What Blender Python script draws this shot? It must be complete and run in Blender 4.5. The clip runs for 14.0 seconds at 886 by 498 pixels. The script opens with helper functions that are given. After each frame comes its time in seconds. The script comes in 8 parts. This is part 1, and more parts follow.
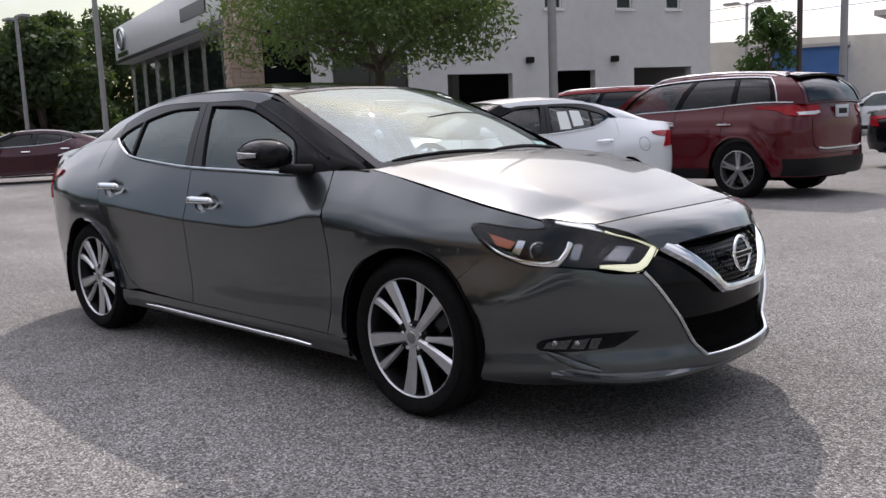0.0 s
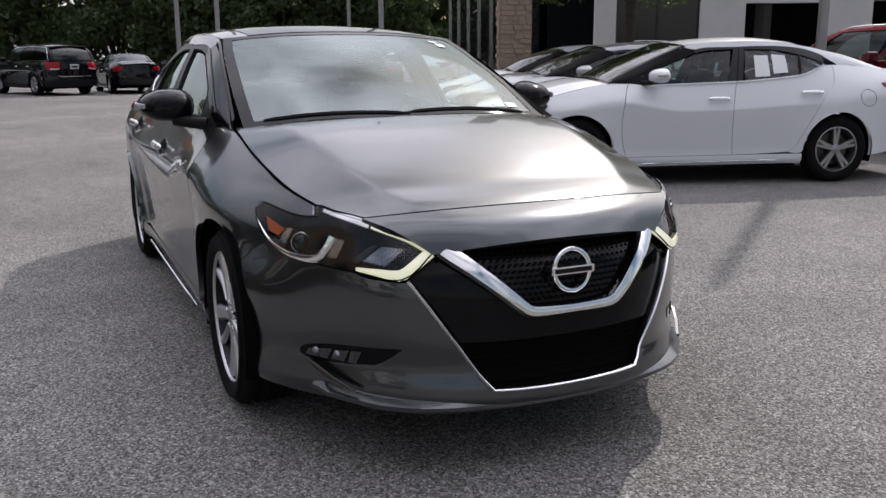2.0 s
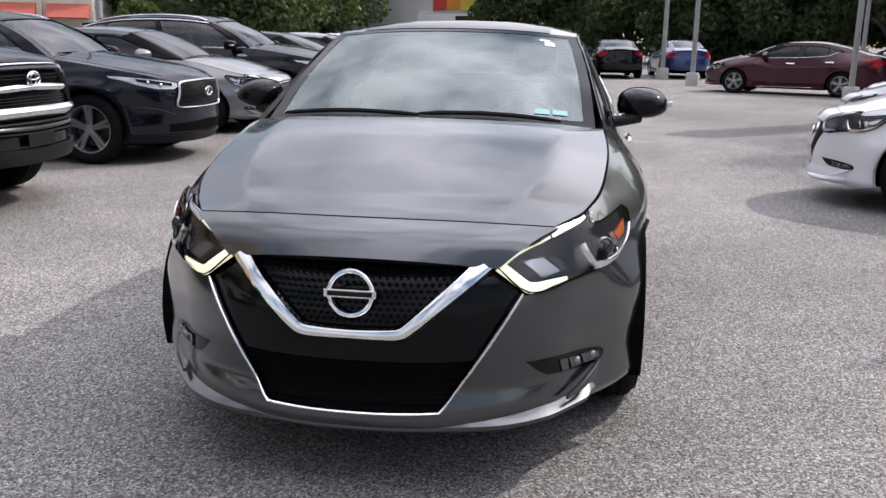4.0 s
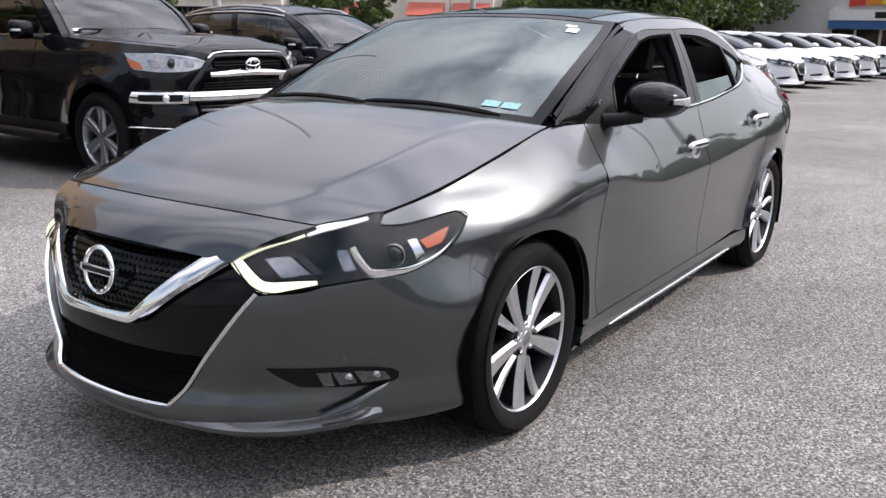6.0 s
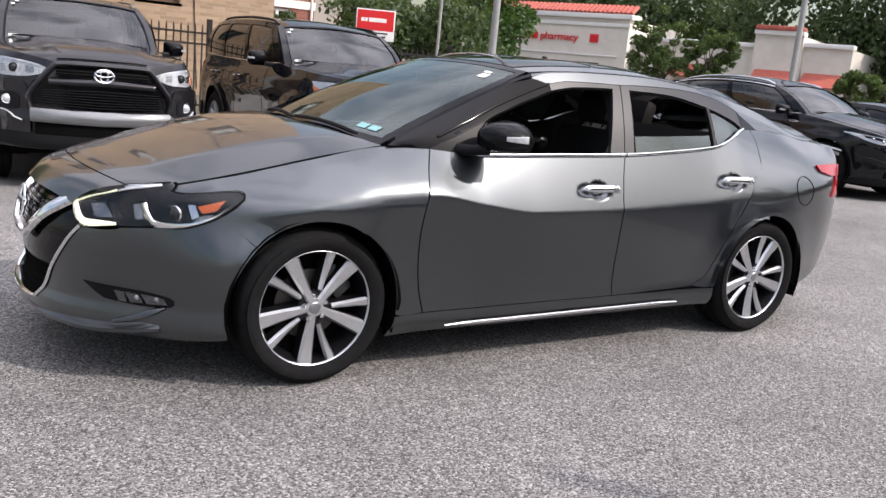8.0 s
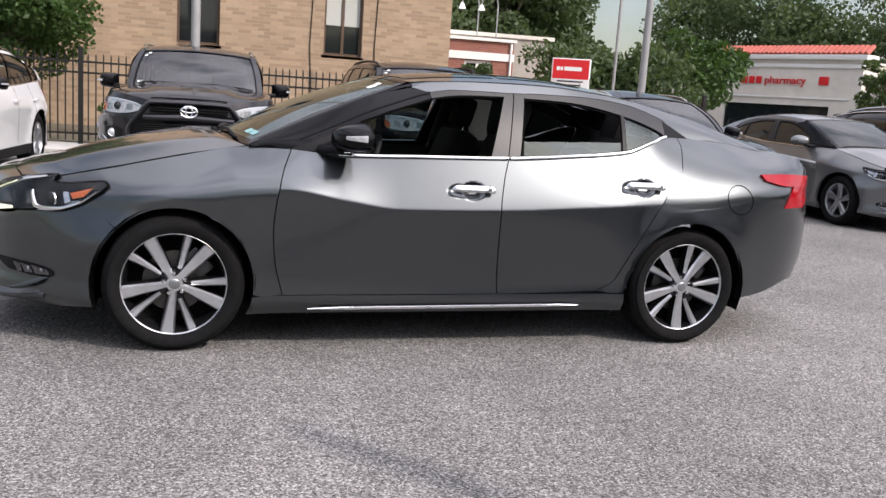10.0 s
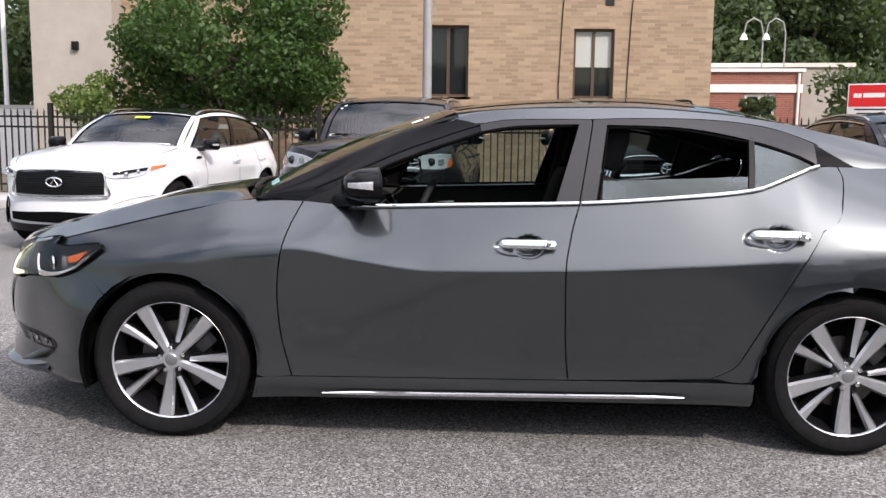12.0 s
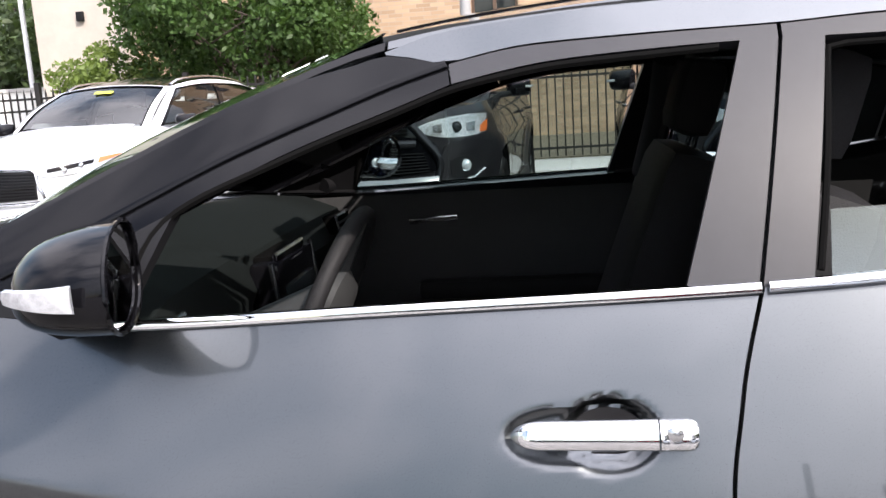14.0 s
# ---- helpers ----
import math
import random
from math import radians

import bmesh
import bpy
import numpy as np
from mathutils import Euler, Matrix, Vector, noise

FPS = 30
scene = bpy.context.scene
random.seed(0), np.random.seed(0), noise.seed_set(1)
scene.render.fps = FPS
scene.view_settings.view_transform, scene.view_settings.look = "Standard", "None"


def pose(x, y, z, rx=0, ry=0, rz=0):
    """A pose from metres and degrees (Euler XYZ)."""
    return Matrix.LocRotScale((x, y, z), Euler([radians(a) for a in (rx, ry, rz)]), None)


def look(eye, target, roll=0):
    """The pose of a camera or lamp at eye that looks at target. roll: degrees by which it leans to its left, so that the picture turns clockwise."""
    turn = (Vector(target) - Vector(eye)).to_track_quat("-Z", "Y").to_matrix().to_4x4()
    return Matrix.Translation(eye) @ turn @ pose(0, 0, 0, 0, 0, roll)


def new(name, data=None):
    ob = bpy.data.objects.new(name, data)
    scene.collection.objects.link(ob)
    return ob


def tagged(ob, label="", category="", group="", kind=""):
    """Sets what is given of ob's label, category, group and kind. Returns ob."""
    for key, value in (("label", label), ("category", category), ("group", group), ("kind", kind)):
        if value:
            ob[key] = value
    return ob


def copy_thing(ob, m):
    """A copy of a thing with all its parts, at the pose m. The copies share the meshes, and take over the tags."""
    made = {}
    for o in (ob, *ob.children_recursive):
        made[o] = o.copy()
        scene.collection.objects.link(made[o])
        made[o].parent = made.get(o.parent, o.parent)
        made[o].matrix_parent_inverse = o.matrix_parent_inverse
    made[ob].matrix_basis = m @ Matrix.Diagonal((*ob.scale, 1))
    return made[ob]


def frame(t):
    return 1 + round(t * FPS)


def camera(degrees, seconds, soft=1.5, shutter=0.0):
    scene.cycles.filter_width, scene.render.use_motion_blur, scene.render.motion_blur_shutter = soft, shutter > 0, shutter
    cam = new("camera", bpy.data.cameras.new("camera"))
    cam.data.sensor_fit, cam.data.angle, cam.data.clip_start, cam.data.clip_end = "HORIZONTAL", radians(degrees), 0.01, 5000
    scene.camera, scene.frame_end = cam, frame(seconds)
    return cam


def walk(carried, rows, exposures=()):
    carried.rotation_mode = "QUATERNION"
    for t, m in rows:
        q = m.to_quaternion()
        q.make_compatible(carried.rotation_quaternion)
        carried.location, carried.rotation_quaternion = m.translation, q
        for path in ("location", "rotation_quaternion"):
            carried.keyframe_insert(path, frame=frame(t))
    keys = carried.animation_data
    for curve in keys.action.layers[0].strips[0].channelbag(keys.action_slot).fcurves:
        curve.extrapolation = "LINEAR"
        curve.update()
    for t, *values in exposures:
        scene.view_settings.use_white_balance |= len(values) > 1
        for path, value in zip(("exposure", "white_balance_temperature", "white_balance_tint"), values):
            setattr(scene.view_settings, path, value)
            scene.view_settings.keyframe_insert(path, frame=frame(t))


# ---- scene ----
cam = camera(53.57, 14.0)
PATH = [
    (0, (3.897, -3.287, 1.194), (2.531, -1.854, 0.909), -2.29),
    (0.5, (4.157, -2.946, 1.217), (2.760, -1.547, 0.916), -2.53),
    (1, (4.276, -2.489, 1.242), (2.822, -1.151, 0.931), -1.52),
    (1.5, (4.470, -1.999, 1.280), (2.854, -0.867, 0.954), -0.27),
    (2, (4.610, -1.471, 1.288), (2.838, -0.648, 0.857), -0.39),
    (2.5, (4.808, -0.934, 1.329), (2.942, -0.385, 0.866), -1.41),
    (5, (4.547, 1.467, 1.359), (2.755, 0.725, 0.872), 1.82),
    (5.5, (4.203, 1.821, 1.336), (2.496, 0.903, 0.846), 0.83),
    (6, (3.841, 2.198, 1.330), (2.240, 1.101, 0.845), 1.11),
    (6.5, (3.504, 2.621, 1.329), (2.025, 1.352, 0.881), 2.16),
    (7, (3.276, 3.111, 1.326), (1.920, 1.705, 0.895), 3.05),
    (7.5, (3.047, 3.558, 1.354), (1.814, 2.045, 0.915), 5.07),
    (8, (2.873, 4.085, 1.365), (1.808, 2.442, 0.958), 5.49),
    (8.5, (2.558, 4.492, 1.346), (1.623, 2.768, 0.954), 5.60),
    (11, (0.590, 5.290, 1.281), (0.397, 3.323, 0.976), 2.51),
    (11.5, (0.271, 4.935, 1.287), (0.298, 2.956, 0.999), 1.74),
    (12, (0.093, 4.384, 1.278), (0.185, 2.402, 1.021), 0.73),
    (12.5, (-0.045, 3.785, 1.261), (0.125, 1.809, 1.004), 0.71),
    (13, (-0.038, 3.134, 1.250), (0.180, 1.171, 0.937), -0.81),
    (13.5, (-0.057, 2.538, 1.269), (0.164, 0.578, 0.940), -2.24),
    (14, (-0.029, 1.960, 1.293), (0.225, 0.009, 0.931), -3.72),
]
walk(cam, [(t, look(eye, target, roll)) for t, eye, target, roll in PATH],
     exposures=[(0, -0.34), (1.0, -0.44), (2.0, -0.52), (2.7, -0.26), (4.8, 0.06), (7.0, 0.2), (8.5, 0.12), (11, 0.04), (12.0, 0.10), (12.5, 0.24), (13.0, 0.5), (13.5, 0.72), (14, 0.98)])

# ---- world, sun, exposure ----
SUN_DIR = Vector((-0.75, 0.9, 1.0)).normalized()      # towards the sun
world = bpy.data.worlds.new("sky")
scene.world = world
world.use_nodes = True
wn, wl = world.node_tree.nodes, world.node_tree.links
wn.clear()
sky = wn.new("ShaderNodeTexSky")
sky.sky_type = "NISHITA"
sky.sun_disc = False
sky.sun_elevation = math.asin(SUN_DIR.z)
sky.sun_rotation = math.atan2(SUN_DIR.x, SUN_DIR.y)
sky.dust_density = 2.0
sky.air_density = 1.3
cloud = wn.new("ShaderNodeTexNoise")
cloud.inputs["Scale"].default_value = 2.6
cloud.inputs["Detail"].default_value = 7.0
cloud.inputs["Roughness"].default_value = 0.55
cramp = wn.new("ShaderNodeValToRGB")
cramp.color_ramp.elements[0].position = 0.46
cramp.color_ramp.elements[1].position = 0.72
cloud_mix = wn.new("ShaderNodeMix")
cloud_mix.data_type = "RGBA"
wbg = wn.new("ShaderNodeBackground")
wbg.inputs["Strength"].default_value = 0.13
wout = wn.new("ShaderNodeOutputWorld")
# thin cloud, thickest overhead and brightest on the sun's side
gen = wn.new("ShaderNodeTexCoord")
wl.new(gen.outputs["Generated"], cloud.inputs["Vector"])
up = wn.new("ShaderNodeVectorMath")
up.operation = "DOT_PRODUCT"
up.inputs[1].default_value = (0, 0, 0.20)
wl.new(gen.outputs["Generated"], up.inputs[0])
cover = wn.new("ShaderNodeMath")
cover.operation = "ADD"
wl.new(cloud.outputs["Fac"], cover.inputs[0])
wl.new(up.outputs["Value"], cover.inputs[1])
glow = wn.new("ShaderNodeVectorMath")
glow.operation = "DOT_PRODUCT"
glow.inputs[1].default_value = SUN_DIR
wl.new(gen.outputs["Generated"], glow.inputs[0])
gain = wn.new("ShaderNodeMapRange")
gain.inputs["From Min"].default_value, gain.inputs["From Max"].default_value = 0.2, 1.0
gain.inputs["To Min"].default_value, gain.inputs["To Max"].default_value = 0.68, 1.75
wl.new(glow.outputs["Value"], gain.inputs["Value"])
high = wn.new("ShaderNodeMapRange")
high.inputs["From Min"].default_value, high.inputs["From Max"].default_value = 0.25, 1.0
high.inputs["To Min"].default_value, high.inputs["To Max"].default_value = 0.88, 1.75
sepz = wn.new("ShaderNodeSeparateXYZ")
wl.new(gen.outputs["Generated"], sepz.inputs["Vector"])
wl.new(sepz.outputs["Z"], high.inputs["Value"])
both_gain = wn.new("ShaderNodeMath")
both_gain.operation = "MULTIPLY"
wl.new(gain.outputs["Result"], both_gain.inputs[0])
wl.new(high.outputs["Result"], both_gain.inputs[1])
lit = wn.new("ShaderNodeVectorMath")
lit.operation = "SCALE"
lit.inputs[0].default_value = (10.0, 9.7, 10.8)
wl.new(both_gain.outputs["Value"], lit.inputs["Scale"])
wl.new(lit.outputs["Vector"], cloud_mix.inputs[7])
wl.new(cover.outputs["Value"], cramp.inputs["Fac"])
wl.new(cramp.outputs["Color"], cloud_mix.inputs[0])
wl.new(sky.outputs["Color"], cloud_mix.inputs[6])
wl.new(cloud_mix.outputs[2], wbg.inputs["Color"])
wl.new(wbg.outputs["Background"], wout.inputs["Surface"])

sun_data = bpy.data.lights.new("sun", "SUN")
sun_data.energy = 3.8
sun_data.angle = radians(0.6)
sun_data.color = (1.0, 0.90, 0.835)
sun = new("sun", sun_data)
sun.matrix_world = look(SUN_DIR * 50, (0, 0, 0))


# ---- materials ----
def mat(name, color, rough=0.5, metal=0.0, coat=0.0, coat_rough=0.03, vary=0.0, scale=8.0, bump=0.0, bump_scale=60.0,
        transmission=0.0, ior=1.5, emit=None, emit_strength=0.0, specular=0.5, alpha=1.0, stain=0.0, stain_scale=0.6, rough_vary=0.0):
    """A principled material with colour variation at two scales and fine relief."""
    m = bpy.data.materials.new(name)
    m.use_nodes = True
    nt = m.node_tree
    b = nt.nodes["Principled BSDF"]
    b.inputs["Base Color"].default_value = (*color, 1)
    b.inputs["Roughness"].default_value = rough
    b.inputs["Metallic"].default_value = metal
    b.inputs["Coat Weight"].default_value = coat
    b.inputs["Coat Roughness"].default_value = coat_rough
    b.inputs["Transmission Weight"].default_value = transmission
    b.inputs["IOR"].default_value = ior
    b.inputs["Specular IOR Level"].default_value = specular
    b.inputs["Alpha"].default_value = alpha
    if emit:
        b.inputs["Emission Color"].default_value = (*emit, 1)
        b.inputs["Emission Strength"].default_value = emit_strength
    co = nt.nodes.new("ShaderNodeTexCoord")
    if vary or stain:
        last = None
        for amount, sc in ((vary, scale), (stain, stain_scale)):
            if not amount:
                continue
            n = nt.nodes.new("ShaderNodeTexNoise")
            n.inputs["Scale"].default_value = sc
            n.inputs["Detail"].default_value = 6.0
            n.inputs["Roughness"].default_value = 0.65
            nt.links.new(co.outputs["Object"], n.inputs["Vector"])
            r = nt.nodes.new("ShaderNodeMapRange")
            r.inputs["From Min"].default_value = 0.3
            r.inputs["From Max"].default_value = 0.7
            r.inputs["To Min"].default_value = 1 - amount
            r.inputs["To Max"].default_value = 1 + amount
            nt.links.new(n.outputs["Fac"], r.inputs["Value"])
            mx = nt.nodes.new("ShaderNodeMix")
            mx.data_type = "RGBA"
            mx.blend_type = "MULTIPLY"
            mx.inputs[0].default_value = 1.0
            if last is None:
                mx.inputs[6].default_value = (*color, 1)
            else:
                nt.links.new(last, mx.inputs[6])
            nt.links.new(r.outputs["Result"], mx.inputs[7])
            last = mx.outputs[2]
        nt.links.new(last, b.inputs["Base Color"])
    if rough_vary:
        n = nt.nodes.new("ShaderNodeTexNoise")
        n.inputs["Scale"].default_value = scale * 0.4
        n.inputs["Detail"].default_value = 4.0
        nt.links.new(co.outputs["Object"], n.inputs["Vector"])
        r = nt.nodes.new("ShaderNodeMapRange")
        r.inputs["To Min"].default_value = max(0.0, rough - rough_vary)
        r.inputs["To Max"].default_value = rough + rough_vary
        nt.links.new(n.outputs["Fac"], r.inputs["Value"])
        nt.links.new(r.outputs["Result"], b.inputs["Roughness"])
    if bump:
        n = nt.nodes.new("ShaderNodeTexNoise")
        n.inputs["Scale"].default_value = bump_scale
        n.inputs["Detail"].default_value = 3.0
        nt.links.new(co.outputs["Object"], n.inputs["Vector"])
        bp = nt.nodes.new("ShaderNodeBump")
        bp.inputs["Strength"].default_value = bump
        bp.inputs["Distance"].default_value = 0.01
        nt.links.new(n.outputs["Fac"], bp.inputs["Height"])
        nt.links.new(bp.outputs["Normal"], b.inputs["Normal"])
    return m


def paint(name, color, metal=0.55, rough=0.32, coat=1.0, gloss=None):
    """Two-layer car paint with a fine metal flake."""
    m = mat(name, color, rough, metal, coat=coat, coat_rough=0.02, specular=gloss if gloss is not None else 0.5)
    nt = m.node_tree
    b = nt.nodes["Principled BSDF"]
    co = nt.nodes["Texture Coordinate"]
    n = nt.nodes.new("ShaderNodeTexNoise")
    n.inputs["Scale"].default_value = 900.0
    nt.links.new(co.outputs["Object"], n.inputs["Vector"])
    r = nt.nodes.new("ShaderNodeMapRange")
    r.inputs["To Min"].default_value = rough - 0.08
    r.inputs["To Max"].default_value = rough + 0.08
    nt.links.new(n.outputs["Fac"], r.inputs["Value"])
    nt.links.new(r.outputs["Result"], b.inputs["Roughness"])
    return m


def glass(name, tint, clear, rough=0.0, ior=1.6, gloss=(1, 1, 1)):
    """Thin pane: mostly clear or tinted, with real gloss."""
    m = bpy.data.materials.new(name)
    m.use_nodes = True
    nt = m.node_tree
    nt.nodes.clear()
    out = nt.nodes.new("ShaderNodeOutputMaterial")
    tr = nt.nodes.new("ShaderNodeBsdfTransparent")
    tr.inputs["Color"].default_value = (*[c * clear for c in tint], 1)
    gl = nt.nodes.new("ShaderNodeBsdfGlossy")
    gl.inputs["Roughness"].default_value = rough
    gl.inputs["Color"].default_value = (*gloss, 1)
    fr = nt.nodes.new("ShaderNodeFresnel")
    fr.inputs["IOR"].default_value = ior
    mx = nt.nodes.new("ShaderNodeMixShader")
    nt.links.new(fr.outputs["Fac"], mx.inputs["Fac"])
    nt.links.new(tr.outputs["BSDF"], mx.inputs[1])
    nt.links.new(gl.outputs["BSDF"], mx.inputs[2])
    nt.links.new(mx.outputs["Shader"], out.inputs["Surface"])
    return m


def asphalt_material():
    m = bpy.data.materials.new("worn_asphalt")
    m.use_nodes = True
    nt = m.node_tree
    b = nt.nodes["Principled BSDF"]
    b.inputs["Roughness"].default_value = 0.9
    b.inputs["Specular IOR Level"].default_value = 0.3
    co = nt.nodes.new("ShaderNodeTexCoord")

    def noise_node(scale, detail, rough=0.6):
        n = nt.nodes.new("ShaderNodeTexNoise")
        n.inputs["Scale"].default_value = scale
        n.inputs["Detail"].default_value = detail
        n.inputs["Roughness"].default_value = rough
        nt.links.new(co.outputs["Object"], n.inputs["Vector"])
        return n

    vor = nt.nodes.new("ShaderNodeTexVoronoi")
    vor.inputs["Scale"].default_value = 140.0
    nt.links.new(co.outputs["Object"], vor.inputs["Vector"])
    sep = nt.nodes.new("ShaderNodeSeparateColor")
    nt.links.new(vor.outputs["Color"], sep.inputs["Color"])
    ramp = nt.nodes.new("ShaderNodeValToRGB")
    el = ramp.color_ramp.elements
    el[0].position, el[0].color = 0.0, (0.05, 0.048, 0.047, 1)
    el[1].position, el[1].color = 1.0, (0.46, 0.45, 0.435, 1)
    for pos, c in ((0.25, 0.105), (0.55, 0.185), (0.85, 0.28)):
        e = el.new(pos)
        e.color = (c * 1.02, c * 0.985, c * 0.955, 1)
    nt.links.new(sep.outputs["Red"], ramp.inputs["Fac"])
    big, mid = noise_node(0.22, 6.0), noise_node(1.6, 6.0, 0.7)
    last = ramp.outputs["Color"]
    for n, lo, hi in ((big, 0.66, 1.18), (mid, 0.86, 1.12)):
        r = nt.nodes.new("ShaderNodeMapRange")
        r.inputs["From Min"].default_value, r.inputs["From Max"].default_value = 0.32, 0.68
        r.inputs["To Min"].default_value, r.inputs["To Max"].default_value = lo, hi
        nt.links.new(n.outputs["Fac"], r.inputs["Value"])
        mx = nt.nodes.new("ShaderNodeMix")
        mx.data_type, mx.blend_type = "RGBA", "MULTIPLY"
        mx.inputs[0].default_value = 1.0
        nt.links.new(last, mx.inputs[6])
        nt.links.new(r.outputs["Result"], mx.inputs[7])
        last = mx.outputs[2]
    nt.links.new(last, b.inputs["Base Color"])
    bp = nt.nodes.new("ShaderNodeBump")
    bp.inputs["Strength"].default_value = 0.55
    bp.inputs["Distance"].default_value = 0.004
    nt.links.new(vor.outputs["Distance"], bp.inputs["Height"])
    bp.invert = True
    nt.links.new(bp.outputs["Normal"], b.inputs["Normal"])
    return m


M = {}
M["asphalt"] = asphalt_material()
M["gunmetal"] = paint("gunmetal_paint", (0.074, 0.081, 0.087), 1.0, 0.30)
M["black_paint"] = paint("black_paint", (0.004, 0.004, 0.006), 0.0, 0.4, 0.8, 0.02)
M["navy_paint"] = paint("dark_navy_paint", (0.005, 0.006, 0.013), 0.0, 0.4, 0.8, 0.02)
M["dark_grey_paint"] = paint("dark_grey_paint", (0.020, 0.019, 0.022), 0.5, 0.42, 0.8, 0.05)
M["grey_paint"] = paint("grey_paint", (0.16, 0.165, 0.17), 0.5)
M["silver_paint"] = paint("silver_paint", (0.42, 0.43, 0.44), 0.5)
M["white_paint"] = paint("white_paint", (0.71, 0.73, 0.76), 0.0, 0.35)
M["red_paint"] = paint("dark_red_paint", (0.085, 0.004, 0.009), 0.15, 0.4, 1.0, 0.05)
M["fog_smoke"] = mat("smoked_fog_lens", (0.07, 0.07, 0.075), 0.1, 0.5, coat=0.5, vary=0.6, scale=120)
M["bright_red_paint"] = paint("red_paint", (0.24, 0.010, 0.014), 0.1, 0.4, 1.0, 0.05)
M["maroon_paint"] = paint("maroon_paint", (0.045, 0.004, 0.012), 0.2, 0.4, 1.0, 0.05)
M["blue_paint"] = paint("blue_paint", (0.015, 0.04, 0.14), 0.3)
M["gloss_black"] = mat("gloss_black", (0.004, 0.004, 0.005), 0.06, specular=0.18)
M["grille_black"] = mat("grille_black", (0.003, 0.003, 0.004), 0.10, specular=0.18)
M["satin_black"] = mat("satin_black_plastic", (0.009, 0.009, 0.010), 0.45, specular=0.16)
M["matt_black"] = mat("matt_black", (0.004, 0.004, 0.004), 0.9, specular=0.03)
M["rubber"] = mat("tyre_rubber", (0.0085, 0.0085, 0.009), 0.82, specular=0.1, vary=0.3, scale=30, bump=0.15, bump_scale=200)
M["chrome"] = mat("chrome", (0.82, 0.83, 0.84), 0.06, 1.0)
M["satin_chrome"] = mat("satin_chrome", (0.62, 0.63, 0.64), 0.22, 1.0)
M["machined"] = mat("machined_alloy", (0.62, 0.63, 0.65), 0.36, 1.0, vary=0.06, scale=40)
M["alloy"] = mat("silver_alloy", (0.42, 0.43, 0.45), 0.3, 0.9)
M["dark_alloy"] = mat("dark_alloy", (0.025, 0.026, 0.028), 0.35, 0.3)
M["disc"] = mat("brake_disc", (0.10, 0.095, 0.09), 0.45, 1.0, vary=0.2, scale=20)
M["rim_black"] = mat("rim_black", (0.006, 0.006, 0.007), 0.35, specular=0.3)
M["hub_cap"] = mat("hub_cap", (0.34, 0.345, 0.355), 0.3, 0.9)
M["windscreen"] = glass("windscreen_glass", (0.80, 0.95, 0.92), 0.75, ior=2.4, gloss=(0.9, 1.0, 0.98))
M["side_glass"] = glass("side_glass", (0.62, 0.78, 0.76), 0.55, ior=1.9, gloss=(0.9, 1.0, 0.98))
M["car_glass"] = glass("car_glass", (0.72, 0.84, 0.84), 0.62, ior=1.75)
M["privacy_glass"] = glass("privacy_glass", (0.5, 0.55, 0.55), 0.10)
M["lens"] = glass("lamp_lens", (0.95, 0.97, 1.0), 0.92, ior=1.4)
M["lamp_white"] = mat("lamp_reflector", (0.75, 0.76, 0.78), 0.15, 0.9)
M["drl"] = mat("running_light", (0.9, 0.9, 0.8), 0.3, emit=(1.0, 0.97, 0.62), emit_strength=0.58)
M["amber"] = mat("amber_lens", (0.50, 0.12, 0.03), 0.15, coat=0.5)
M["red_lens"] = mat("red_lens", (0.30, 0.004, 0.010), 0.14, coat=0.3, specular=0.2, vary=0.25, scale=40)
M["clear_lamp"] = mat("clear_lamp", (0.62, 0.64, 0.66), 0.12, 0.5, coat=0.8)
M["lamp_clear"] = mat("clear_lens_over_reflector", (0.42, 0.43, 0.45), 0.08, 0.3, coat=1.0, vary=0.35, scale=45)
M["lamp_dim"] = mat("smoked_lamp", (0.30, 0.30, 0.31), 0.12, 0.8, coat=0.6, vary=0.6, scale=90)
M["pillar"] = mat("dark_pillar_film", (0.018, 0.018, 0.021), 0.36, 0.0, specular=0.35, vary=0.1, scale=30)
M["leather"] = mat("black_leather", (0.014, 0.014, 0.015), 0.6, specular=0.2, bump=0.2, bump_scale=300)
M["trim"] = mat("dark_interior_trim", (0.024, 0.025, 0.026), 0.6, bump=0.1, bump_scale=300)
M["dash_top"] = mat("dashboard_skin", (0.008, 0.0105, 0.0105), 0.6, specular=0.2, bump=0.1, bump_scale=300)
M["plate"] = mat("plate_white", (0.55, 0.57, 0.6), 0.5)
M["paper"] = mat("paper", (0.8, 0.83, 0.82), 0.7)
M["sticker_teal"] = mat("teal_sticker", (0.22, 0.42, 0.43), 0.5, vary=0.4, scale=150)
M["mirror_glass"] = mat("mirror_glass", (0.85, 0.86, 0.87), 0.02, 1.0)
M["pole_paint"] = mat("pole_paint", (0.30, 0.30, 0.30), 0.5, 0.2, vary=0.1, scale=5)
M["iron"] = mat("fence_iron", (0.012, 0.011, 0.01), 0.5, 0.3, bump=0.1)
M["concrete"] = mat("concrete", (0.42, 0.41, 0.39), 0.85, vary=0.1, scale=12, stain=0.15, bump=0.2)
M["render_grey"] = mat("grey_painted_block", (0.60, 0.595, 0.585), 0.8, vary=0.05, scale=3, stain=0.1, stain_scale=0.25, bump=0.15, bump_scale=8)
M["beige_render"] = mat("beige_render", (0.36, 0.325, 0.285), 0.85, vary=0.05, scale=3, stain=0.1, bump=0.15, bump_scale=25)
M["cream"] = mat("cream_render", (0.66, 0.62, 0.55), 0.8, vary=0.05, scale=2, stain=0.08)
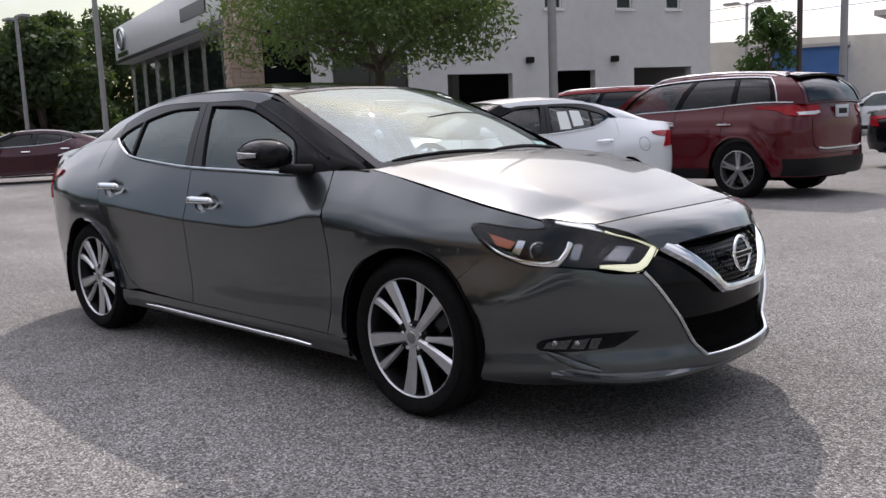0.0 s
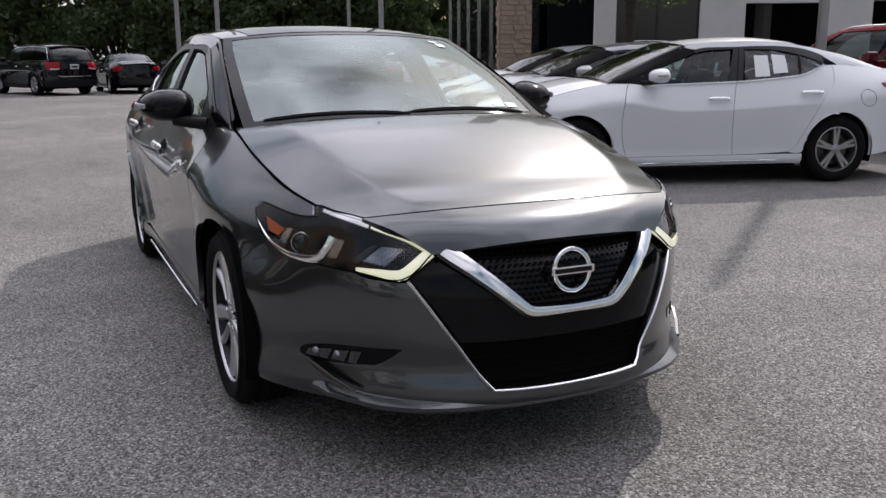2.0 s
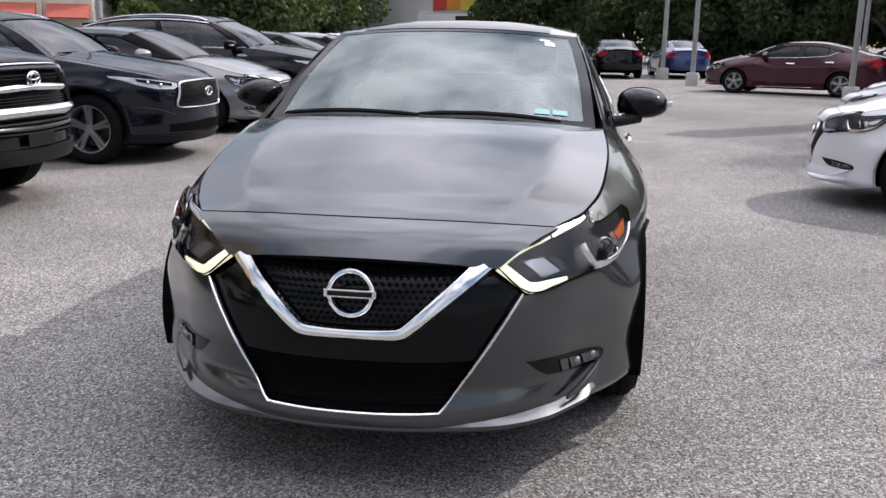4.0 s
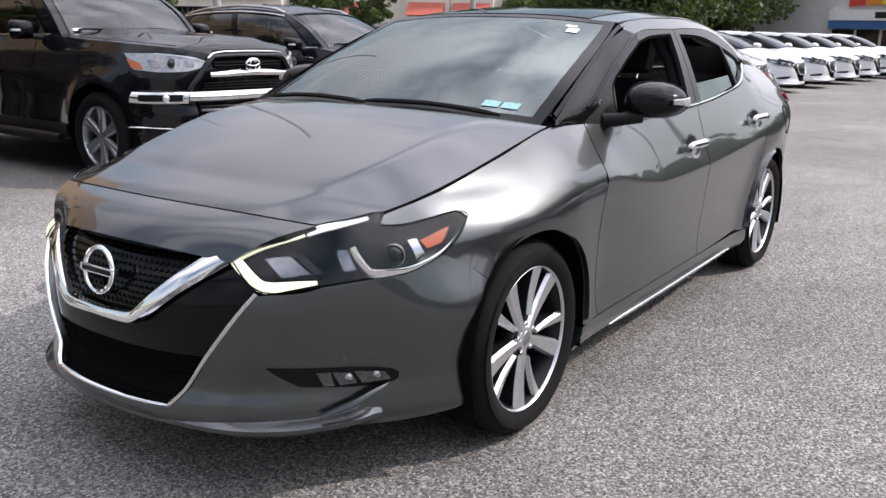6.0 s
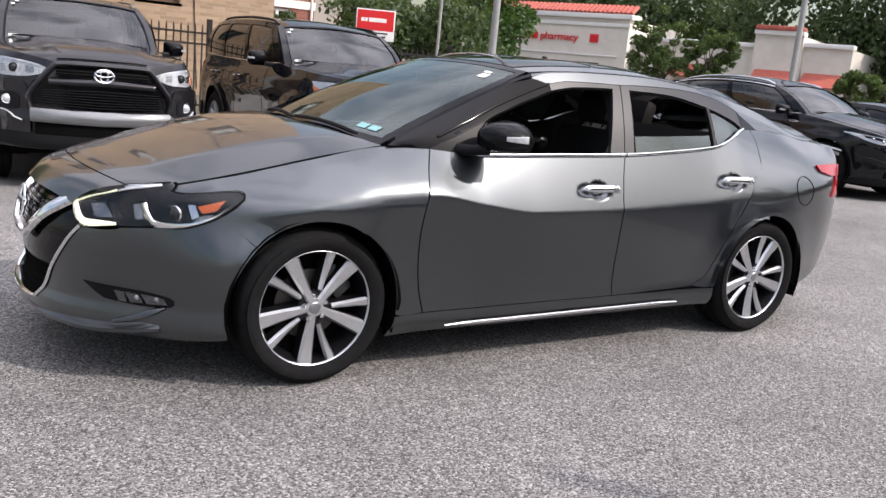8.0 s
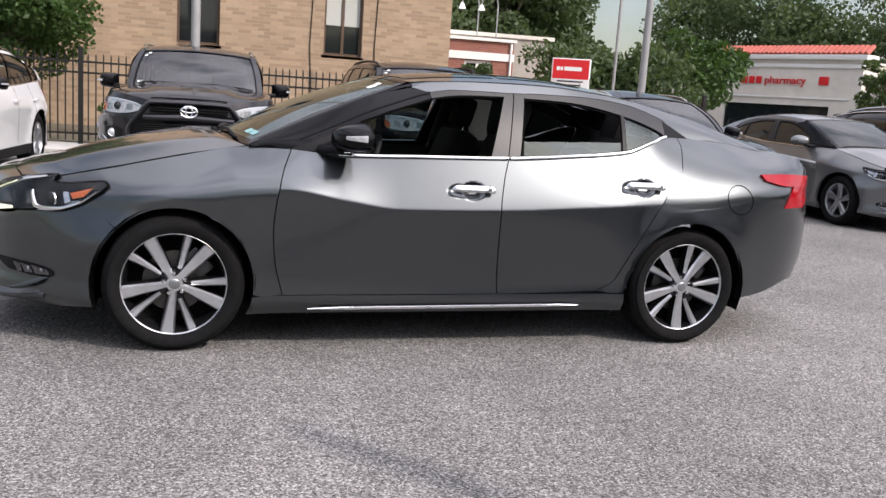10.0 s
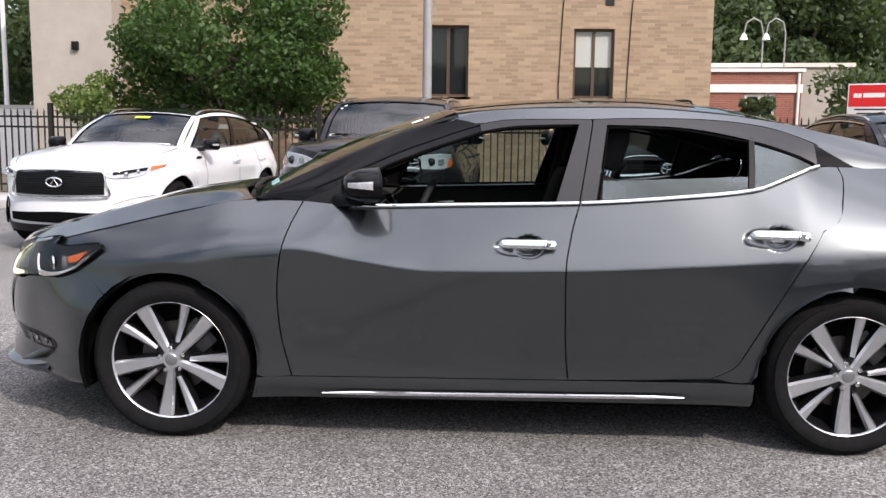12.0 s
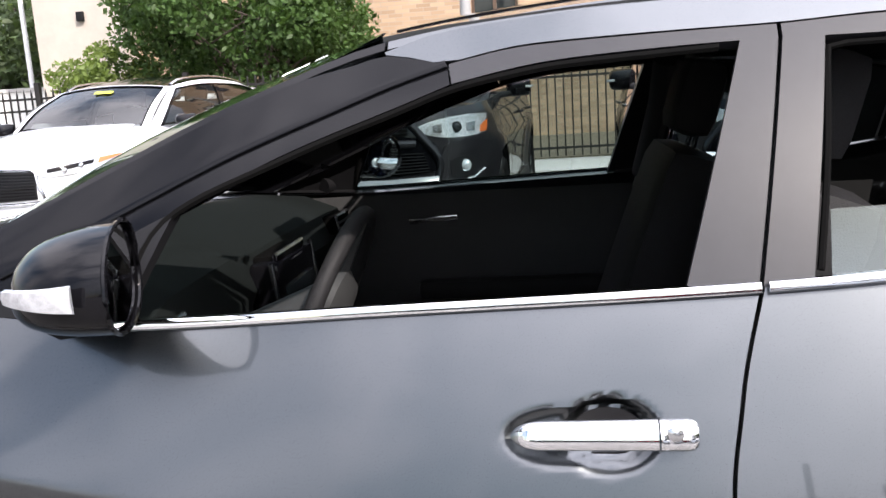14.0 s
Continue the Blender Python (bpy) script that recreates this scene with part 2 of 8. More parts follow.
M["fascia_white"] = mat("fascia_panel", (0.70, 0.70, 0.70), 0.35, 0.2, vary=0.03, scale=1.5)
M["dark_glass"] = mat("dark_window_glass", (0.012, 0.015, 0.016), 0.04)
# near-black that puts the shade of rooms and openings into the colour
M["shade_black"] = mat("interior_shade", (0.02, 0.02, 0.02), 0.9)
M["window_frame"] = mat("bronze_window_frame", (0.10, 0.065, 0.045), 0.45, 0.4)
M["white_trim"] = mat("white_trim", (0.75, 0.74, 0.71), 0.6, vary=0.04, scale=5)
M["red_tile"] = mat("red_roof_tile", (0.42, 0.10, 0.07), 0.7, vary=0.2, scale=6, bump=0.3, bump_scale=12)
M["sign_red"] = mat("sign_red", (0.62, 0.02, 0.025), 0.35)
M["sign_white"] = mat("sign_white", (0.8, 0.8, 0.8), 0.4)
M["bark"] = mat("bark", (0.075, 0.06, 0.048), 0.9, vary=0.3, scale=12, bump=0.6, bump_scale=25)
M["soil"] = mat("bare_soil", (0.11, 0.095, 0.065), 0.95, vary=0.4, scale=5, bump=0.6, bump_scale=30)
M["blue_wall"] = mat("blue_wall", (0.05, 0.13, 0.33), 0.7, vary=0.1, scale=2)
M["purple_sign"] = mat("purple_sign", (0.10, 0.05, 0.22), 0.5)
M["blind"] = mat("window_blind", (0.42, 0.43, 0.40), 0.7)


def leaf_material(name, color, vary=0.35):
    m = mat(name, color, 0.55, specular=0.3)
    nt = m.node_tree
    b = nt.nodes["Principled BSDF"]
    geo = nt.nodes.new("ShaderNodeNewGeometry")
    r = nt.nodes.new("ShaderNodeMapRange")
    r.inputs["To Min"].default_value, r.inputs["To Max"].default_value = 1 - vary, 1 + vary
    nt.links.new(geo.outputs["Random Per Island"], r.inputs["Value"])
    mx = nt.nodes.new("ShaderNodeMix")
    mx.data_type, mx.blend_type = "RGBA", "MULTIPLY"
    mx.inputs[0].default_value = 1.0
    mx.inputs[6].default_value = (*color, 1)
    nt.links.new(r.outputs["Result"], mx.inputs[7])
    nt.links.new(mx.outputs[2], b.inputs["Base Color"])
    tl = nt.nodes.new("ShaderNodeBsdfTranslucent")
    tl.inputs["Color"].default_value = (color[0] * 1.6, color[1] * 1.7, color[2] * 0.8, 1)
    ms = nt.nodes.new("ShaderNodeMixShader")
    ms.inputs["Fac"].default_value = 0.3
    nt.links.new(b.outputs["BSDF"], ms.inputs[1])
    nt.links.new(tl.outputs["BSDF"], ms.inputs[2])
    nt.links.new(ms.outputs["Shader"], nt.nodes["Material Output"].inputs["Surface"])
    return m


M["leaf"] = leaf_material("tree_leaf", (0.045, 0.085, 0.022))
M["leaf_locust"] = leaf_material("feathery_leaf", (0.068, 0.10, 0.034))
M["leaf_dark"] = leaf_material("dark_leaf", (0.062, 0.090, 0.040))
M["leaf_light"] = leaf_material("light_leaf", (0.10, 0.14, 0.035))


# ---- building blocks ----
def thing(name, label, category, m=None, group="", kind=""):
    """An empty at a thing's base, which carries its parts."""
    ob = new(name)
    ob.empty_display_size = 0.2
    if m is not None:
        ob.matrix_world = m
    return tagged(ob, label, category, group, kind)


def mesh(name, verts, faces, material, parent=None, label="", smooth=True, flip=False, angle=45):
    me = bpy.data.meshes.new(name)
    if flip:
        faces = [tuple(reversed(f)) for f in faces]
    me.from_pydata([tuple(v) for v in verts], [], faces)
    mats = material if isinstance(material, (list, tuple)) else [material]
    for mm in mats:
        me.materials.append(mm)
    if smooth:
        me.shade_smooth()
        if angle:
            me.set_sharp_from_angle(angle=radians(angle))
    ob = new(name, me)
    if parent is not None:
        ob.parent = parent
    if label:
        tagged(ob, label)
    return ob


def part(name, bm, material, parent=None, label="", smooth=True, angle=35):
    """Links a bmesh as one mesh object under a thing or a part."""
    me = bpy.data.meshes.new(name)
    bm.to_mesh(me)
    bm.free()
    me.materials.append(material)
    if smooth:
        me.shade_smooth()
        me.set_sharp_from_angle(angle=radians(angle))
    ob = new(name, me)
    if parent is not None:
        ob.parent = parent
    if label:
        tagged(ob, label)
    return ob


def box(bm, x0, x1, y0, y1, z0, z1, bevel=0.0):
    """Adds a box, with rounded edges where bevel is given, to a bmesh."""
    made = bmesh.ops.create_cube(bm, size=1.0)["verts"]
    for v in made:
        v.co = Vector(((x0 + x1) / 2 + v.co.x * (x1 - x0), (y0 + y1) / 2 + v.co.y * (y1 - y0), (z0 + z1) / 2 + v.co.z * (z1 - z0)))
    if bevel:
        edges = {e for v in made for e in v.link_edges}
        bmesh.ops.bevel(bm, geom=list(edges), offset=bevel, segments=2, affect="EDGES", profile=0.6)
    return made


def box_part(name, dims, material, parent=None, label="", bevel=0.0):
    bm = bmesh.new()
    box(bm, *dims, bevel)
    return part(name, bm, material, parent, label, smooth=bevel > 0)


def grid_faces(nu, nv, start=0, wrap=False):
    out = []
    for i in range(nu - (0 if wrap else 1)):
        for j in range(nv - 1):
            a, b = start + i * nv + j, start + ((i + 1) % nu) * nv + j
            out.append((a, b, b + 1, a + 1))
    return out


def lathe(profile, n, axis="y", centre=(0, 0, 0)):
    """Verts and faces of a profile of (radius, along) turned round an axis."""
    verts = []
    for i in range(n):
        a = 2 * math.pi * i / n
        for r, h in profile:
            c, s = r * math.cos(a), r * math.sin(a)
            v = (c, h, s) if axis == "y" else ((c, s, h) if axis == "z" else (h, c, s))
            verts.append((v[0] + centre[0], v[1] + centre[1], v[2] + centre[2]))
    return verts, grid_faces(n, len(profile), wrap=True)


def tube(points, radius, n=8, closed=False):
    """Verts and faces of a round bar along points; radius may be a number or one for each point."""
    pts = [Vector(p) for p in points]
    verts, faces = [], []
    for i, p in enumerate(pts):
        a, b = pts[max(i - 1, 0)], pts[min(i + 1, len(pts) - 1)]
        if closed:
            a, b = pts[i - 1], pts[(i + 1) % len(pts)]
        d = (b - a).normalized()
        u = d.cross(Vector((0, 0, 1)))
        if u.length < 0.05:
            u = d.cross(Vector((0, 1, 0)))
        u.normalize()
        w = u.cross(d)
        r = radius[i] if isinstance(radius, (list, tuple)) else radius
        for k in range(n):
            t = 2 * math.pi * k / n
            verts.append(p + u * (r * math.cos(t)) + w * (r * math.sin(t)))
    m = len(pts)
    for i in range(m if closed else m - 1):
        for k in range(n):
            a, b = i * n + k, i * n + (k + 1) % n
            c, d2 = ((i + 1) % m) * n + (k + 1) % n, ((i + 1) % m) * n + k
            faces.append((a, b, c, d2))
    if not closed:
        faces.append(tuple(range(n - 1, -1, -1)))
        faces.append(tuple((m - 1) * n + k for k in range(n)))
    return verts, faces


def table(rows):
    """A smooth curve through (x, value) rows, without overshoot."""
    xs, ys = [r[0] for r in rows], [r[1] for r in rows]
    n = len(xs)
    d = [(ys[i + 1] - ys[i]) / (xs[i + 1] - xs[i]) for i in range(n - 1)]
    m = [d[0]] + [0.0 if d[i - 1] * d[i] <= 0 else 2 * d[i - 1] * d[i] / (d[i - 1] + d[i]) for i in range(1, n - 1)] + [d[-1]]

    def f(x):
        if x <= xs[0]:
            return ys[0]
        if x >= xs[-1]:
            return ys[-1]
        i = max(k for k in range(n - 1) if xs[k] <= x)
        h = xs[i + 1] - xs[i]
        t = (x - xs[i]) / h
        return ((1 + 2 * t) * (1 - t) ** 2 * ys[i] + t * (1 - t) ** 2 * h * m[i] + t * t * (3 - 2 * t) * ys[i + 1] + t * t * (t - 1) * h * m[i + 1])

    return f


def along(points, t):
    """The point at fraction t of a smooth curve (Catmull-Rom) through points of any dimension."""
    n = len(points) - 1
    if n == 1:
        return [a + (b - a) * t for a, b in zip(points[0], points[1])]
    lens = [0.0]
    for a, b in zip(points, points[1:]):
        lens.append(lens[-1] + math.dist(a, b))
    s = t * lens[-1]
    i = min(n - 1, max(k for k in range(n) if lens[k] <= s + 1e-12))
    u = (s - lens[i]) / max(lens[i + 1] - lens[i], 1e-9)
    p1, p2 = points[i], points[i + 1]
    p0 = points[i - 1] if i else [2 * a - b for a, b in zip(p1, p2)]
    p3 = points[i + 2] if i + 2 <= n else [2 * b - a for a, b in zip(p1, p2)]
    out = []
    for a, b, c, d in zip(p0, p1, p2, p3):
        out.append(0.5 * (2 * b + (c - a) * u + (2 * a - 5 * b + 4 * c - d) * u * u + (3 * b - a - 3 * c + d) * u ** 3))
    return out


def coons(bottom, top, left, right, nu, nv):
    """A grid filled in between four border curves (lists of points). left and right run from bottom to top."""
    grid = []
    bt = [along(bottom, i / (nu - 1)) for i in range(nu)]
    tp = [along(top, i / (nu - 1)) for i in range(nu)]
    lf = [along(left, j / (nv - 1)) for j in range(nv)]
    rt = [along(right, j / (nv - 1)) for j in range(nv)]
    for i in range(nu):
        u = i / (nu - 1)
        row = []
        for j in range(nv):
            v = j / (nv - 1)
            p = []
            for k in range(len(bottom[0])):
                p.append((1 - v) * bt[i][k] + v * tp[i][k] + (1 - u) * lf[j][k] + u * rt[j][k]
                         - ((1 - u) * (1 - v) * bt[0][k] + u * (1 - v) * bt[-1][k] + (1 - u) * v * tp[0][k] + u * v * tp[-1][k]))
            row.append(p)
        grid.append(row)
    return grid


def skin(grid, fold=0.0, thick=0.0, outward=None):
    """Verts and faces of a sheet over a grid of points; fold turns its rim inwards, thick closes its back."""
    nu, nv = len(grid), len(grid[0])
    P = [[Vector(p) for p in row] for row in grid]
    N = []
    for i in range(nu):
        row = []
        for j in range(nv):
            du = P[min(i + 1, nu - 1)][j] - P[max(i - 1, 0)][j]
            dv = P[i][min(j + 1, nv - 1)] - P[i][max(j - 1, 0)]
            nn = du.cross(dv)
            row.append(nn.normalized() if nn.length > 1e-12 else Vector((0, 0, 0)))
        N.append(row)
    if outward is not None:
        c = N[nu // 2][nv // 2]
        if c.dot(Vector(outward)) < 0:
            N = [[-x for x in r] for r in N]
            flip = True
        else:
            flip = False
    else:
        flip = False
    verts = [P[i][j] for i in range(nu) for j in range(nv)]
    faces = grid_faces(nu, nv)
    ring = [(i, 0) for i in range(nu)] + [(nu - 1, j) for j in range(1, nv)] + [(i, nv - 1) for i in range(nu - 2, -1, -1)] + [(0, j) for j in range(nv - 2, 0, -1)]
    if fold:
        base = len(verts)
        for i, j in ring:
            verts.append(P[i][j] - N[i][j] * fold)
        k = len(ring)
        for a in range(k):
            b = (a + 1) % k
            ia, ib = ring[a][0] * nv + ring[a][1], ring[b][0] * nv + ring[b][1]
            faces.append((ib, ia, base + a, base + b))
    if thick:
        base = len(verts)
        verts += [P[i][j] - N[i][j] * thick for i in range(nu) for j in range(nv)]
        faces += [tuple(reversed(f)) for f in grid_faces(nu, nv, base)]
        k = len(ring)
        for a in range(k):
            b = (a + 1) % k
            ia, ib = ring[a][0] * nv + ring[a][1], ring[b][0] * nv + ring[b][1]
            faces.append((ib, ia, base + ia, base + ib))
    if flip:
        faces = [tuple(reversed(f)) for f in faces]
    return verts, faces


def offset_grid(grid, d, outward):
    """The grid moved d metres along its own normals, which point outward."""
    nu, nv = len(grid), len(grid[0])
    P = [[Vector(p) for p in row] for row in grid]
    o = Vector(outward)
    out = []
    for i in range(nu):
        row = []
        for j in range(nv):
            nn = (P[min(i + 1, nu - 1)][j] - P[max(i - 1, 0)][j]).cross(P[i][min(j + 1, nv - 1)] - P[i][max(j - 1, 0)])
            if nn.length > 1e-12:
                nn.normalize()
            if nn.dot(o) < 0:
                nn = -nn
            row.append(P[i][j] + nn * d)
        out.append(row)
    return out


def sub_grid(grid, u0, u1, v0, v1, nu, nv):
    """A finer part of a grid, by fractions of its two ways."""
    GU, GV = len(grid) - 1, len(grid[0]) - 1
    out = []
    for i in range(nu):
        u = (u0 + (u1 - u0) * i / (nu - 1)) * GU
        a = min(int(u), GU - 1)
        fu = u - a
        row = []
        for j in range(nv):
            v = (v0 + (v1 - v0) * j / (nv - 1)) * GV
            b = min(int(v), GV - 1)
            fv = v - b
            p = [Vector(grid[x][y]) for x, y in ((a, b), (a + 1, b), (a, b + 1), (a + 1, b + 1))]
            row.append(p[0] * (1 - fu) * (1 - fv) + p[1] * fu * (1 - fv) + p[2] * (1 - fu) * fv + p[3] * fu * fv)
        out.append(row)
    return out


def merge(*pieces):
    """Several (verts, faces) as one."""
    V, F = [], []
    for v, f in pieces:
        k = len(V)
        V += [Vector(p) for p in v]
        F += [tuple(i + k for i in q) for q in f]
    return V, F


def mirrored(piece):
    v, f = piece
    return [Vector((p[0], -p[1], p[2])) for p in v], [tuple(reversed(q)) for q in f]


# ---- the grey saloon: its surfaces ----
XCF, XCR, NF, NR, KF, KR = 1.0, -1.25, 2.45, 2.9, 1.5, 1.5
xf_ = table([(.17, 2.30), (.21, 2.37), (.245, 2.405), (.29, 2.40), (.34, 2.38), (.45, 2.39), (.55, 2.385), (.64, 2.36), (.70, 2.315), (.76, 2.26), (.80, 2.215), (.86, 2.14)])
xr_ = table([(.22, -2.38), (.35, -2.49), (.55, -2.54), (.75, -2.525), (.9, -2.48), (1.0, -2.47), (1.08, -2.42)])
zc_ = table([(-2.6, .90), (-1.9, .86), (-1.5, .82), (-1.15, .80), (-.78, .775), (-.25, .745), (.3, .735), (.6, .772), (.87, .815), (1.1, .80), (1.4, .755), (1.73, .725), (2.0, .70), (2.4, .66)])
ze_ = table([(-2.5, 1.05), (-2.0, 1.115), (-1.6, 1.16), (-1.28, 1.17), (-1.16, 1.13), (-.99, 1.07), (-.65, 1.035), (-.3, 1.01), (.2, .995), (.58, .985), (.85, 1.0), (1.08, 1.0), (1.36, .945), (1.61, .885), (1.78, .845), (1.9, .815), (2.1, .80), (2.3, .72)])
ye_ = table([(-2.5, .60), (-2.0, .64), (-1.6, .66), (-1.28, .70), (-1.16, .745), (-.99, .78), (-.3, .805), (.58, .80), (.85, .77), (1.08, .745), (1.36, .75), (1.61, .735), (1.78, .71), (1.9, .67), (2.1, .575)])
pe_ = table([(-2.3, 1.6), (-1.4, 1.4), (-.9, 1.08), (.4, 1.04), (.9, 1.15), (1.4, 1.4), (2.0, 1.5)])
low_ = table([(0, 0), (.06, .003), (.3, .016), (.55, .030), (.72, .036), (.82, .033), (.9, .03), (1.0, .062)])
zr_ = table([(-2.0, 1.13), (-1.9, 1.155), (-1.55, 1.262), (-1.21, 1.338), (-.87, 1.385), (-.54, 1.405), (-.16, 1.40), (.2, 1.362), (.41, 1.297), (.72, 1.165), (1.06, 1.01), (1.1, 0.99)])
yr_ = table([(-2.0, .575), (-1.55, .575), (-1.21, .583), (-.87, .59), (-.54, .598), (-.16, .605), (.2, .618), (.41, .65), (.72, .695), (1.06, .742)])
HUBF, HUBR, HUBZ, ARCH = 1.388, -1.388, .335, .372


def smooth01(a, b, x):
    t = min(1, max(0, (x - a) / (b - a)))
    return t * t * (3 - 2 * t)


def wall_width(x, z):
    """Half width of the body side below the shoulder, without the rounding of its ends."""
    zc = zc_(x)
    w = .913
    if z < zc:
        w -= low_((zc - z) / (zc - .19))
    r1, r2 = math.hypot(x - HUBF, z - HUBZ), math.hypot(x - HUBR, z - HUBZ)
    w += .013 * math.exp(-((r1 - ARCH) / .11) ** 2) + .018 * math.exp(-((r2 - ARCH) / .11) ** 2)
    return w


def S(q, z, off=0.0):
    """The body's skin on its left side: q runs along x in the middle and round the corners to both ends."""
    if off:
        e = .004
        q2 = max(min(q, XCF + KF - .03), XCR - KR + .03)
        p, a, b = Vector(S(q2, z)), Vector(S(q2 + e, z)), Vector(S(q2, z + e))
        n = (b - p).cross(a - p)
        n.normalize()
        if n.dot(Vector((p.x * .25, 1, 0))) < 0:
            n = -n
        if q2 != q:
            n.y *= abs(XCF + KF - q if q > 0 else q - XCR + KR) / .03
            n.normalize()
        return Vector(S(q, z)) + n * off
    if q > XCF:
        th = min(math.pi / 2, (q - XCF) / KF * math.pi / 2)
        x = XCF + (xf_(z) - XCF) * max(math.sin(th), 0) ** (2 / NF)
        y = wall_width(x, z) * max(math.cos(th), 0) ** (2 / NF)
        y += .052 * smooth01(1.35, 1.70, x) * (1 - smooth01(1.78, 2.08, x)) * (1 - smooth01(.50, .70, z))
    elif q < XCR:
        th = min(math.pi / 2, (XCR - q) / KR * math.pi / 2)
        x = XCR + (xr_(z) - XCR) * max(math.sin(th), 0) ** (2 / NR)
        y = wall_width(x, z) * max(math.cos(th), 0) ** (2 / NR)
    else:
        x, y = q, wall_width(q, z)
    zc, ze = zc_(x), ze_(x)
    if z > zc:
        d = min(1.25, (z - zc) / (ze - zc)) ** pe_(x)
        if x > XCF:
            lim = (x - XCF) / (xf_(ze) - XCF)
            top = wall_width(x, ze) * max(0, 1 - lim ** NF) ** (1 / NF) if lim < 1 else 0
        elif x < XCR:
            lim = (XCR - x) / (XCR - xr_(ze))
            top = wall_width(x, ze) * max(0, 1 - lim ** NR) ** (1 / NR) if lim < 1 else 0
        else:
            top = wall_width(x, ze)
        fade = (1 - smooth01(1.95, 2.2, x)) * (1 - smooth01(2.15, 2.4, -x))
        y += (ye_(x) - top) * d * fade
    return Vector((x, max(y, 0), z))


def Q(x, z):
    if x > XCF:
        a = min(1, (x - XCF) / (xf_(z) - XCF))
        return XCF + KF * math.asin(a ** (NF / 2)) / (math.pi / 2)
    if x < XCR:
        a = min(1, (XCR - x) / (XCR - xr_(z)))
        return XCR - KR * math.asin(a ** (NR / 2)) / (math.pi / 2)
    return x


def QY(y, z, rear=False):
    """q of the place at the front (or rear) with that y."""
    n, x = (NR, -2.3) if rear else (NF, 2.2)
    c = min(1, max(0, y / wall_width(x, z)))
    th = math.acos(c ** (n / 2))
    return XCR - KR * th / (math.pi / 2) if rear else XCF + KF * th / (math.pi / 2)


def X(*pts):
    return [(Q(x, z), z) for x, z in pts]


def Yf(*pts):
    return [(QY(y, z), z) for y, z in pts]


def Yr(*pts):
    return [(QY(y, z, True), z) for y, z in pts]


def arch_clear(q, z):
    """Moves a place of the skin out of the wheel openings."""
    p = S(q, z)
    for h in (HUBF, HUBR):
        d = math.hypot(p.x - h, z - HUBZ)
        if d < ARCH - .0005 and z > .1:
            k = ARCH / max(d, .01)
            x, z = h + (p.x - h) * k, HUBZ + (z - HUBZ) * k
            q = Q(x, z)
    return q, z


def wall_patch(bottom, top, left, right, nu, nv, off=0.0):
    return [[S(*arch_clear(p[0], p[1]), off) for p in row] for row in coons(bottom, top, left, right, nu, nv)]


def G(x, z, off=0.0):
    """The side of the cabin above the belt line."""
    ze, zr = ze_(x) if x < .85 else 1.0, zr_(x)
    t = min(1.05, max(-.1, (z - ze) / max(zr - ze, .02)))
    y = ye_(x) + (yr_(x) - ye_(x)) * t + .012 * math.sin(math.pi * min(1, max(0, t)))
    return Vector((x, y + off * .94, z + off * .3))


def cabin_patch(bottom, top, left, right, nu, nv, off=0.0):
    return [[G(p[0], p[1], off) for p in row] for row in coons(bottom, top, left, right, nu, nv)]


def arc(cx, cz, r, a0, a1, n=12):
    return [(cx + r * math.cos(radians(a0 + (a1 - a0) * i / n)), cz + r * math.sin(radians(a0 + (a1 - a0) * i / n))) for i in range(n + 1)]


def both(name, piece, material, parent, label="", **kw):
    """The same panel on the left and on the right."""
    a = mesh(name, *piece, material, parent, label, **kw)
    b = mesh(name, *mirrored(piece), material, parent, label, **kw)
    return a, b


OUT = (0, 1, 0)


def ribbon(points, normals, width, thick):
    """A flat band along points; normals give its outer side. width may change along it."""
    pts = [Vector(p) for p in points]
    V, F = [], []
    n = len(pts)
    for i, p in enumerate(pts):
        d = (pts[min(i + 1, n - 1)] - pts[max(i - 1, 0)]).normalized()
        nn = Vector(normals[i] if isinstance(normals, list) else normals)
        nn = (nn - d * nn.dot(d)).normalized()
        s = nn.cross(d)
        w = width[i] if isinstance(width, list) else width
        e = thick * .35
        for a, b in ((-w / 2, 0), (-w / 2 + e, thick), (0, thick * 1.25), (w / 2 - e, thick), (w / 2, 0)):
            V.append(p + s * a + nn * b)
    for i in range(n - 1):
        for k in range(4):
            a = i * 5 + k
            F.append((a, a + 5, a + 6, a + 1))
        F.append((i * 5, i * 5 + 4, i * 5 + 9, i * 5 + 5))
    F.append((0, 1, 2, 3, 4))
    F.append(tuple((n - 1) * 5 + k for k in (4, 3, 2, 1, 0)))
    return V, F


def spoke(a0, r0, r1, w0, w1, y, depth, skew=0.0):
    """A tapered wheel spoke with a chamfered face, from radius r0 to r1 at angle a0 (degrees)."""
    V, F = [], []
    n = 5
    for i in range(n):
        t = i / (n - 1)
        r = r0 + (r1 - r0) * t
        a = radians(a0 + skew * t)
        c, s = math.cos(a), math.sin(a)
        w = (w0 + (w1 - w0) * t) / 2
        dip = -.006 * math.sin(math.pi * t) + .006 * t
        for k, (side, h) in enumerate(((-w - .006, -depth), (-w, -.004), (-w + .003, 0), (w - .003, 0), (w, -.004), (w + .006, -depth))):
            V.append((r * c - side * s, y + h + dip, r * s + side * c))
    for i in range(n - 1):
        for k in range(5):
            a = i * 6 + k
            F.append((a, a + 6, a + 7, a + 1))
    F.append(tuple(range(5, -1, -1)))
    F.append(tuple((n - 1) * 6 + k for k in range(6)))
    return V, F


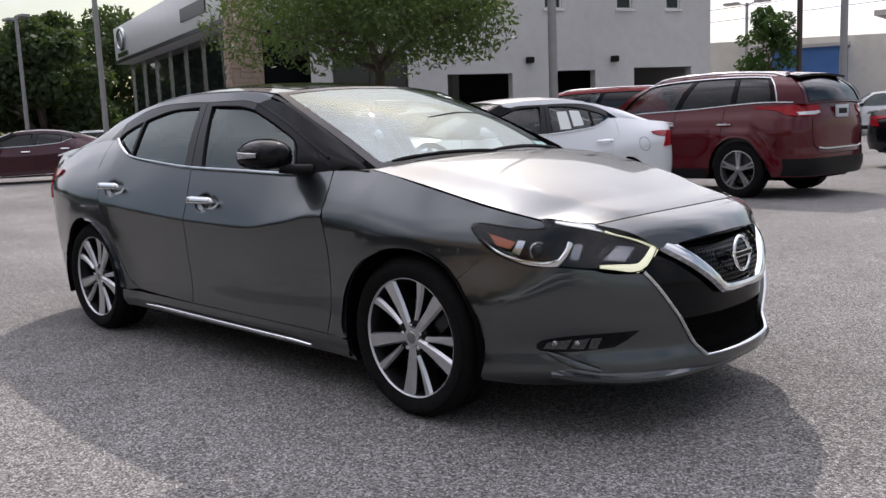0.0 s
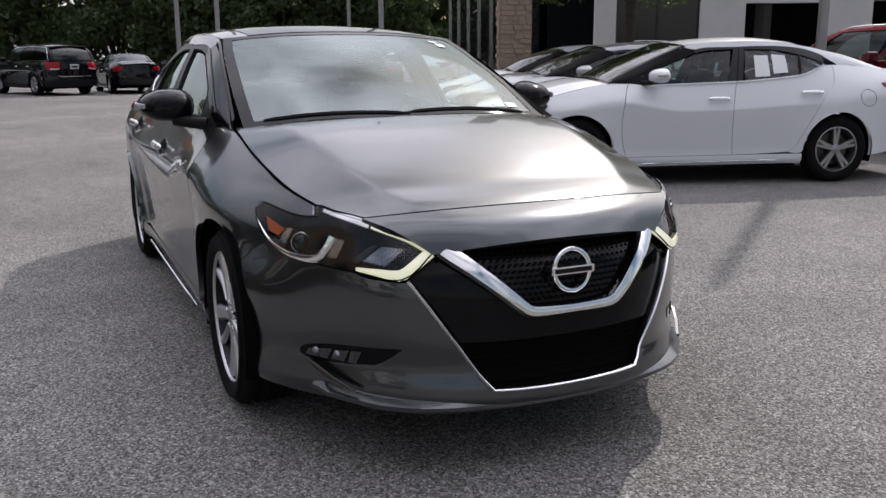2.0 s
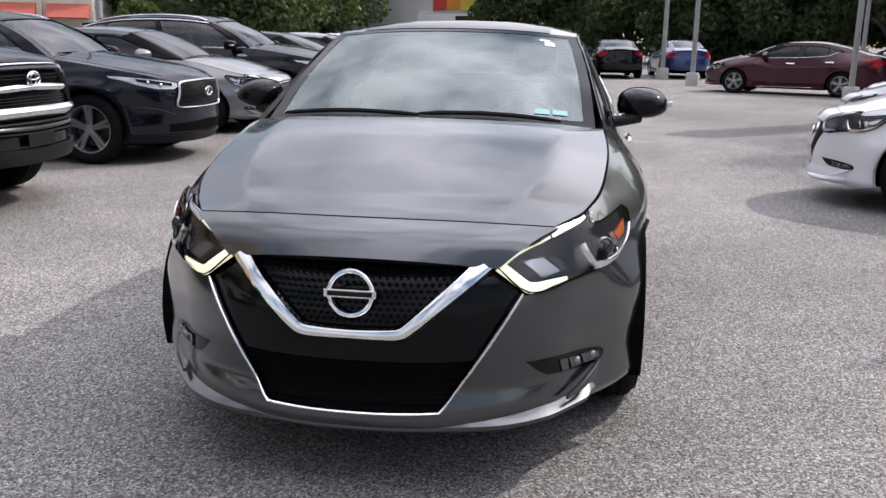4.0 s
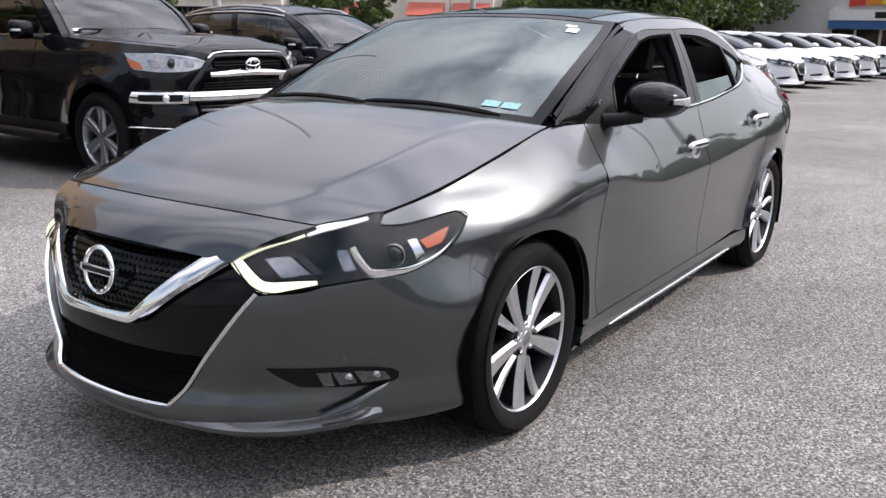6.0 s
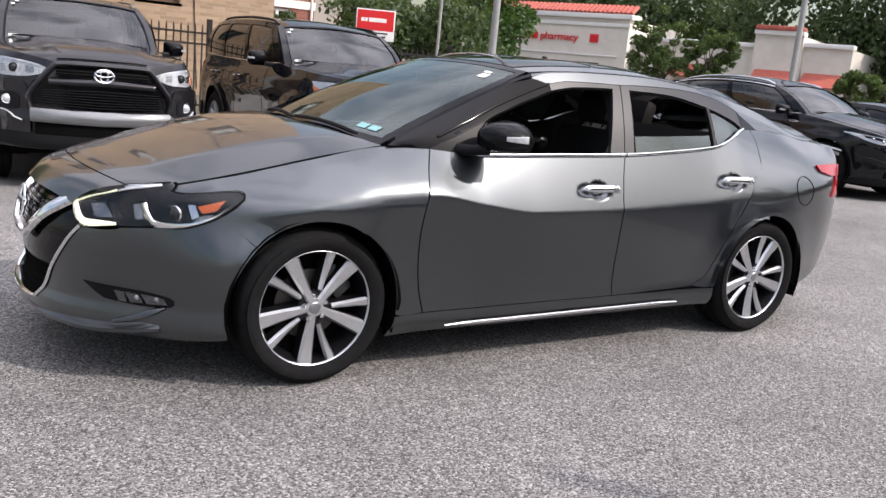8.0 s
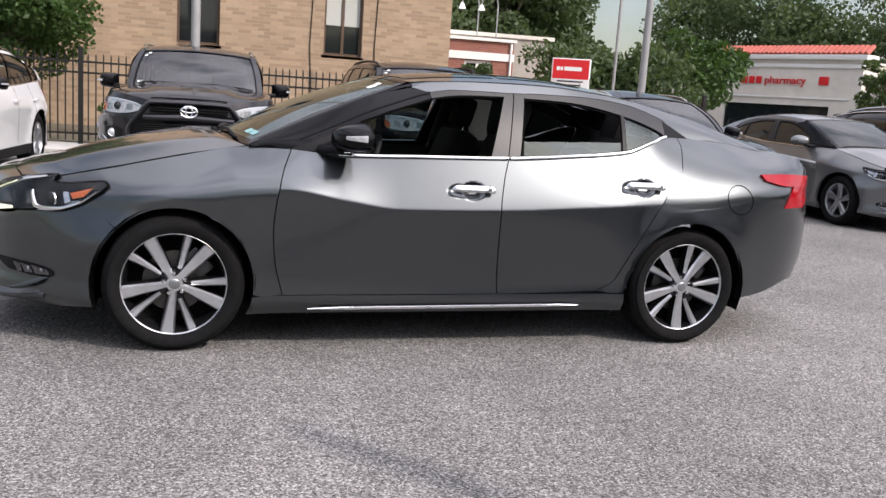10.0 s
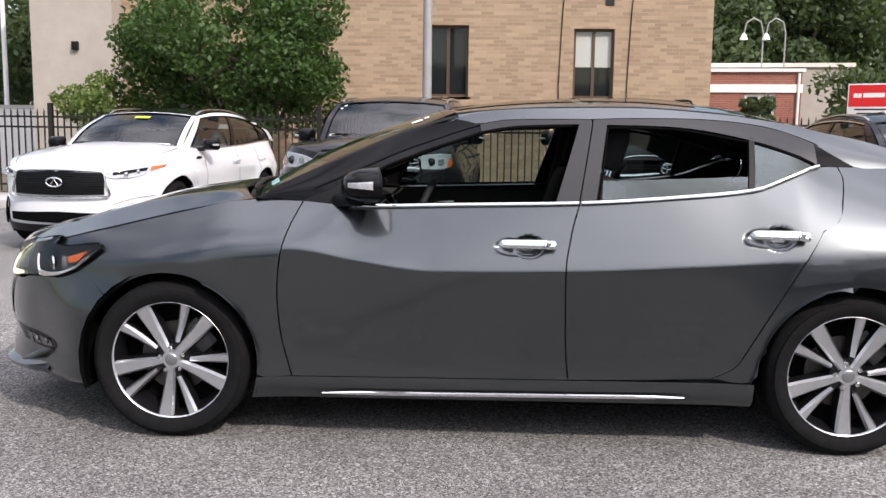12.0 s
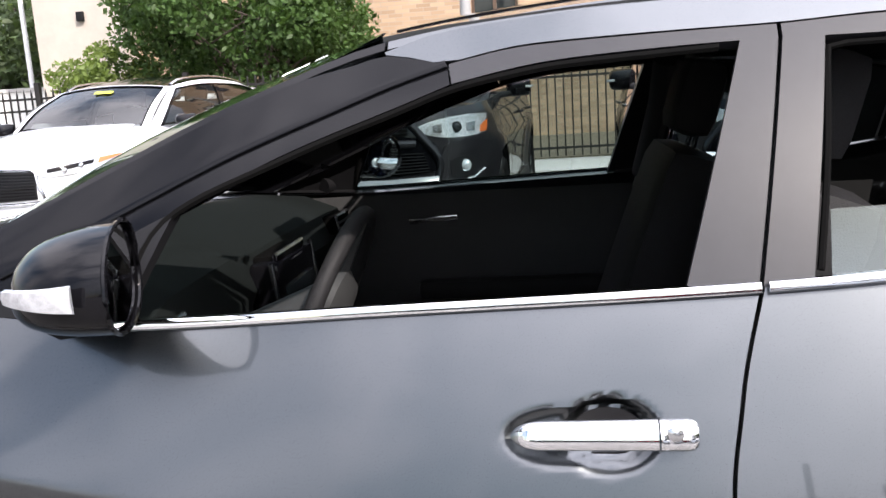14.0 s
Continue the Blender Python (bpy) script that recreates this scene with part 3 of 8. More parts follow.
def tyre_piece(r, rim_r, width, n=64):
    h = width / 2
    prof = [(rim_r, -h * .86), (rim_r + .012, -h * .93), ((r + rim_r) / 2, -h * 1.0), (r - .03, -h * .93), (r - .010, -h * .80)]
    for k in range(4):
        a = -h * .62 + k * h * .41
        prof += [(r - .001, a - h * .13), (r, a), (r - .001, a + h * .10), (r - .009, a + h * .13), (r - .009, a + h * .19)] if k < 3 else [(r - .001, a - h * .13), (r - .001, a + h * .05)]
    prof += [(r - .010, h * .80), (r - .03, h * .93), ((r + rim_r) / 2 + .012, h * 1.0), ((r + rim_r) / 2, h * 1.015), ((r + rim_r) / 2 - .012, h * 1.0), (rim_r + .012, h * .93), (rim_r, h * .86)]
    return lathe(prof, n)


def disc(r, y, n=40, r0=0.0):
    V = [(r * math.cos(2 * math.pi * i / n), y, r * math.sin(2 * math.pi * i / n)) for i in range(n)]
    return V, [tuple(range(n - 1, -1, -1))]


def saloon_wheel(car, x, y, side, steer=0.0):
    """One alloy wheel with its tyre; side is 1 for the left."""
    wheel = mesh("wheel", *tyre_piece(.334, .246, .235), M["rubber"], car, "black road tyre on a machined alloy wheel", angle=30)
    wheel.name = "wheel"
    wheel.matrix_local = Matrix.Translation((x, y, .334)) @ Matrix.Rotation(0 if side > 0 else math.pi, 4, "Z") @ Matrix.Rotation(radians(steer), 4, "Z") @ Matrix.Rotation(radians(42 if x > 0 else 48), 4, "Y")
    f = .088
    barrel = [(.246, -.10), (.232, -.095), (.222, -.05), (.218, .02), (.232, .06), (.2405, .086), (.246, .101), (.250, .098), (.247, .09)]
    mesh("rim", *lathe(barrel, 64), M["rim_black"], wheel, "black painted wheel rim", angle=30)
    mesh("rim_lip", *lathe([(.2415, .092), (.2435, .1005), (.2465, .1025), (.250, .100), (.249, .092)], 64), M["machined"], wheel, "bright machined rim edge")
    backs = []
    for k in range(5):
        base = k * 72 + 90
        for d, w0, w1, sk in ((13, .028, .062, 0.0), (-13, .012, .036, -2.0)):
            backs.append(spoke(base + d, .045, .24, w0 + .006, w1 + .004, f - .012, .05, sk))
    mesh("rim_star", *merge(*backs), M["rim_black"], wheel, "black spoke flanks", smooth=False)
    for k in range(5):
        base = k * 72 + 90
        mesh("spoke", *spoke(base + 13, .026, .2455, .022, .058, f, .012, 0.0), M["machined"], wheel, "broad bright machined spoke", smooth=False)
        mesh("spoke", *spoke(base - 13, .078, .2455, .009, .032, f, .012, -2.0), M["machined"], wheel, "slim bright machined spoke", smooth=False)
    hub_v, hub_f = lathe([(.0, f - .003), (.03, f - .003), (.036, f - .006), (.040, f - .016), (.066, f - .020), (.072, f - .028), (.074, f - .06)], 40)
    mesh("hub", hub_v, hub_f, M["rim_black"], wheel, "black wheel hub", angle=40)
    mesh("hub_ring", *lathe([(.0, f - .001), (.038, f - .001), (.041, f - .006), (.042, f - .016)], 32), M["machined"], wheel, "bright machined hub")
    mesh("centre_cap", *lathe([(0, f + .004), (.02, f + .003), (.026, f), (.029, f - .006)], 32), M["hub_cap"], wheel, "grey centre cap")
    for k in range(5):
        a = radians(k * 72 + 126)
        v, fc = lathe([(0, f + .002), (.008, f + .002), (.0105, f - .002), (.0105, f - .02)], 6)
        mesh("lug_nut", [(p[0] + .052 * math.cos(a), p[1], p[2] + .052 * math.sin(a)) for p in v], fc, M["satin_chrome"], wheel, smooth=False)
    mesh("brake_disc", *lathe([(.06, .012), (.150, .012), (.150, -.005), (.06, -.005)], 48), M["disc"], wheel, angle=30)
    cal_bm = bmesh.new()
    box(cal_bm, -.19, -.10, -.03, .045, -.07, .07, .015)
    part("brake_caliper", cal_bm, M["dark_alloy"], wheel, "dark brake caliper")
    mesh("wheel_back", *disc(.222, -.012), M["matt_black"], wheel)
    return wheel


def seat(car, x, y, w=.50, bench=False):
    """A leather car seat: cushion, raked back and headrest."""
    bm = bmesh.new()
    box(bm, x - .25, x + .27, y - w / 2, y + w / 2, .42, .58, .05)
    ob = part("seat", bm, M["leather"], car, "black leather seat")
    bm = bmesh.new()
    box(bm, -.08, .08, y - w / 2 + .01, y + w / 2 - .01, 0, .62, .055)
    bmesh.ops.rotate(bm, verts=bm.verts, cent=(0, y, 0), matrix=Matrix.Rotation(radians(-20), 3, "Y"))
    bmesh.ops.translate(bm, verts=bm.verts, vec=(x - .26, 0, .52))
    part("backrest", bm, M["leather"], ob)
    for yy in ((y,) if not bench else (y - .42, y + .42)):
        bm = bmesh.new()
        box(bm, -.05, .06, yy - .13, yy + .13, .66, .85, .045)
        bmesh.ops.rotate(bm, verts=bm.verts, cent=(0, yy, 0), matrix=Matrix.Rotation(radians(-16), 3, "Y"))
        bmesh.ops.translate(bm, verts=bm.verts, vec=(x - .28, 0, .50 if not bench else .44))
        part("headrest", bm, M["leather"], ob)
        for dy in (-.05, .05):
            mesh("headrest_post", *tube([(x - .46, yy + dy, 1.05), (x - .49, yy + dy, 1.16)], .007, 6), M["chrome"], ob)


def saloon_interior(car):
    seat(car, .01, .37)
    seat(car, .09, -.37)
    seat(car, -1.05, 0, 1.24, bench=True)
    # dashboard: a rounded shelf swept across the car
    prof = [(1.04, .985), (.90, .998), (.74, .985), (.64, .945), (.61, .87), (.65, .78), (.68, .62), (.70, .45)]
    grid = [[Vector((x + .03 * math.cos(y * 2.2), y, z + (.012 if abs(y - .37) < .2 and .9 < z < .99 else 0))) for x, z in prof] for y in [-.70 + 1.40 * i / 24 for i in range(25)]]
    dash = mesh("dashboard", *skin(grid, outward=(-1, 0, .3)), M["dash_top"], car, "dark padded dashboard")
    bm = bmesh.new()
    box(bm, .585, .66, -.20, .10, .60, .93, .02)
    part("console_panel", bm, M["gloss_black"], dash, "gloss black centre stack")
    bm = bmesh.new()
    box(bm, .575, .60, -.15, .06, .77, .87, .004)
    part("screen", bm, M["dark_glass"], dash, "dark display screen")
    for y0 in (-.212, .112):
        mesh("trim_strip", *tube([(.60, y0, .93), (.583, y0, .80), (.60, y0, .64)], .006, 8), M["satin_chrome"], dash, "bright edge strip of the centre stack")
    for k in range(5):
        bm = bmesh.new()
        box(bm, .576, .59, -.14 + .04 * k, -.11 + .04 * k, .715, .735, .003)
        part("button", bm, M["satin_chrome"], dash)
    for y0, hw in ((-.60, .065), (-.05, .11), (.62, .05)):
        bm = bmesh.new()
        box(bm, .60, .66, y0 - hw, y0 + hw, .885, .94, .01)
        av = part("air_vent", bm, M["matt_black"], dash, "dark slatted air vent in a bright frame")
        loop = [(.598, y0 - hw, .885), (.598, y0 + hw, .885), (.606, y0 + hw, .94), (.606, y0 - hw, .94)]
        mesh("frame", *tube([Vector(q) for q in loop], .006, 6, closed=True), M["satin_chrome"], av, "bright vent frame")
        for z in (.902, .92):
            mesh("slat", *tube([Vector((.60, y0 - hw, z)), Vector((.60, y0 + hw, z))], .004, 6), M["trim"], av)
    bm = bmesh.new()
    box(bm, -.35, .64, -.12, .12, .35, .62, .03)
    part("centre_console", bm, M["trim"], car, "dark centre console")
    cw, r = Vector((.40, .37, .90)), .185
    rot = Matrix.Rotation(radians(66), 3, "Y")
    ring = [cw + rot @ Vector((r * math.cos(a), r * math.sin(a), 0)) for a in [2 * math.pi * i / 40 for i in range(40)]]
    wheel = mesh("steering_wheel", *tube(ring, .016, 10, closed=True), M["leather"], car, "black leather steering wheel")
    for a in (0, 180, 90):
        e = cw + rot @ Vector((r * math.sin(radians(a)) * -1 if a == 90 else 0, r if a == 0 else (-r if a == 180 else 0), 0))
        mesh("spoke", *tube([cw, e], .014, 6), M["trim"], wheel)
    hub = lathe([(0, .04), (.05, .035), (.075, .01), (.07, -.03)], 20, "z")
    mesh("hub", [cw + rot @ Vector((p[0], p[1], -p[2])) for p in hub[0]], hub[1], M["trim"], wheel)
    mesh("column", *tube([cw, (.70, .37, .78)], .05, 10), M["trim"], wheel)
    # inner door of the far side with its pull and bright latch
    for side in (-1, 1):
        grid = [[Vector((x, side * (.78 - .05 * math.sin(math.pi * (z - .35) / .7)), z)) for z in (.35, .5, .62, .68, .74, .85, .97)] for x in (.82, .5, .2, -.1, -.27)]
        dc = mesh("door_card", *skin(grid, outward=(0, -side, 0)), M["trim"], car, "dark inner door panel")
        bm = bmesh.new()
        box(bm, -.2, .4, min(side * .68, side * .76), max(side * .68, side * .76), .64, .70, .02)
        part("armrest", bm, M["leather"], dc)
        mesh("latch", *ribbon([(.42, side * .735, .885), (.36, side * .725, .89), (.27, side * .73, .895)], (0, -side, 0), .022, .008), M["chrome"], dc, "bright door latch")
    bm = bmesh.new()
    box(bm, .40, .43, -.11, .11, 1.255, 1.325, .015)
    part("rear_view_mirror", bm, M["satin_black"], car, "black rear-view mirror")
    grid = [[Vector((x, y, 1.372 - .03 * (abs(y) / .56) ** 3 - .05 * max(0, (x - 0)) ** 1.0)) for x in (.2, -.1, -.5, -.9)] for y in [-.56 + 1.12 * i / 12 for i in range(13)]]
    mesh("headliner", *skin(grid, outward=(0, 0, -1)), M["trim"], car, "dark roof lining")
    for side in (1, -1):
        mesh("pillar_trim", *tube([(-.30, .74 * side, 1.0), (-.34, .64 * side, 1.2), (-.35, .55 * side, 1.33)], .035, 8), M["trim"], car)
        mesh("seat_belt", *ribbon([(-.33, .68 * side, 1.16), (-.32, .70 * side, .95), (-.3, .70 * side, .6)], (0, -side, 0), .045, .002), M["matt_black"], car)
    bm = bmesh.new()
    box(bm, -1.6, -1.25, -.62, .62, 1.0, 1.03, .01)
    box(bm, -1.3, .95, -.72, .72, .28, .33)
    part("cabin_floor", bm, M["matt_black"], car, "dark cabin floor and parcel shelf", smooth=False)


def build_saloon(name, label, P, m=None, hero=True, group="", rim=None, papers=False, inside=False):
    car = thing(name, label, "car", m, group)
    g = .003
    # front door gap, middle gap and rear door gap, from the sill up
    F_GAP = [(.875, .285), (.915, .44), (.93, .61), (.92, .75), (.89, .89), (.845, 1.0)]
    B_GAP = [(-.260, .295), (-.248, .42), (-.242, .56), (-.238, .70), (-.240, .78), (-.255, .86), (-.268, .92), (-.295, 1.01)]
    R_GAP = [(-.84, .315), (-.93, .365), (-.985, .46), (-1.065, .61), (-1.16, .78), (-1.275, .93), (-1.345, 1.04), (-1.365, 1.12), (-1.355, 1.168)]

    def sh(c, d):
        return [(x + d, z) for x, z in c]

    # front wing
    bottom = arc(HUBF, HUBZ, ARCH, 45, 188, 16) + [(.878 + g, .285)]
    top = [(1.95, .805), (1.9, .815), (1.78, .845), (1.61, .885), (1.36, .945), (1.08, 1.0), (.845 + g, 1.0)]
    left = [bottom[0], (1.74, .665), (1.87, .73), (1.95, .805)]
    piece = skin(wall_patch(X(*bottom), X(*top), X(*left), sh(F_GAP, g), 40, 18), fold=.02, outward=OUT)
    both("front_wing", piece, P, car)
    NU, NV_ = (150, 100) if hero else (40, 56)

    def scooped(grid, x, z):
        """Presses the recess behind a door handle into a door panel."""
        if not hero:
            return grid
        out = []
        for row in grid:
            new_row = []
            for p in row:
                p = Vector(p)
                e1 = ((p.x - x + .002) / .066) ** 2 + ((p.z - z + .004) / .046) ** 2
                e2 = ((p.x - x - .052) / .088) ** 2 + ((p.z - z + .005) / .036) ** 2
                p.y -= max(.026 * (1 - smooth01(.40, 1.0, e1)), .009 * (1 - smooth01(.40, 1.0, e2)))
                new_row.append(p)
            out.append(new_row)
        return out

    # front door
    piece = skin(scooped(wall_patch([(.875 - g, .285), (.3, .29), (-.260 + g, .295)], [(.845 - g, 1.0), (.58, .985), (.2, .995), (-.295 + g, 1.01)], sh(F_GAP, -g), sh(B_GAP, g), NU, NV_), -.085, .842), fold=.02, outward=OUT)
    fdl, fdr = both("front_door", piece, P, car)
    # rear door
    piece = skin(scooped(wall_patch([(-.260 - g, .295), (-.55, .302), (-.84 + g, .315)], [(-.295 - g, 1.01), (-.65, 1.035), (-.99, 1.07), (-1.16, 1.13)] + X((-1.27, 1.166), (-1.355 + g, 1.168)), sh(B_GAP, -g), X(*sh(R_GAP, g)), NU, NV_), -1.075, .893), fold=.02, outward=OUT)
    rdl, rdr = both("rear_door", piece, P, car)
    # rear wing
    bottom = [(-.84 - g, .31), (-.98, .305)] + arc(HUBR, HUBZ, ARCH, 14, 104, 12)
    top = [(-1.355 - g, 1.168), (-1.45, 1.17), (-1.6, 1.16), (-2.0, 1.115), (-2.25, 1.08)]
    right = [bottom[-1], (-1.75, .74), (-2.05, .80), (-2.2, .9), (-2.25, 1.08)]
    piece = skin(wall_patch(bottom[:2] + X(*bottom[2:]), X(*top), X(*sh(R_GAP, -g)), X(*right), 40, 24), fold=.02, outward=OUT)
    rwl, _ = both("rear_wing", piece, P, car)
    # sills
    piece = skin(wall_patch([(1.02, .185), (-1.0, .20)], [(1.015, .28), (-1.005, .298)], [(1.02, .185), (1.015, .28)], [(-1.0, .20), (-1.005, .298)], 30, 6), fold=.03, outward=OUT)
    sl, sr = both("sill", piece, P, car)
    for side, parent in ((1, sl), (-1, sr)):
        pts = [S(x, .222 + (.75 - x) * .012, .012) for x in [.75 - 1.48 * i / 12 for i in range(13)]]
        pts = [Vector((p.x, p.y * side, p.z)) for p in pts]
        mesh("sill_strip", *ribbon(pts, (0, side, -.2), [.004] + [.016] * 11 + [.004], .006), M["chrome"], parent, "thin bright metal sill strip")
    # front bumper
    right = list(reversed(arc(HUBF, HUBZ, ARCH, -18, 44, 8)))
    right = arc(HUBF, HUBZ, ARCH, -18, 44.4, 8)
    bt = Yf((.32, .205)) + X((2.2, .20), (1.95, .195), right[0])
    tp = Yf((.487, .615)) + X((2.13, .628), (1.99, .70), (1.868, .7265), (1.738, .6615), (right[-1][0] - .002, right[-1][1] - .004))
    lf = Yf((.32, .205), (.275, .285), (.38, .45), (.487, .615))
    side_b = skin(wall_patch(bt, tp, lf, X(*right), 34, 26), fold=.02, outward=(1, 1, 0))
    chin = skin(wall_patch(Yf((0, .205), (.16, .205), (.32, .205)), Yf((0, .285), (.14, .285), (.275, .285)), Yf((0, .205), (0, .285)), Yf((.32, .205), (.275, .285)), 12, 7), fold=.03, outward=(1, 0, 0))
    bumper = mesh("front_bumper", *merge(side_b, mirrored(side_b), chin, mirrored(chin)), P, car)
    # flat blade under the bumper, with a short fin at each end
    for side in (1, -1):
        pts = [S(QY(y, .222), .222) for y in (0, .15, .3, .42, .52)] + [S(Q(x, .222), .222) for x in (2.18, 2.08, 1.98)]
        pts = [Vector(along([list(p) for p in pts], i / 30)) for i in range(31)]
        outw = [Vector((p.x - 1.6, p.y * 1.15, 0)).normalized() for p in pts]
        reach = [.012 + .034 * smooth01(.25, .62, i / 30) - .03 * smooth01(.88, 1.0, i / 30) for i in range(31)]
        rise = [.0 + .014 * smooth01(.7, 1, i / 30) for i in range(31)]
        grid = []
        for p, o, r_, h_ in zip(pts, outw, reach, rise):
            row = []
            for a, b in ((-.03, .045 + h_), (.1 * r_, .035 + h_), (r_, .012 + h_), (r_, .0 + h_), (r_ - .02, -.014 + h_), (-.05, -.016 + h_)):
                q = p + o * a + Vector((0, 0, b))
                row.append(Vector((q.x, q.y * side, q.z)))
            grid.append(row)
        mesh("lip", *skin(grid, outward=(1, 0, 0)), P, bumper, "lower bumper blade in body colour", angle=28)
        fin = [S(Q(x, z), z, o) for x, z, o in ((2.13, .262, .022), (2.06, .285, .026), (2.0, .312, .022), (1.965, .330, .004))]
        fin = [Vector((p.x, p.y * side, p.z)) for p in fin]
        mesh("fin", *ribbon(fin, Vector((.5, .8 * side, .3)), [.014, .028, .026, .010], .009), P, bumper, "short fin below the fog lamp")
    # nose between bonnet and grille
    CUT = [(2.10, -.58, .80), (2.165, -.32, .817), (2.19, 0, .822), (2.165, .32, .817), (2.10, .58, .80)]
    GTOP = [(2.262, -.415, .702), (2.33, -.22, .728), (2.355, 0, .737), (2.33, .22, .728), (2.262, .415, .702)]
    lo, hi = [list(p) for p in GTOP], [list(p) for p in CUT]
    gr = coons(lo, hi, [lo[0], [2.19, -.50, .758], hi[0]], [lo[-1], [2.19, .50, .758], hi[-1]], 30, 8)
    gr = [[Vector(p) + Vector((.008, 0, .008)) * math.sin(math.pi * j / 7) for j, p in enumerate(row)] for row in gr]
    mesh("nose_panel", *skin(gr, fold=.025, outward=(1, 0, .5)), P, bumper)
    # bonnet
    lo = [[p[0] - .006, p[1], p[2] + .002] for p in CUT]
    hi = [[1.07, -.735, 1.004], [1.17, -.45, 1.035], [1.215, 0, 1.045], [1.17, .45, 1.035], [1.07, .735, 1.004]]
    edge = [(2.10, .574, .802), (1.95, .648, .812), (1.9, .666, .818), (1.78, .706, .847), (1.61, .731, .887), (1.36, .746, .947), (1.07, .735, 1.004)]
    rt = [[p[0] - .004, p[1] - .004, p[2] + .001] for p in edge]
    lf = [[p[0], -p[1], p[2]] for p in rt]
    gr = coons(lo, hi, lf, rt, 97, 30)
    for i in range(97):
        u = abs(i / 96 - .5) * 2
        for j in range(30):
            v = j / 29
            amp = math.sin(math.pi * min(1, max(0, v))) ** .6
            ridge = .024 * math.exp(-math.sqrt((u - .68 - .08 * v) ** 2 + .0005) / .17)
            crown = .040 * (1 - u ** 2.6)
            gr[i][j] = Vector(gr[i][j]) + Vector((0, 0, amp * (ridge + crown)))
    mesh("bonnet", *skin(gr, fold=.02, outward=(0, 0, 1)), P, car)
    cowl = skin([[Vector((1.06 + .14 * (1 - (y / .74) ** 2) - .07 * t, y, 1.0 + .035 * (1 - (y / .74) ** 2) - .012 - .02 * t)) for t in (0, .5, 1, 1.6)] for y in [(-.74 + 1.48 * i / 20) for i in range(21)]], outward=(0, 0, 1))
    mesh("cowl", *cowl, M["satin_black"], car, "black plastic cowl below the windscreen")

    # grille: gloss black surround, dark mesh, bright V and thin surround trim
    hb = skin(wall_patch(Yf((0, .43), (.2, .43), (.362, .43)), Yf((0, .735), (.2, .727), (.412, .702)), Yf((0, .43), (0, .735)), Yf((.362, .43), (.425, .54), (.482, .62), (.412, .702)), 20, 16, -.012), fold=.02, outward=(1, 0, 0))
    grille = mesh("grille", *merge(hb, mirrored(hb)), M["grille_black"] if hero else M["satin_black"], car, "gloss black radiator grille with a bright V" if hero else "dark radiator grille")
    lb = skin(wall_patch(Yf((0, .275), (.14, .275), (.275, .275)), Yf((0, .43), (.2, .43), (.378, .43)), Yf((0, .275), (0, .43)), Yf((.275, .275), (.378, .43)), 14, 8, -.022), fold=.03, outward=(1, 0, 0))
    mesh("lower_grille", *merge(lb, mirrored(lb)), M["matt_black"], grille, "black lower air intake")
    for z in [.31 + .022 * i for i in range(6)]:
        w = .27 + (z - .292) * .72
        pts = [S(QY(abs(y), z), z, -.018) for y in [w * k / 8 for k in range(-8, 9)]]
        pts = [Vector((p.x, math.copysign(p.y, k - 8), p.z)) for k, p in enumerate(pts)]
        mesh("grille_bar", *tube(pts, .003, 6), M["matt_black"], grille)
    hexes = []
    for r in range(9 if hero else 3):
        z = .555 + r * .0175
        half = .17 + (z - .53) * 1.02
        k = int(half / .021)
        for c in range(-k, k + 1):
            y = c * .021 + (.0105 if r % 2 else 0)
            if abs(y) > half:
                continue
            p = S(QY(abs(y), z), z, -.006)
            y0 = math.copysign(p.y, y)
            v = [(p.x, y0 + .008 * math.cos(a), z + .006 * math.sin(a)) for a in (0, math.pi / 2, math.pi, 3 * math.pi / 2)] + [(p.x + .002, y0, z)]
            hexes.append((v, [(0, 1, 4), (1, 2, 4), (2, 3, 4), (3, 0, 4)]))
    hv, hf = merge(*hexes)
    tagged(mesh("grille_mesh", hv, hf, M["matt_black"], grille, "fine black mesh", smooth=False), kind="stuff")
    if hero:
        vp = [(-.372, .712), (-.35, .692), (-.26, .618), (-.175, .543), (-.152, .527), (-.125, .521), (0, .519), (.125, .521), (.152, .527), (.175, .543), (.26, .618), (.35, .692), (.372, .712)]
        vp = [along([list(p) for p in vp], i / 48) for i in range(49)]
        pts = []
        for y, z in vp:
            p = S(QY(abs(y), z), z, .006)
            pts.append(Vector((p.x, math.copysign(p.y, y), z)))
        wd = [.062 - .027 * (1 - abs(i / 24 - 1)) ** .7 for i in range(49)]
        mesh("grille_v", *ribbon(pts, (1, 0, .25), wd, .018), M["chrome"], grille, "broad bright chrome V")
        tp = [(-.485, .622), (-.38, .455), (-.275, .298), (-.25, .284), (-.2, .281), (0, .279), (.2, .281), (.25, .284), (.275, .298), (.38, .455), (.485, .622)]
        tp = [along([list(p) for p in tp], i / 60) for i in range(61)]
        pts = []
        for y, z in tp:
            p = S(QY(abs(y), z), z, .003)
            pts.append(Vector((p.x, math.copysign(p.y, y), z)))
        mesh("grille_trim", *ribbon(pts, (1, 0, .1), .013, .008), M["chrome"], grille, "thin chrome surround of the lower grille")
        ring = [Vector((2.388 - .02 * math.sin(a) * .4, .064 * math.cos(a), .640 + .064 * math.sin(a))) for a in [2 * math.pi * i / 40 for i in range(40)]]
        badge = mesh("badge", *tube(ring, .0085, 8, closed=True), M["chrome"], grille, "round chrome badge with a cross bar")
        bm = bmesh.new()
        box(bm, 2.376, 2.398, -.078, .078, .627, .653, .004)
        part("badge_bar", bm, M["chrome"], badge)
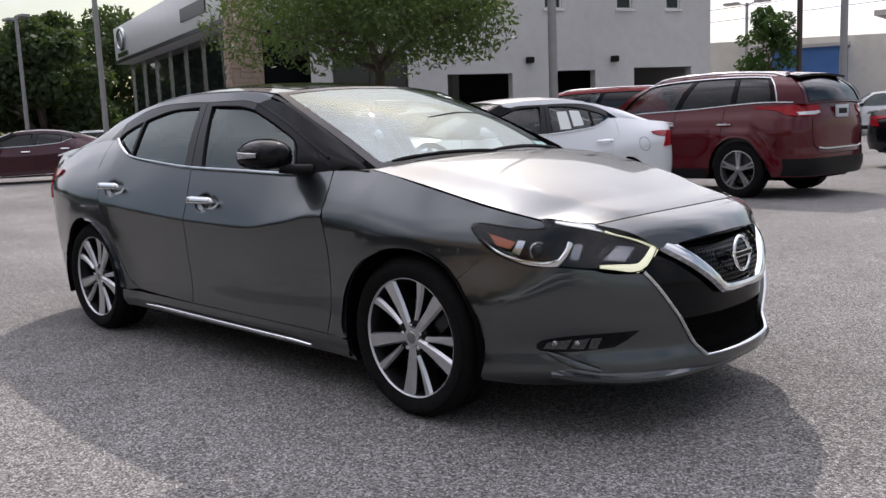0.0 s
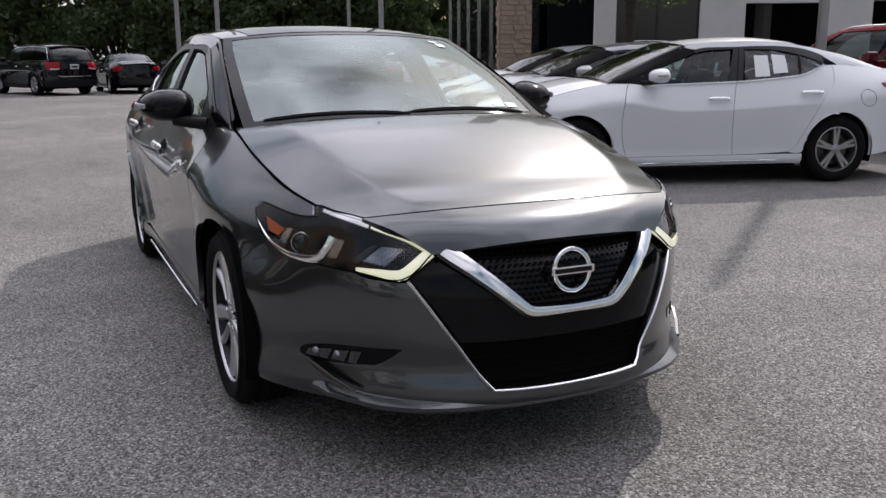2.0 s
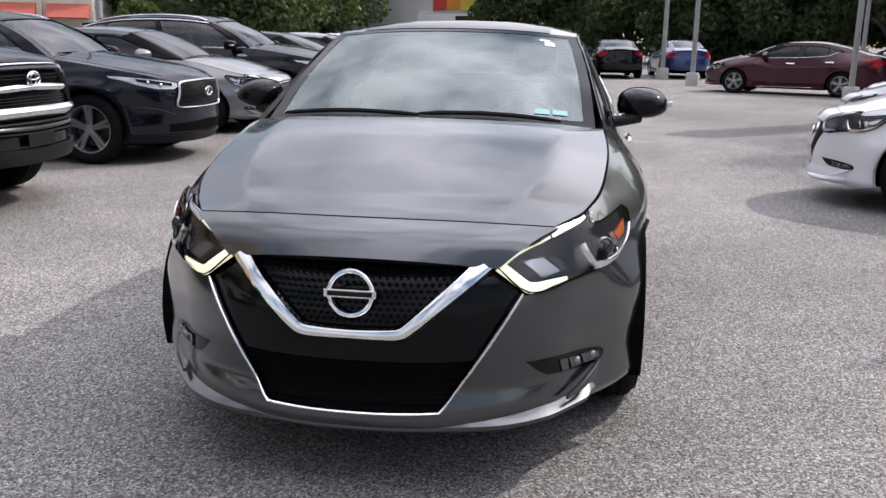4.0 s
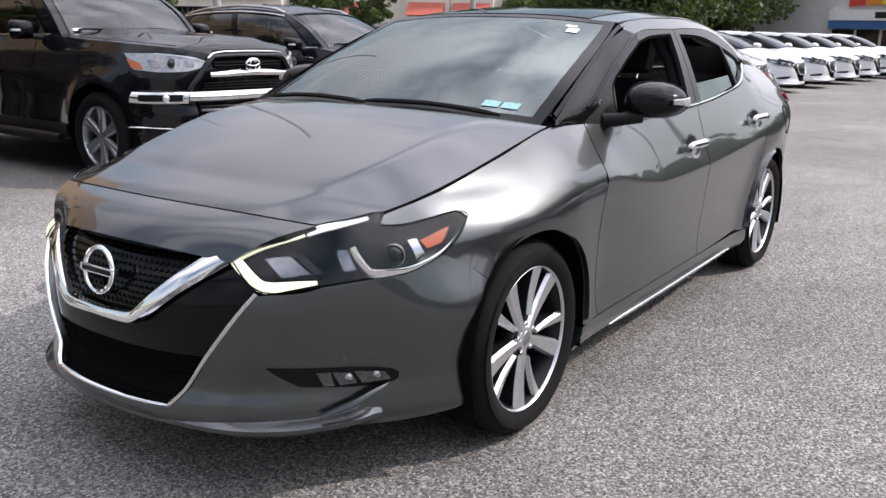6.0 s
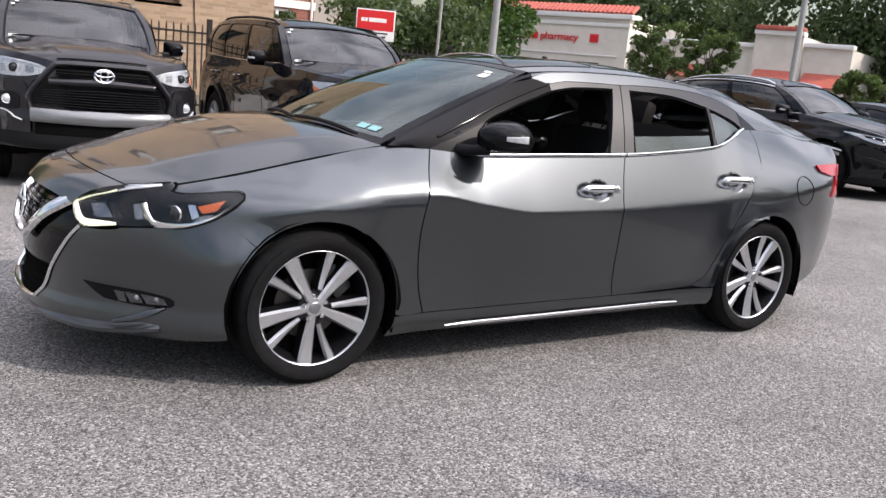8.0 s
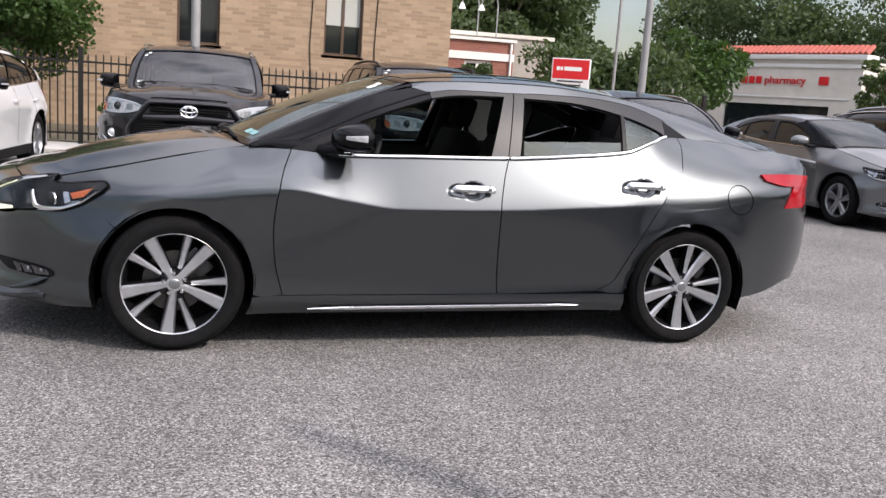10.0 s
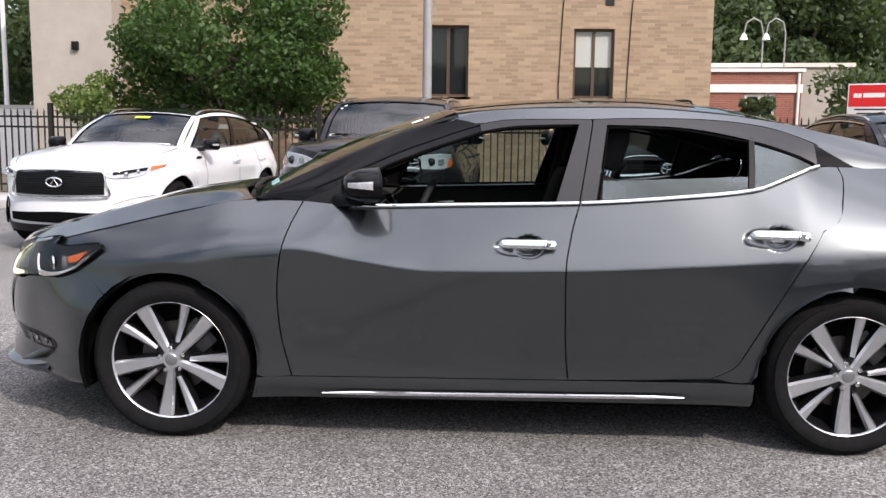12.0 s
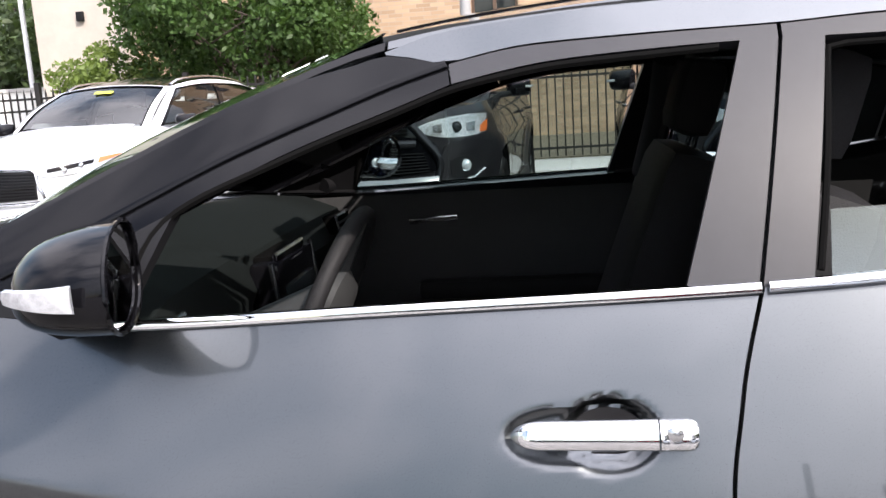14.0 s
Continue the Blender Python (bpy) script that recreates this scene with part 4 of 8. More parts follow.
        bm = bmesh.new()
        box(bm, 2.3975, 2.3995, -.066, .066, .633, .647)
        part("badge_inset", bm, M["satin_black"], badge, "dark bar on the badge", smooth=False)

    else:
        gp = [(0, .70), (.2, .695), (.34, .665), (.37, .62), (.33, .52), (.24, .455), (0, .445)]
        pts = [S(QY(y, z), z, .004) for y, z in [along([list(p) for p in gp], i / 30) for i in range(31)]]
        rb2_ = ribbon(pts, (1, 0, .1), .026, .014)
        mesh("grille_surround", *merge(rb2_, mirrored(rb2_)), M["chrome"], grille, "bright grille surround")
        ring = [Vector((2.375, .07 * math.cos(a), .59 + .042 * math.sin(a))) for a in [2 * math.pi * i / 28 for i in range(28)]]
        mesh("badge", *tube(ring, .008, 6, closed=True), M["chrome"], grille, "oval chrome badge")

    # headlamps
    low = [(2.150, .704), (2.021, .626), (1.876, .638), (1.724, .652), (1.63, .658), (1.549, .698), (1.505, .747), (1.487, .784)]
    up = [(2.150, .711), (2.066, .751), (1.961, .791), (1.80, .815), (1.765, .812), (1.77, .786), (1.70, .780), (1.655, .784), (1.519, .803), (1.489, .790)]

    def lamp_strip(off, a, b):
        lowc = [along([list(p) for p in low], t) for t in [i / 35 for i in range(36)]]
        upc = [along([list(p) for p in up], t) for t in [i / 35 for i in range(36)]]
        return [[S(l[0] + (u[0] - l[0]) * (a + (b - a) * k / 8), l[1] + (u[1] - l[1]) * (a + (b - a) * k / 8), off + .007) for k in range(9)] for l, u in zip(lowc, upc)]

    def lamp_point(t, v, off):
        l, u = along([list(p) for p in low], t), along([list(p) for p in up], t)
        return S(l[0] + (u[0] - l[0]) * v, l[1] + (u[1] - l[1]) * v, off + .007)

    def lamp_path(pts, off, n=20):
        return [S(*along([list(p) for p in pts], i / n), off + .007) for i in range(n + 1)]

    def lamp_patch(corners, off, n=6, fold=.004):
        """A panel inside the lamp between four corners."""
        (a, b, c, d) = corners
        grid = []
        for i in range(n):
            u = i / (n - 1)
            row = []
            for j in range(n):
                w = j / (n - 1)
                q, z = [(a[k] * (1 - u) + b[k] * u) * (1 - w) + (d[k] * (1 - u) + c[k] * u) * w for k in (0, 1)]
                row.append(S(q, z, off + .007))
            grid.append(row)
        return skin(grid, fold=fold, outward=(1, 1, 0))

    house = skin(lamp_strip(.003, 0, 1), fold=.008, outward=(1, 1, 0))
    lens = skin(lamp_strip(.012, .02, .98), fold=.006, outward=(1, 1, 0))
    bezel_pts = [lamp_point(t, 0.0, .006) for t in [i / 20 for i in range(21)]] + [lamp_point(1 - i / 20, 1.0, .006) for i in range(1, 21)]
    for side in (1, -1):
        def one(piece):
            return piece if side > 0 else mirrored(piece)
        hl = mesh("headlight", *one(house), M["gloss_black"], car, "swept black headlamp")
        nrm = Vector((.8, .5, 0))
        lit_ = M["drl"] if hero else M["clear_lamp"]
        dl_ = "lit pale yellow running light" if hero else "clear running light"
        mesh("running_light", *one(ribbon(lamp_path([(2.128, .706), (2.066, .739), (1.99, .770)], .008), Vector((.6, .42, .55)), [.027 - .006 * i / 20 for i in range(21)], .004)), lit_, hl, dl_)
        mesh("running_light", *one(ribbon(lamp_path([(2.132, .699), (2.07, .662), (2.028, .640), (2.0, .637), (1.94, .643), (1.878, .648)], .006), nrm, [.034] * 10 + [.034 - .022 * i / 10 for i in range(11)], .004)), lit_, hl, dl_)
        mesh("light_guide", *one(ribbon(lamp_path([(1.985, .772), (1.93, .787), (1.82, .802)], .008), Vector((.5, .42, .65)), [.030 - .016 * i / 20 for i in range(21)], .004)), M["satin_chrome"], hl, "clear unlit light guide")
        mesh("indicator_lamp", *one(lamp_patch([(2.052, .706), (1.985, .714), (1.905, .670), (1.978, .660)], .006)), M["lamp_dim"], hl, "clear turn lamp")
        mesh("lamp_cell", *one(lamp_patch([(1.972, .716), (1.950, .718), (1.872, .672), (1.894, .668)], .005)), M["dark_alloy"], hl)
        mesh("lamp_cell", *one(lamp_patch([(1.868, .728), (1.836, .730), (1.785, .676), (1.815, .672)], .006)), M["lamp_dim"], hl)
        mesh("lamp_frame", *one(ribbon(lamp_path([(1.828, .734), (1.795, .703), (1.755, .672), (1.725, .662), (1.63, .668), (1.562, .700), (1.515, .750)], .007), nrm, [.026] * 8 + [.024 - .019 * i / 12 for i in range(13)], .006)), M["chrome"], hl, "bright L-shaped lamp frame")
        c = S(1.694, .706, .011)
        rot = Matrix.Rotation(radians(35), 4, "Z")
        pv, pf = lathe([(0, .014), (.014, .012), (.024, .006), (.030, -.002)], 28, "x")
        mesh("projector", *one(([Vector(c) + rot @ Vector(p) for p in pv], pf)), M["dark_glass"], hl, "round dark projector lamp")
        pv, pf = lathe([(.030, -.002), (.0315, .004), (.0335, .004), (.035, -.002)], 28, "x")
        mesh("projector_ring", *one(([Vector(c) + rot @ Vector(p) for p in pv], pf)), M["satin_chrome"], hl, "thin bright projector ring")
        mesh("amber_reflector", *one(lamp_patch([(1.628, .738), (1.545, .768), (1.560, .728), (1.600, .716)], .006)), M["amber"] if hero else M["clear_lamp"], hl, "amber side reflector" if hero else "clear side lamp")
        mesh("lamp_cell", *one(lamp_patch([(1.665, .742), (1.640, .744), (1.605, .705), (1.622, .692)], .006)), M["lamp_white"], hl, "bright inner reflector")
        mesh("lamp_cell", *one(lamp_patch([(1.604, .705), (1.562, .716), (1.575, .694), (1.615, .682)], .006)), M["lamp_dim"], hl)
        hg = mesh("lamp_lens", *one(lens), M["lens"], hl, "clear lamp cover")
        hg.visible_shadow = False
        mesh("lamp_seal", *one(tube(bezel_pts, .003, 5, closed=True)), M["matt_black"], hl)
        # fog lamp in its slot
        ftop = [(1.996, .406), (1.777, .394), (1.665, .378), (1.640, .362)]
        fbot = [(1.902, .345), (1.747, .330), (1.66, .334), (1.640, .345)]
        fpatch = skin(wall_patch(fbot, ftop, [fbot[0], (1.95, .372), ftop[0]], [fbot[-1], ftop[-1]], 16, 6, .003), fold=.008, outward=(1, 1, 0))
        fog = mesh("fog_lamp", *one(fpatch), M["gloss_black"], bumper, "slim fog lamp set in a black slot")
        for k_, (x0, x1) in enumerate(((1.835, 1.805), (1.79, 1.745), (1.73, 1.66))):
            b2 = [(x0, .342), (x1, .342 + .002 * k_)]
            t2 = [(x0 + .02, .386 - .003 * k_), (x1 + .012, .383 - .007 * k_)]
            mesh("fog_lens", *one(skin(wall_patch(b2, t2, [b2[0], t2[0]], [b2[1], t2[1]], 5, 4, .009), fold=.005, outward=(1, 1, 0))), M["fog_smoke"], fog, "fog lamp lens")
            pc_ = S((x0 + x1) / 2, .364, .010)
            bv, bf_ = lathe([(0, .006), (.007, .005), (.012, 0)], 14, "x")
            if k_:
                mesh("fog_bulb", *one(([Vector(pc_) + rot @ Vector(p) for p in bv], bf_)), M["lamp_dim"], fog, "bright fog lamp reflector")

    # windscreen, roof, rear window
    wlo = [[1.055, -.70, 1.005], [1.135, -.4, 1.022], [1.165, 0, 1.03], [1.135, .4, 1.022], [1.055, .70, 1.005]]
    whi = [[.225, -.595, 1.374], [.268, -.3, 1.397], [.282, 0, 1.403], [.268, .3, 1.397], [.225, .595, 1.374]]
    sd = [[1.055, .70, 1.005], [.72, .672, 1.166], [.41, .632, 1.298], [.225, .595, 1.374]]
    ms = [[p[0], -p[1], p[2]] for p in sd]
    gr = coons(wlo, whi, ms, sd, 26, 16)
    gr = [[Vector(p) + Vector((.4, 0, .9)) * (.022 * math.sin(math.pi * j / 15) * (1 - (i / 12.5 - 1) ** 4)) for j, p in enumerate(row)] for i, row in enumerate(gr)]
    ws = mesh("windscreen", *skin(gr, outward=(1, 0, .5)), M["windscreen"] if hero else (M["car_glass"] if inside else M["dark_glass"]), car, "clear greenish windscreen")
    ws.visible_shadow = False
    WSG = gr
    band = [skin(offset_grid(sub_grid(gr, a, b, c, d, 20, 6), .002, (1, 0, .5)), outward=(1, 0, .5)) for a, b, c, d in ((0, .035, 0, 1), (.965, 1, 0, 1), (0, 1, 0, .05), (0, 1, .955, 1))]
    mesh("windscreen_border", *merge(*band), M["gloss_black"], ws, "black printed glass border")
    # stickers inside the lower corner and the upper corner
    for (a, b, c, d, mm) in () if not hero else ((.815, .86, .085, .125, "sticker_teal"), (.868, .915, .085, .125, "sticker_teal"), (.845, .885, .86, .885, "paper"), (.86, .90, .80, .85, "paper")):
        mesh("sticker", *skin(offset_grid(sub_grid(gr, a, b, c, d, 4, 3), .003, (1, 0, .5)), outward=(1, 0, .5)), M[mm], ws, "small white inspection sticker")
    rail = [[.22, .60, 1.374], [.1, .602, 1.387], [-.16, .602, 1.402], [-.54, .596, 1.407], [-.87, .588, 1.387], [-1.0, .582, 1.372]]
    mrail = [[p[0], -p[1], p[2]] for p in rail]
    rback = [[-1.0, -.582, 1.372], [-1.06, -.3, 1.40], [-1.08, 0, 1.408], [-1.06, .3, 1.40], [-1.0, .582, 1.372]]
    front = [[p[0] - .006, p[1], p[2] + .001] for p in whi]
    gr = coons(front, rback, mrail, rail, 24, 24)
    gr = [[Vector(p) + Vector((0, 0, .018 * math.sin(math.pi * j / 23) * (1 - (i / 11.5 - 1) ** 4))) for j, p in enumerate(row)] for i, row in enumerate(gr)]
    roof = mesh("roof", *skin(gr, fold=.015, outward=(0, 0, 1)), P, car)
    for v0, v1 in ((.02, .42), (.45, .82)) if hero else ():
        mesh("roof_glass", *skin(offset_grid(sub_grid(gr, .11, .89, v0, v1, 16, 12), .003, (0, 0, 1)), fold=.006, outward=(0, 0, 1)), M["gloss_black"], roof, "black glass roof panel")
    blo = [[-1.86, -.50, 1.155], [-1.93, -.25, 1.17], [-1.95, 0, 1.175], [-1.93, .25, 1.17], [-1.86, .50, 1.155]]
    sd = [[-1.86, .50, 1.155], [-1.45, .54, 1.27], [-1.0, .57, 1.37]]
    gr = coons(blo, [[p[0] - .006, p[1] * .98, p[2]] for p in rback], [[p[0], -p[1], p[2]] for p in sd], sd, 18, 12)
    rw = mesh("rear_window", *skin(gr, outward=(-1, 0, .5)), M["privacy_glass"] if hero else M["dark_glass"], car, "tinted rear window")
    rw.visible_shadow = False
    # boot lid
    e = [[-1.86, .51, 1.155], [-2.1, .60, 1.108], [-2.3, .60, 1.07], [-2.43, .57, 1.05]]
    lo2 = [[-2.43, -.57, 1.05], [-2.48, -.3, 1.075], [-2.49, 0, 1.08], [-2.48, .3, 1.075], [-2.43, .57, 1.05]]
    bl = [[p[0] - .008, p[1], p[2] - .002] for p in blo]
    gr = coons(lo2, bl, [[p[0], -p[1], p[2]] for p in reversed(e)], list(reversed(e)), 20, 10)
    mesh("boot_lid", *skin(gr, fold=.02, outward=(0, 0, 1)), P, car)
    # rear quarter shoulder strips beside rear window
    cp_lo = [(-1.285, 1.252), (-1.43, 1.170), (-1.6, 1.163), (-1.95, 1.118)]
    cp_hi = [(-1.285, 1.316), (-1.55, 1.262), (-1.95, 1.135)]
    piece = skin(cabin_patch(cp_lo, cp_hi, [cp_lo[0], cp_hi[0]], [cp_lo[-1], cp_hi[-1]], 14, 6), fold=.02, outward=OUT)
    both("rear_pillar", piece, P, car)
    bp_ = [(-1.27, 1.172), (-1.42, 1.168)], [(-1.27, 1.258), (-1.42, 1.172)]
    both("pillar_cover", skin(cabin_patch(*bp_, [bp_[0][0], bp_[1][0]], [bp_[0][1], bp_[1][1]], 8, 5, .001), fold=.01, outward=OUT), M["gloss_black"], car, "gloss black rear pillar cover")
    fil = skin([[Vector((x, yr_(x) - .0 - t * (yr_(x) - .50 - .05 * (x + 1.86)), zr_(x) + .006 * t)) for t in (0, .5, 1)] for x in [-.98 - .9 * i / 12 for i in range(13)]], outward=(0, 0, 1))
    both("roof_rail", fil, P, car)
    piece = skin([[Vector((x, ye_(x) + (.50 + .1 * smooth01(-1.86, -2.2, x) - ye_(x)) * t, ze_(x) + .012 * math.sin(math.pi * t))) for t in (0, .5, 1)] for x in [-1.84 - .55 * i / 8 for i in range(9)]], outward=(0, 0, 1))
    both("boot_edge", piece, P, car)

    # door frames
    def frame_piece(lo, hi, n=20, m=5, fold=.02):
        return skin(cabin_patch(lo, hi, [lo[0], hi[0]], [lo[-1], hi[-1]], n, m), fold=fold, outward=OUT)

    rib = [G(x, z, .001) for x, z in [along([list(p) for p in [(.80, 1.055), (.624, 1.133), (.451, 1.21), (.281, 1.273), (.196, 1.303), (.12, 1.325)]], i / 24) for i in range(25)]]
    both("pillar_seam", ribbon(rib, (0, 1, .4), .014, .005), M["gloss_black"], car, "raised gloss black seam along the windscreen pillar")
    SEAM = [(.212, 1.346), (.165, 1.338), (.12, 1.329), (.027, 1.345), (-.055, 1.350), (-.216, 1.353), (-.36, 1.354), (-.52, 1.360), (-.833, 1.358), (-1.069, 1.332), (-1.228, 1.284), (-1.29, 1.255)]
    lo = [(.87, 1.0), (.70, 1.062), (.545, 1.130), (.363, 1.210), (.195, 1.268), (.115, 1.296)]
    hi = [(1.05, 1.01), (.86, 1.10), (.72, 1.162), (.41, 1.294), (.258, 1.334), (.212, 1.344), (.165, 1.336), (.119, 1.326)]
    both("door_frame", frame_piece(lo, hi, 34, 8), M["gloss_black"], car, "gloss black windscreen pillar and door frame")
    lo = [(.112, 1.297), (.028, 1.313), (-.054, 1.323), (-.213, 1.330), (-.352, 1.332)]
    both("door_frame", frame_piece(lo, [(.116, 1.326)] + [(x, z - .003) for x, z in SEAM[3:6]] + [(-.352, 1.351)], 24, 4), M["pillar"], car, "dark grey upper door frame")
    lo = [(-.358, 1.332), (-.73, 1.322), (-1.01, 1.273), (-1.20, 1.212), (-1.275, 1.172)]
    both("door_frame", frame_piece(lo, [(-.358, 1.351)] + [(x, z - .003) for x, z in SEAM[7:11]] + [(-1.288, 1.25)], 24, 4), M["pillar"], car, "dark grey upper door frame")
    both("roof_side", frame_piece(SEAM, [(.214, 1.350), (.16, 1.366), (.1, 1.378), (-.16, 1.396), (-.54, 1.401), (-.87, 1.381), (-1.15, 1.346), (-1.29, 1.316)], 40, 8), P, car)
    seal = [G(x, z, -.004) for x, z in [along([list(p) for p in [(.60, .99), (.545, 1.122), (.363, 1.204), (.195, 1.262), (.112, 1.290), (.028, 1.306), (-.054, 1.316), (-.213, 1.323), (-.27, 1.325)]], i / 40) for i in range(41)]]
    both("window_seal", tube(seal, .006, 6), M["matt_black"], car, "black rubber window seal")
    seal = [G(x, z, -.010) for x, z in [along([list(p) for p in [(-.372, 1.03), (-.395, 1.16), (-.415, 1.300), (-.419, 1.316), (-.436, 1.321), (-.55, 1.321), (-.73, 1.314), (-1.0, 1.268)]], i / 30) for i in range(31)]]
    both("window_seal", tube(seal, .005, 6), M["matt_black"], car, "black rubber window seal")
    both("mirror_sail", frame_piece([(.86, 1.0), (.60, .988)], [(.70, 1.066), (.525, 1.138)], 6), M["satin_black"], car, "black plastic mirror triangle")
    both("door_pillar", frame_piece([(-.196, 1.005), (-.290, 1.01)], [(-.300, 1.333), (-.352, 1.333)], 4, 12), M["pillar"], car, "dark grey door pillar cover")
    both("door_pillar", frame_piece([(-.296, 1.01), (-.360, 1.017)], [(-.358, 1.333), (-.415, 1.333)], 4, 12), M["pillar"], car, "dark grey door pillar cover")
    both("window_bar", frame_piece([(-.975, 1.066), (-1.0, 1.07)], [(-1.0, 1.285), (-1.022, 1.282)], 3, 8), M["satin_black"], car, "thin black window divider")
    # roof edge strip between frame and roof
    st = skin([[Vector((x, yr_(x) - .012 * t, zr_(x) - .006 + .012 * t)) for t in (0, 1)] for x in [.21 - 1.21 * i / 24 for i in range(25)]], outward=(0, 1, .5))
    both("roof_edge", st, P, car)
    st = skin([[Vector((x, yr_(x) - .012 * t, zr_(x) - .006 + .012 * t)) for t in (0, 1)] for x in [1.0 - .785 * i / 16 for i in range(17)]], outward=(0, 1, .5))
    both("pillar_edge", st, M["gloss_black"], car, "gloss black windscreen pillar edge")
    # panes: the right side is closed, on the left the front window is down and the rear half down
    fp_lo, fp_hi = [(.60, .985), (.2, .992), (-.22, 1.003)], [(.53, 1.14), (.27, 1.24), (-.03, 1.31), (-.27, 1.34)]
    rp_lo, rp_hi = [(-.385, 1.014), (-.65, 1.033), (-.975, 1.066)], [(-.415, 1.343), (-.73, 1.33), (-1.0, 1.283)]
    qp_lo, qp_hi = [(-1.0, 1.07), (-1.15, 1.125), (-1.27, 1.165)], [(-1.02, 1.28), (-1.15, 1.235), (-1.265, 1.18)]
    rmid = [(-.393, 1.105), (-.65, 1.115), (-.98, 1.13)]

    def pane(lo, hi, right):
        p = skin(cabin_patch(lo, hi, [lo[0], hi[0]], [lo[-1], hi[-1]], 14, 8, -.012), outward=OUT)
        ob = mesh("window_pane", *(mirrored(p) if right else p), M["side_glass"] if hero else (M["car_glass"] if inside else M["dark_glass"]), car, "tinted side window glass")
        ob.visible_shadow = False

    pane(fp_lo, fp_hi, True)
    pane(rp_lo, rp_hi, True)
    pane(qp_lo, qp_hi, True)
    pane(qp_lo, qp_hi, False)
    pane(rp_lo, rmid if hero else rp_hi, False)
    if not hero:
        pane(fp_lo, fp_hi, False)
    if papers:
        for lo, hi in (([(-.50, 1.06), (-.66, 1.065)], [(-.51, 1.27), (-.66, 1.27)]), ([(-.70, 1.09), (-.86, 1.10)], [(-.70, 1.28), (-.85, 1.27)])):
            pc = skin(cabin_patch(lo, hi, [lo[0], hi[0]], [lo[-1], hi[-1]], 4, 4, -.006), outward=OUT)
            both("window_sheet", pc, M["paper"], car, "white paper sheet in the window")
    # bright belt strip, broken at the door gap
    for x0, x1 in ((.615, -.291), (-.301, -1.272)):
        for side in (1, -1):
            pts = []
            for i in range(25):
                x = x0 + (x1 - x0) * i / 24
                pts.append(Vector((x, (ye_(x) + .006) * side, ze_(x) + .002)))
            mesh("belt_strip", *ribbon(pts, (0, side, .25), .018, .007), M["chrome"], car, "bright chrome window strip")
    # door handles in their cups
    for x, z in ((-.085, .842), (-1.075, .893)):
        for side in (1, -1):
            parent = {(-.085, 1): fdl, (-.085, -1): fdr, (-1.075, 1): rdl, (-1.075, -1): rdr}[(x, side)]
            if hero:
                # added black skin in the recess, darkening it as shade would
                bowl = [[S(x - .002 + .066 * r * math.cos(2 * math.pi * i / 32), z - .004 + .046 * r * math.sin(2 * math.pi * i / 32), -.016 - .012 * (1 - r)) for r in (.03, .3, .55, .74)] for i in range(33)]
                cp = skin(bowl, outward=OUT)
                mesh("handle_shade", *(cp if side > 0 else mirrored(cp)), M["satin_black"], parent, "dark bowl behind the door handle")

            def bar(t0, t1, n, front):
                rows = []
                for i in range(n + 1):
                    t = t0 + (t1 - t0) * i / n
                    xx = x + .123 - .235 * t
                    lift = .016 + .022 * min(1, math.sin(math.pi * min(t + .05, .93)) * 2.6)
                    end = max(.08, math.sqrt(1 - (1 - min(1, i / n * 4.5)) ** 2)) if front else 1
                    end *= .70 if i == n and not front else .95 if i == n - 1 and not front else 1
                    hh, dd = .0185 * end * (.90 + .10 * t), .0110 * end
                    row = []
                    for q in range(25):
                        a = 2 * math.pi * q / 24
                        ca, sa = math.cos(a), math.sin(a)
                        p = S(xx, z - .004 + hh * math.copysign(abs(sa) ** .85, sa), lift + dd * math.copysign(abs(ca) ** .9, ca))
                        row.append(Vector((p.x, p.y * side, p.z)))
                    rows.append(row)
                v, f_ = skin(rows, outward=(0, side, 0))
                nv = len(rows)
                f_ = list(f_) + [tuple(q for q in range(24)), tuple((nv - 1) * 25 + q for q in range(24))]
                return v, f_

            hd = mesh("door_handle", *bar(0, .785, 36, True), M["chrome"], parent, "bright chrome door handle", angle=60)
            mesh("handle_end", *bar(.795, .995, 8, False), M["chrome"], hd, angle=60)
            if hero:
                p = S(x + .123 - .235 * .87, z - .004, .047)
                kv, kf = lathe([(0, .0035), (.007, .003), (.0105, 0)], 16)
                mesh("lock", [Vector((p.x + q[0], (p.y + q[1]) * side, p.z + q[2])) for q in kv], kf if side > 0 else [tuple(reversed(q)) for q in kf], M["satin_chrome"], hd, "small lock button")
    # fuel flap outline
    circ = [S(-1.463 + .062 * math.cos(a), .845 + .082 * math.sin(a), .001) for a in [2 * math.pi * i / 40 for i in range(40)]]
    mesh("fuel_flap_gap", *tube(circ, .0022, 4, closed=True), M["matt_black"], rwl, "round fuel flap gap")
    # rear lamps, bumper and boot face
    tp = X((-1.478, .697), (-1.75, .742), (-2.05, .802), (-2.22, .84)) + Yr((.45, .82), (0, .82))
    a_r = arc(HUBR, HUBZ, ARCH, 190, 104, 10)
    rb = skin(wall_patch(X(a_r[0], (-1.95, .29), (-2.2, .35)) + Yr((.45, .33), (0, .33)), tp, X(*a_r), Yr((0, .33), (0, .82)), 40, 18), fold=.02, outward=(-1, 1, 0))
    mesh("rear_bumper", *merge(rb, mirrored(rb)), P, car)
    bf = skin(wall_patch(X((-2.2, .845)) + Yr((.45, .825), (0, .825)), X((-2.25, 1.06)) + Yr((.45, 1.06), (0, 1.07)), X((-2.2, .845), (-2.25, 1.06)), Yr((0, .825), (0, 1.07)), 20, 8), fold=.02, outward=(-1, 0, 0))
    mesh("boot_face", *merge(bf, mirrored(bf)), P, car)
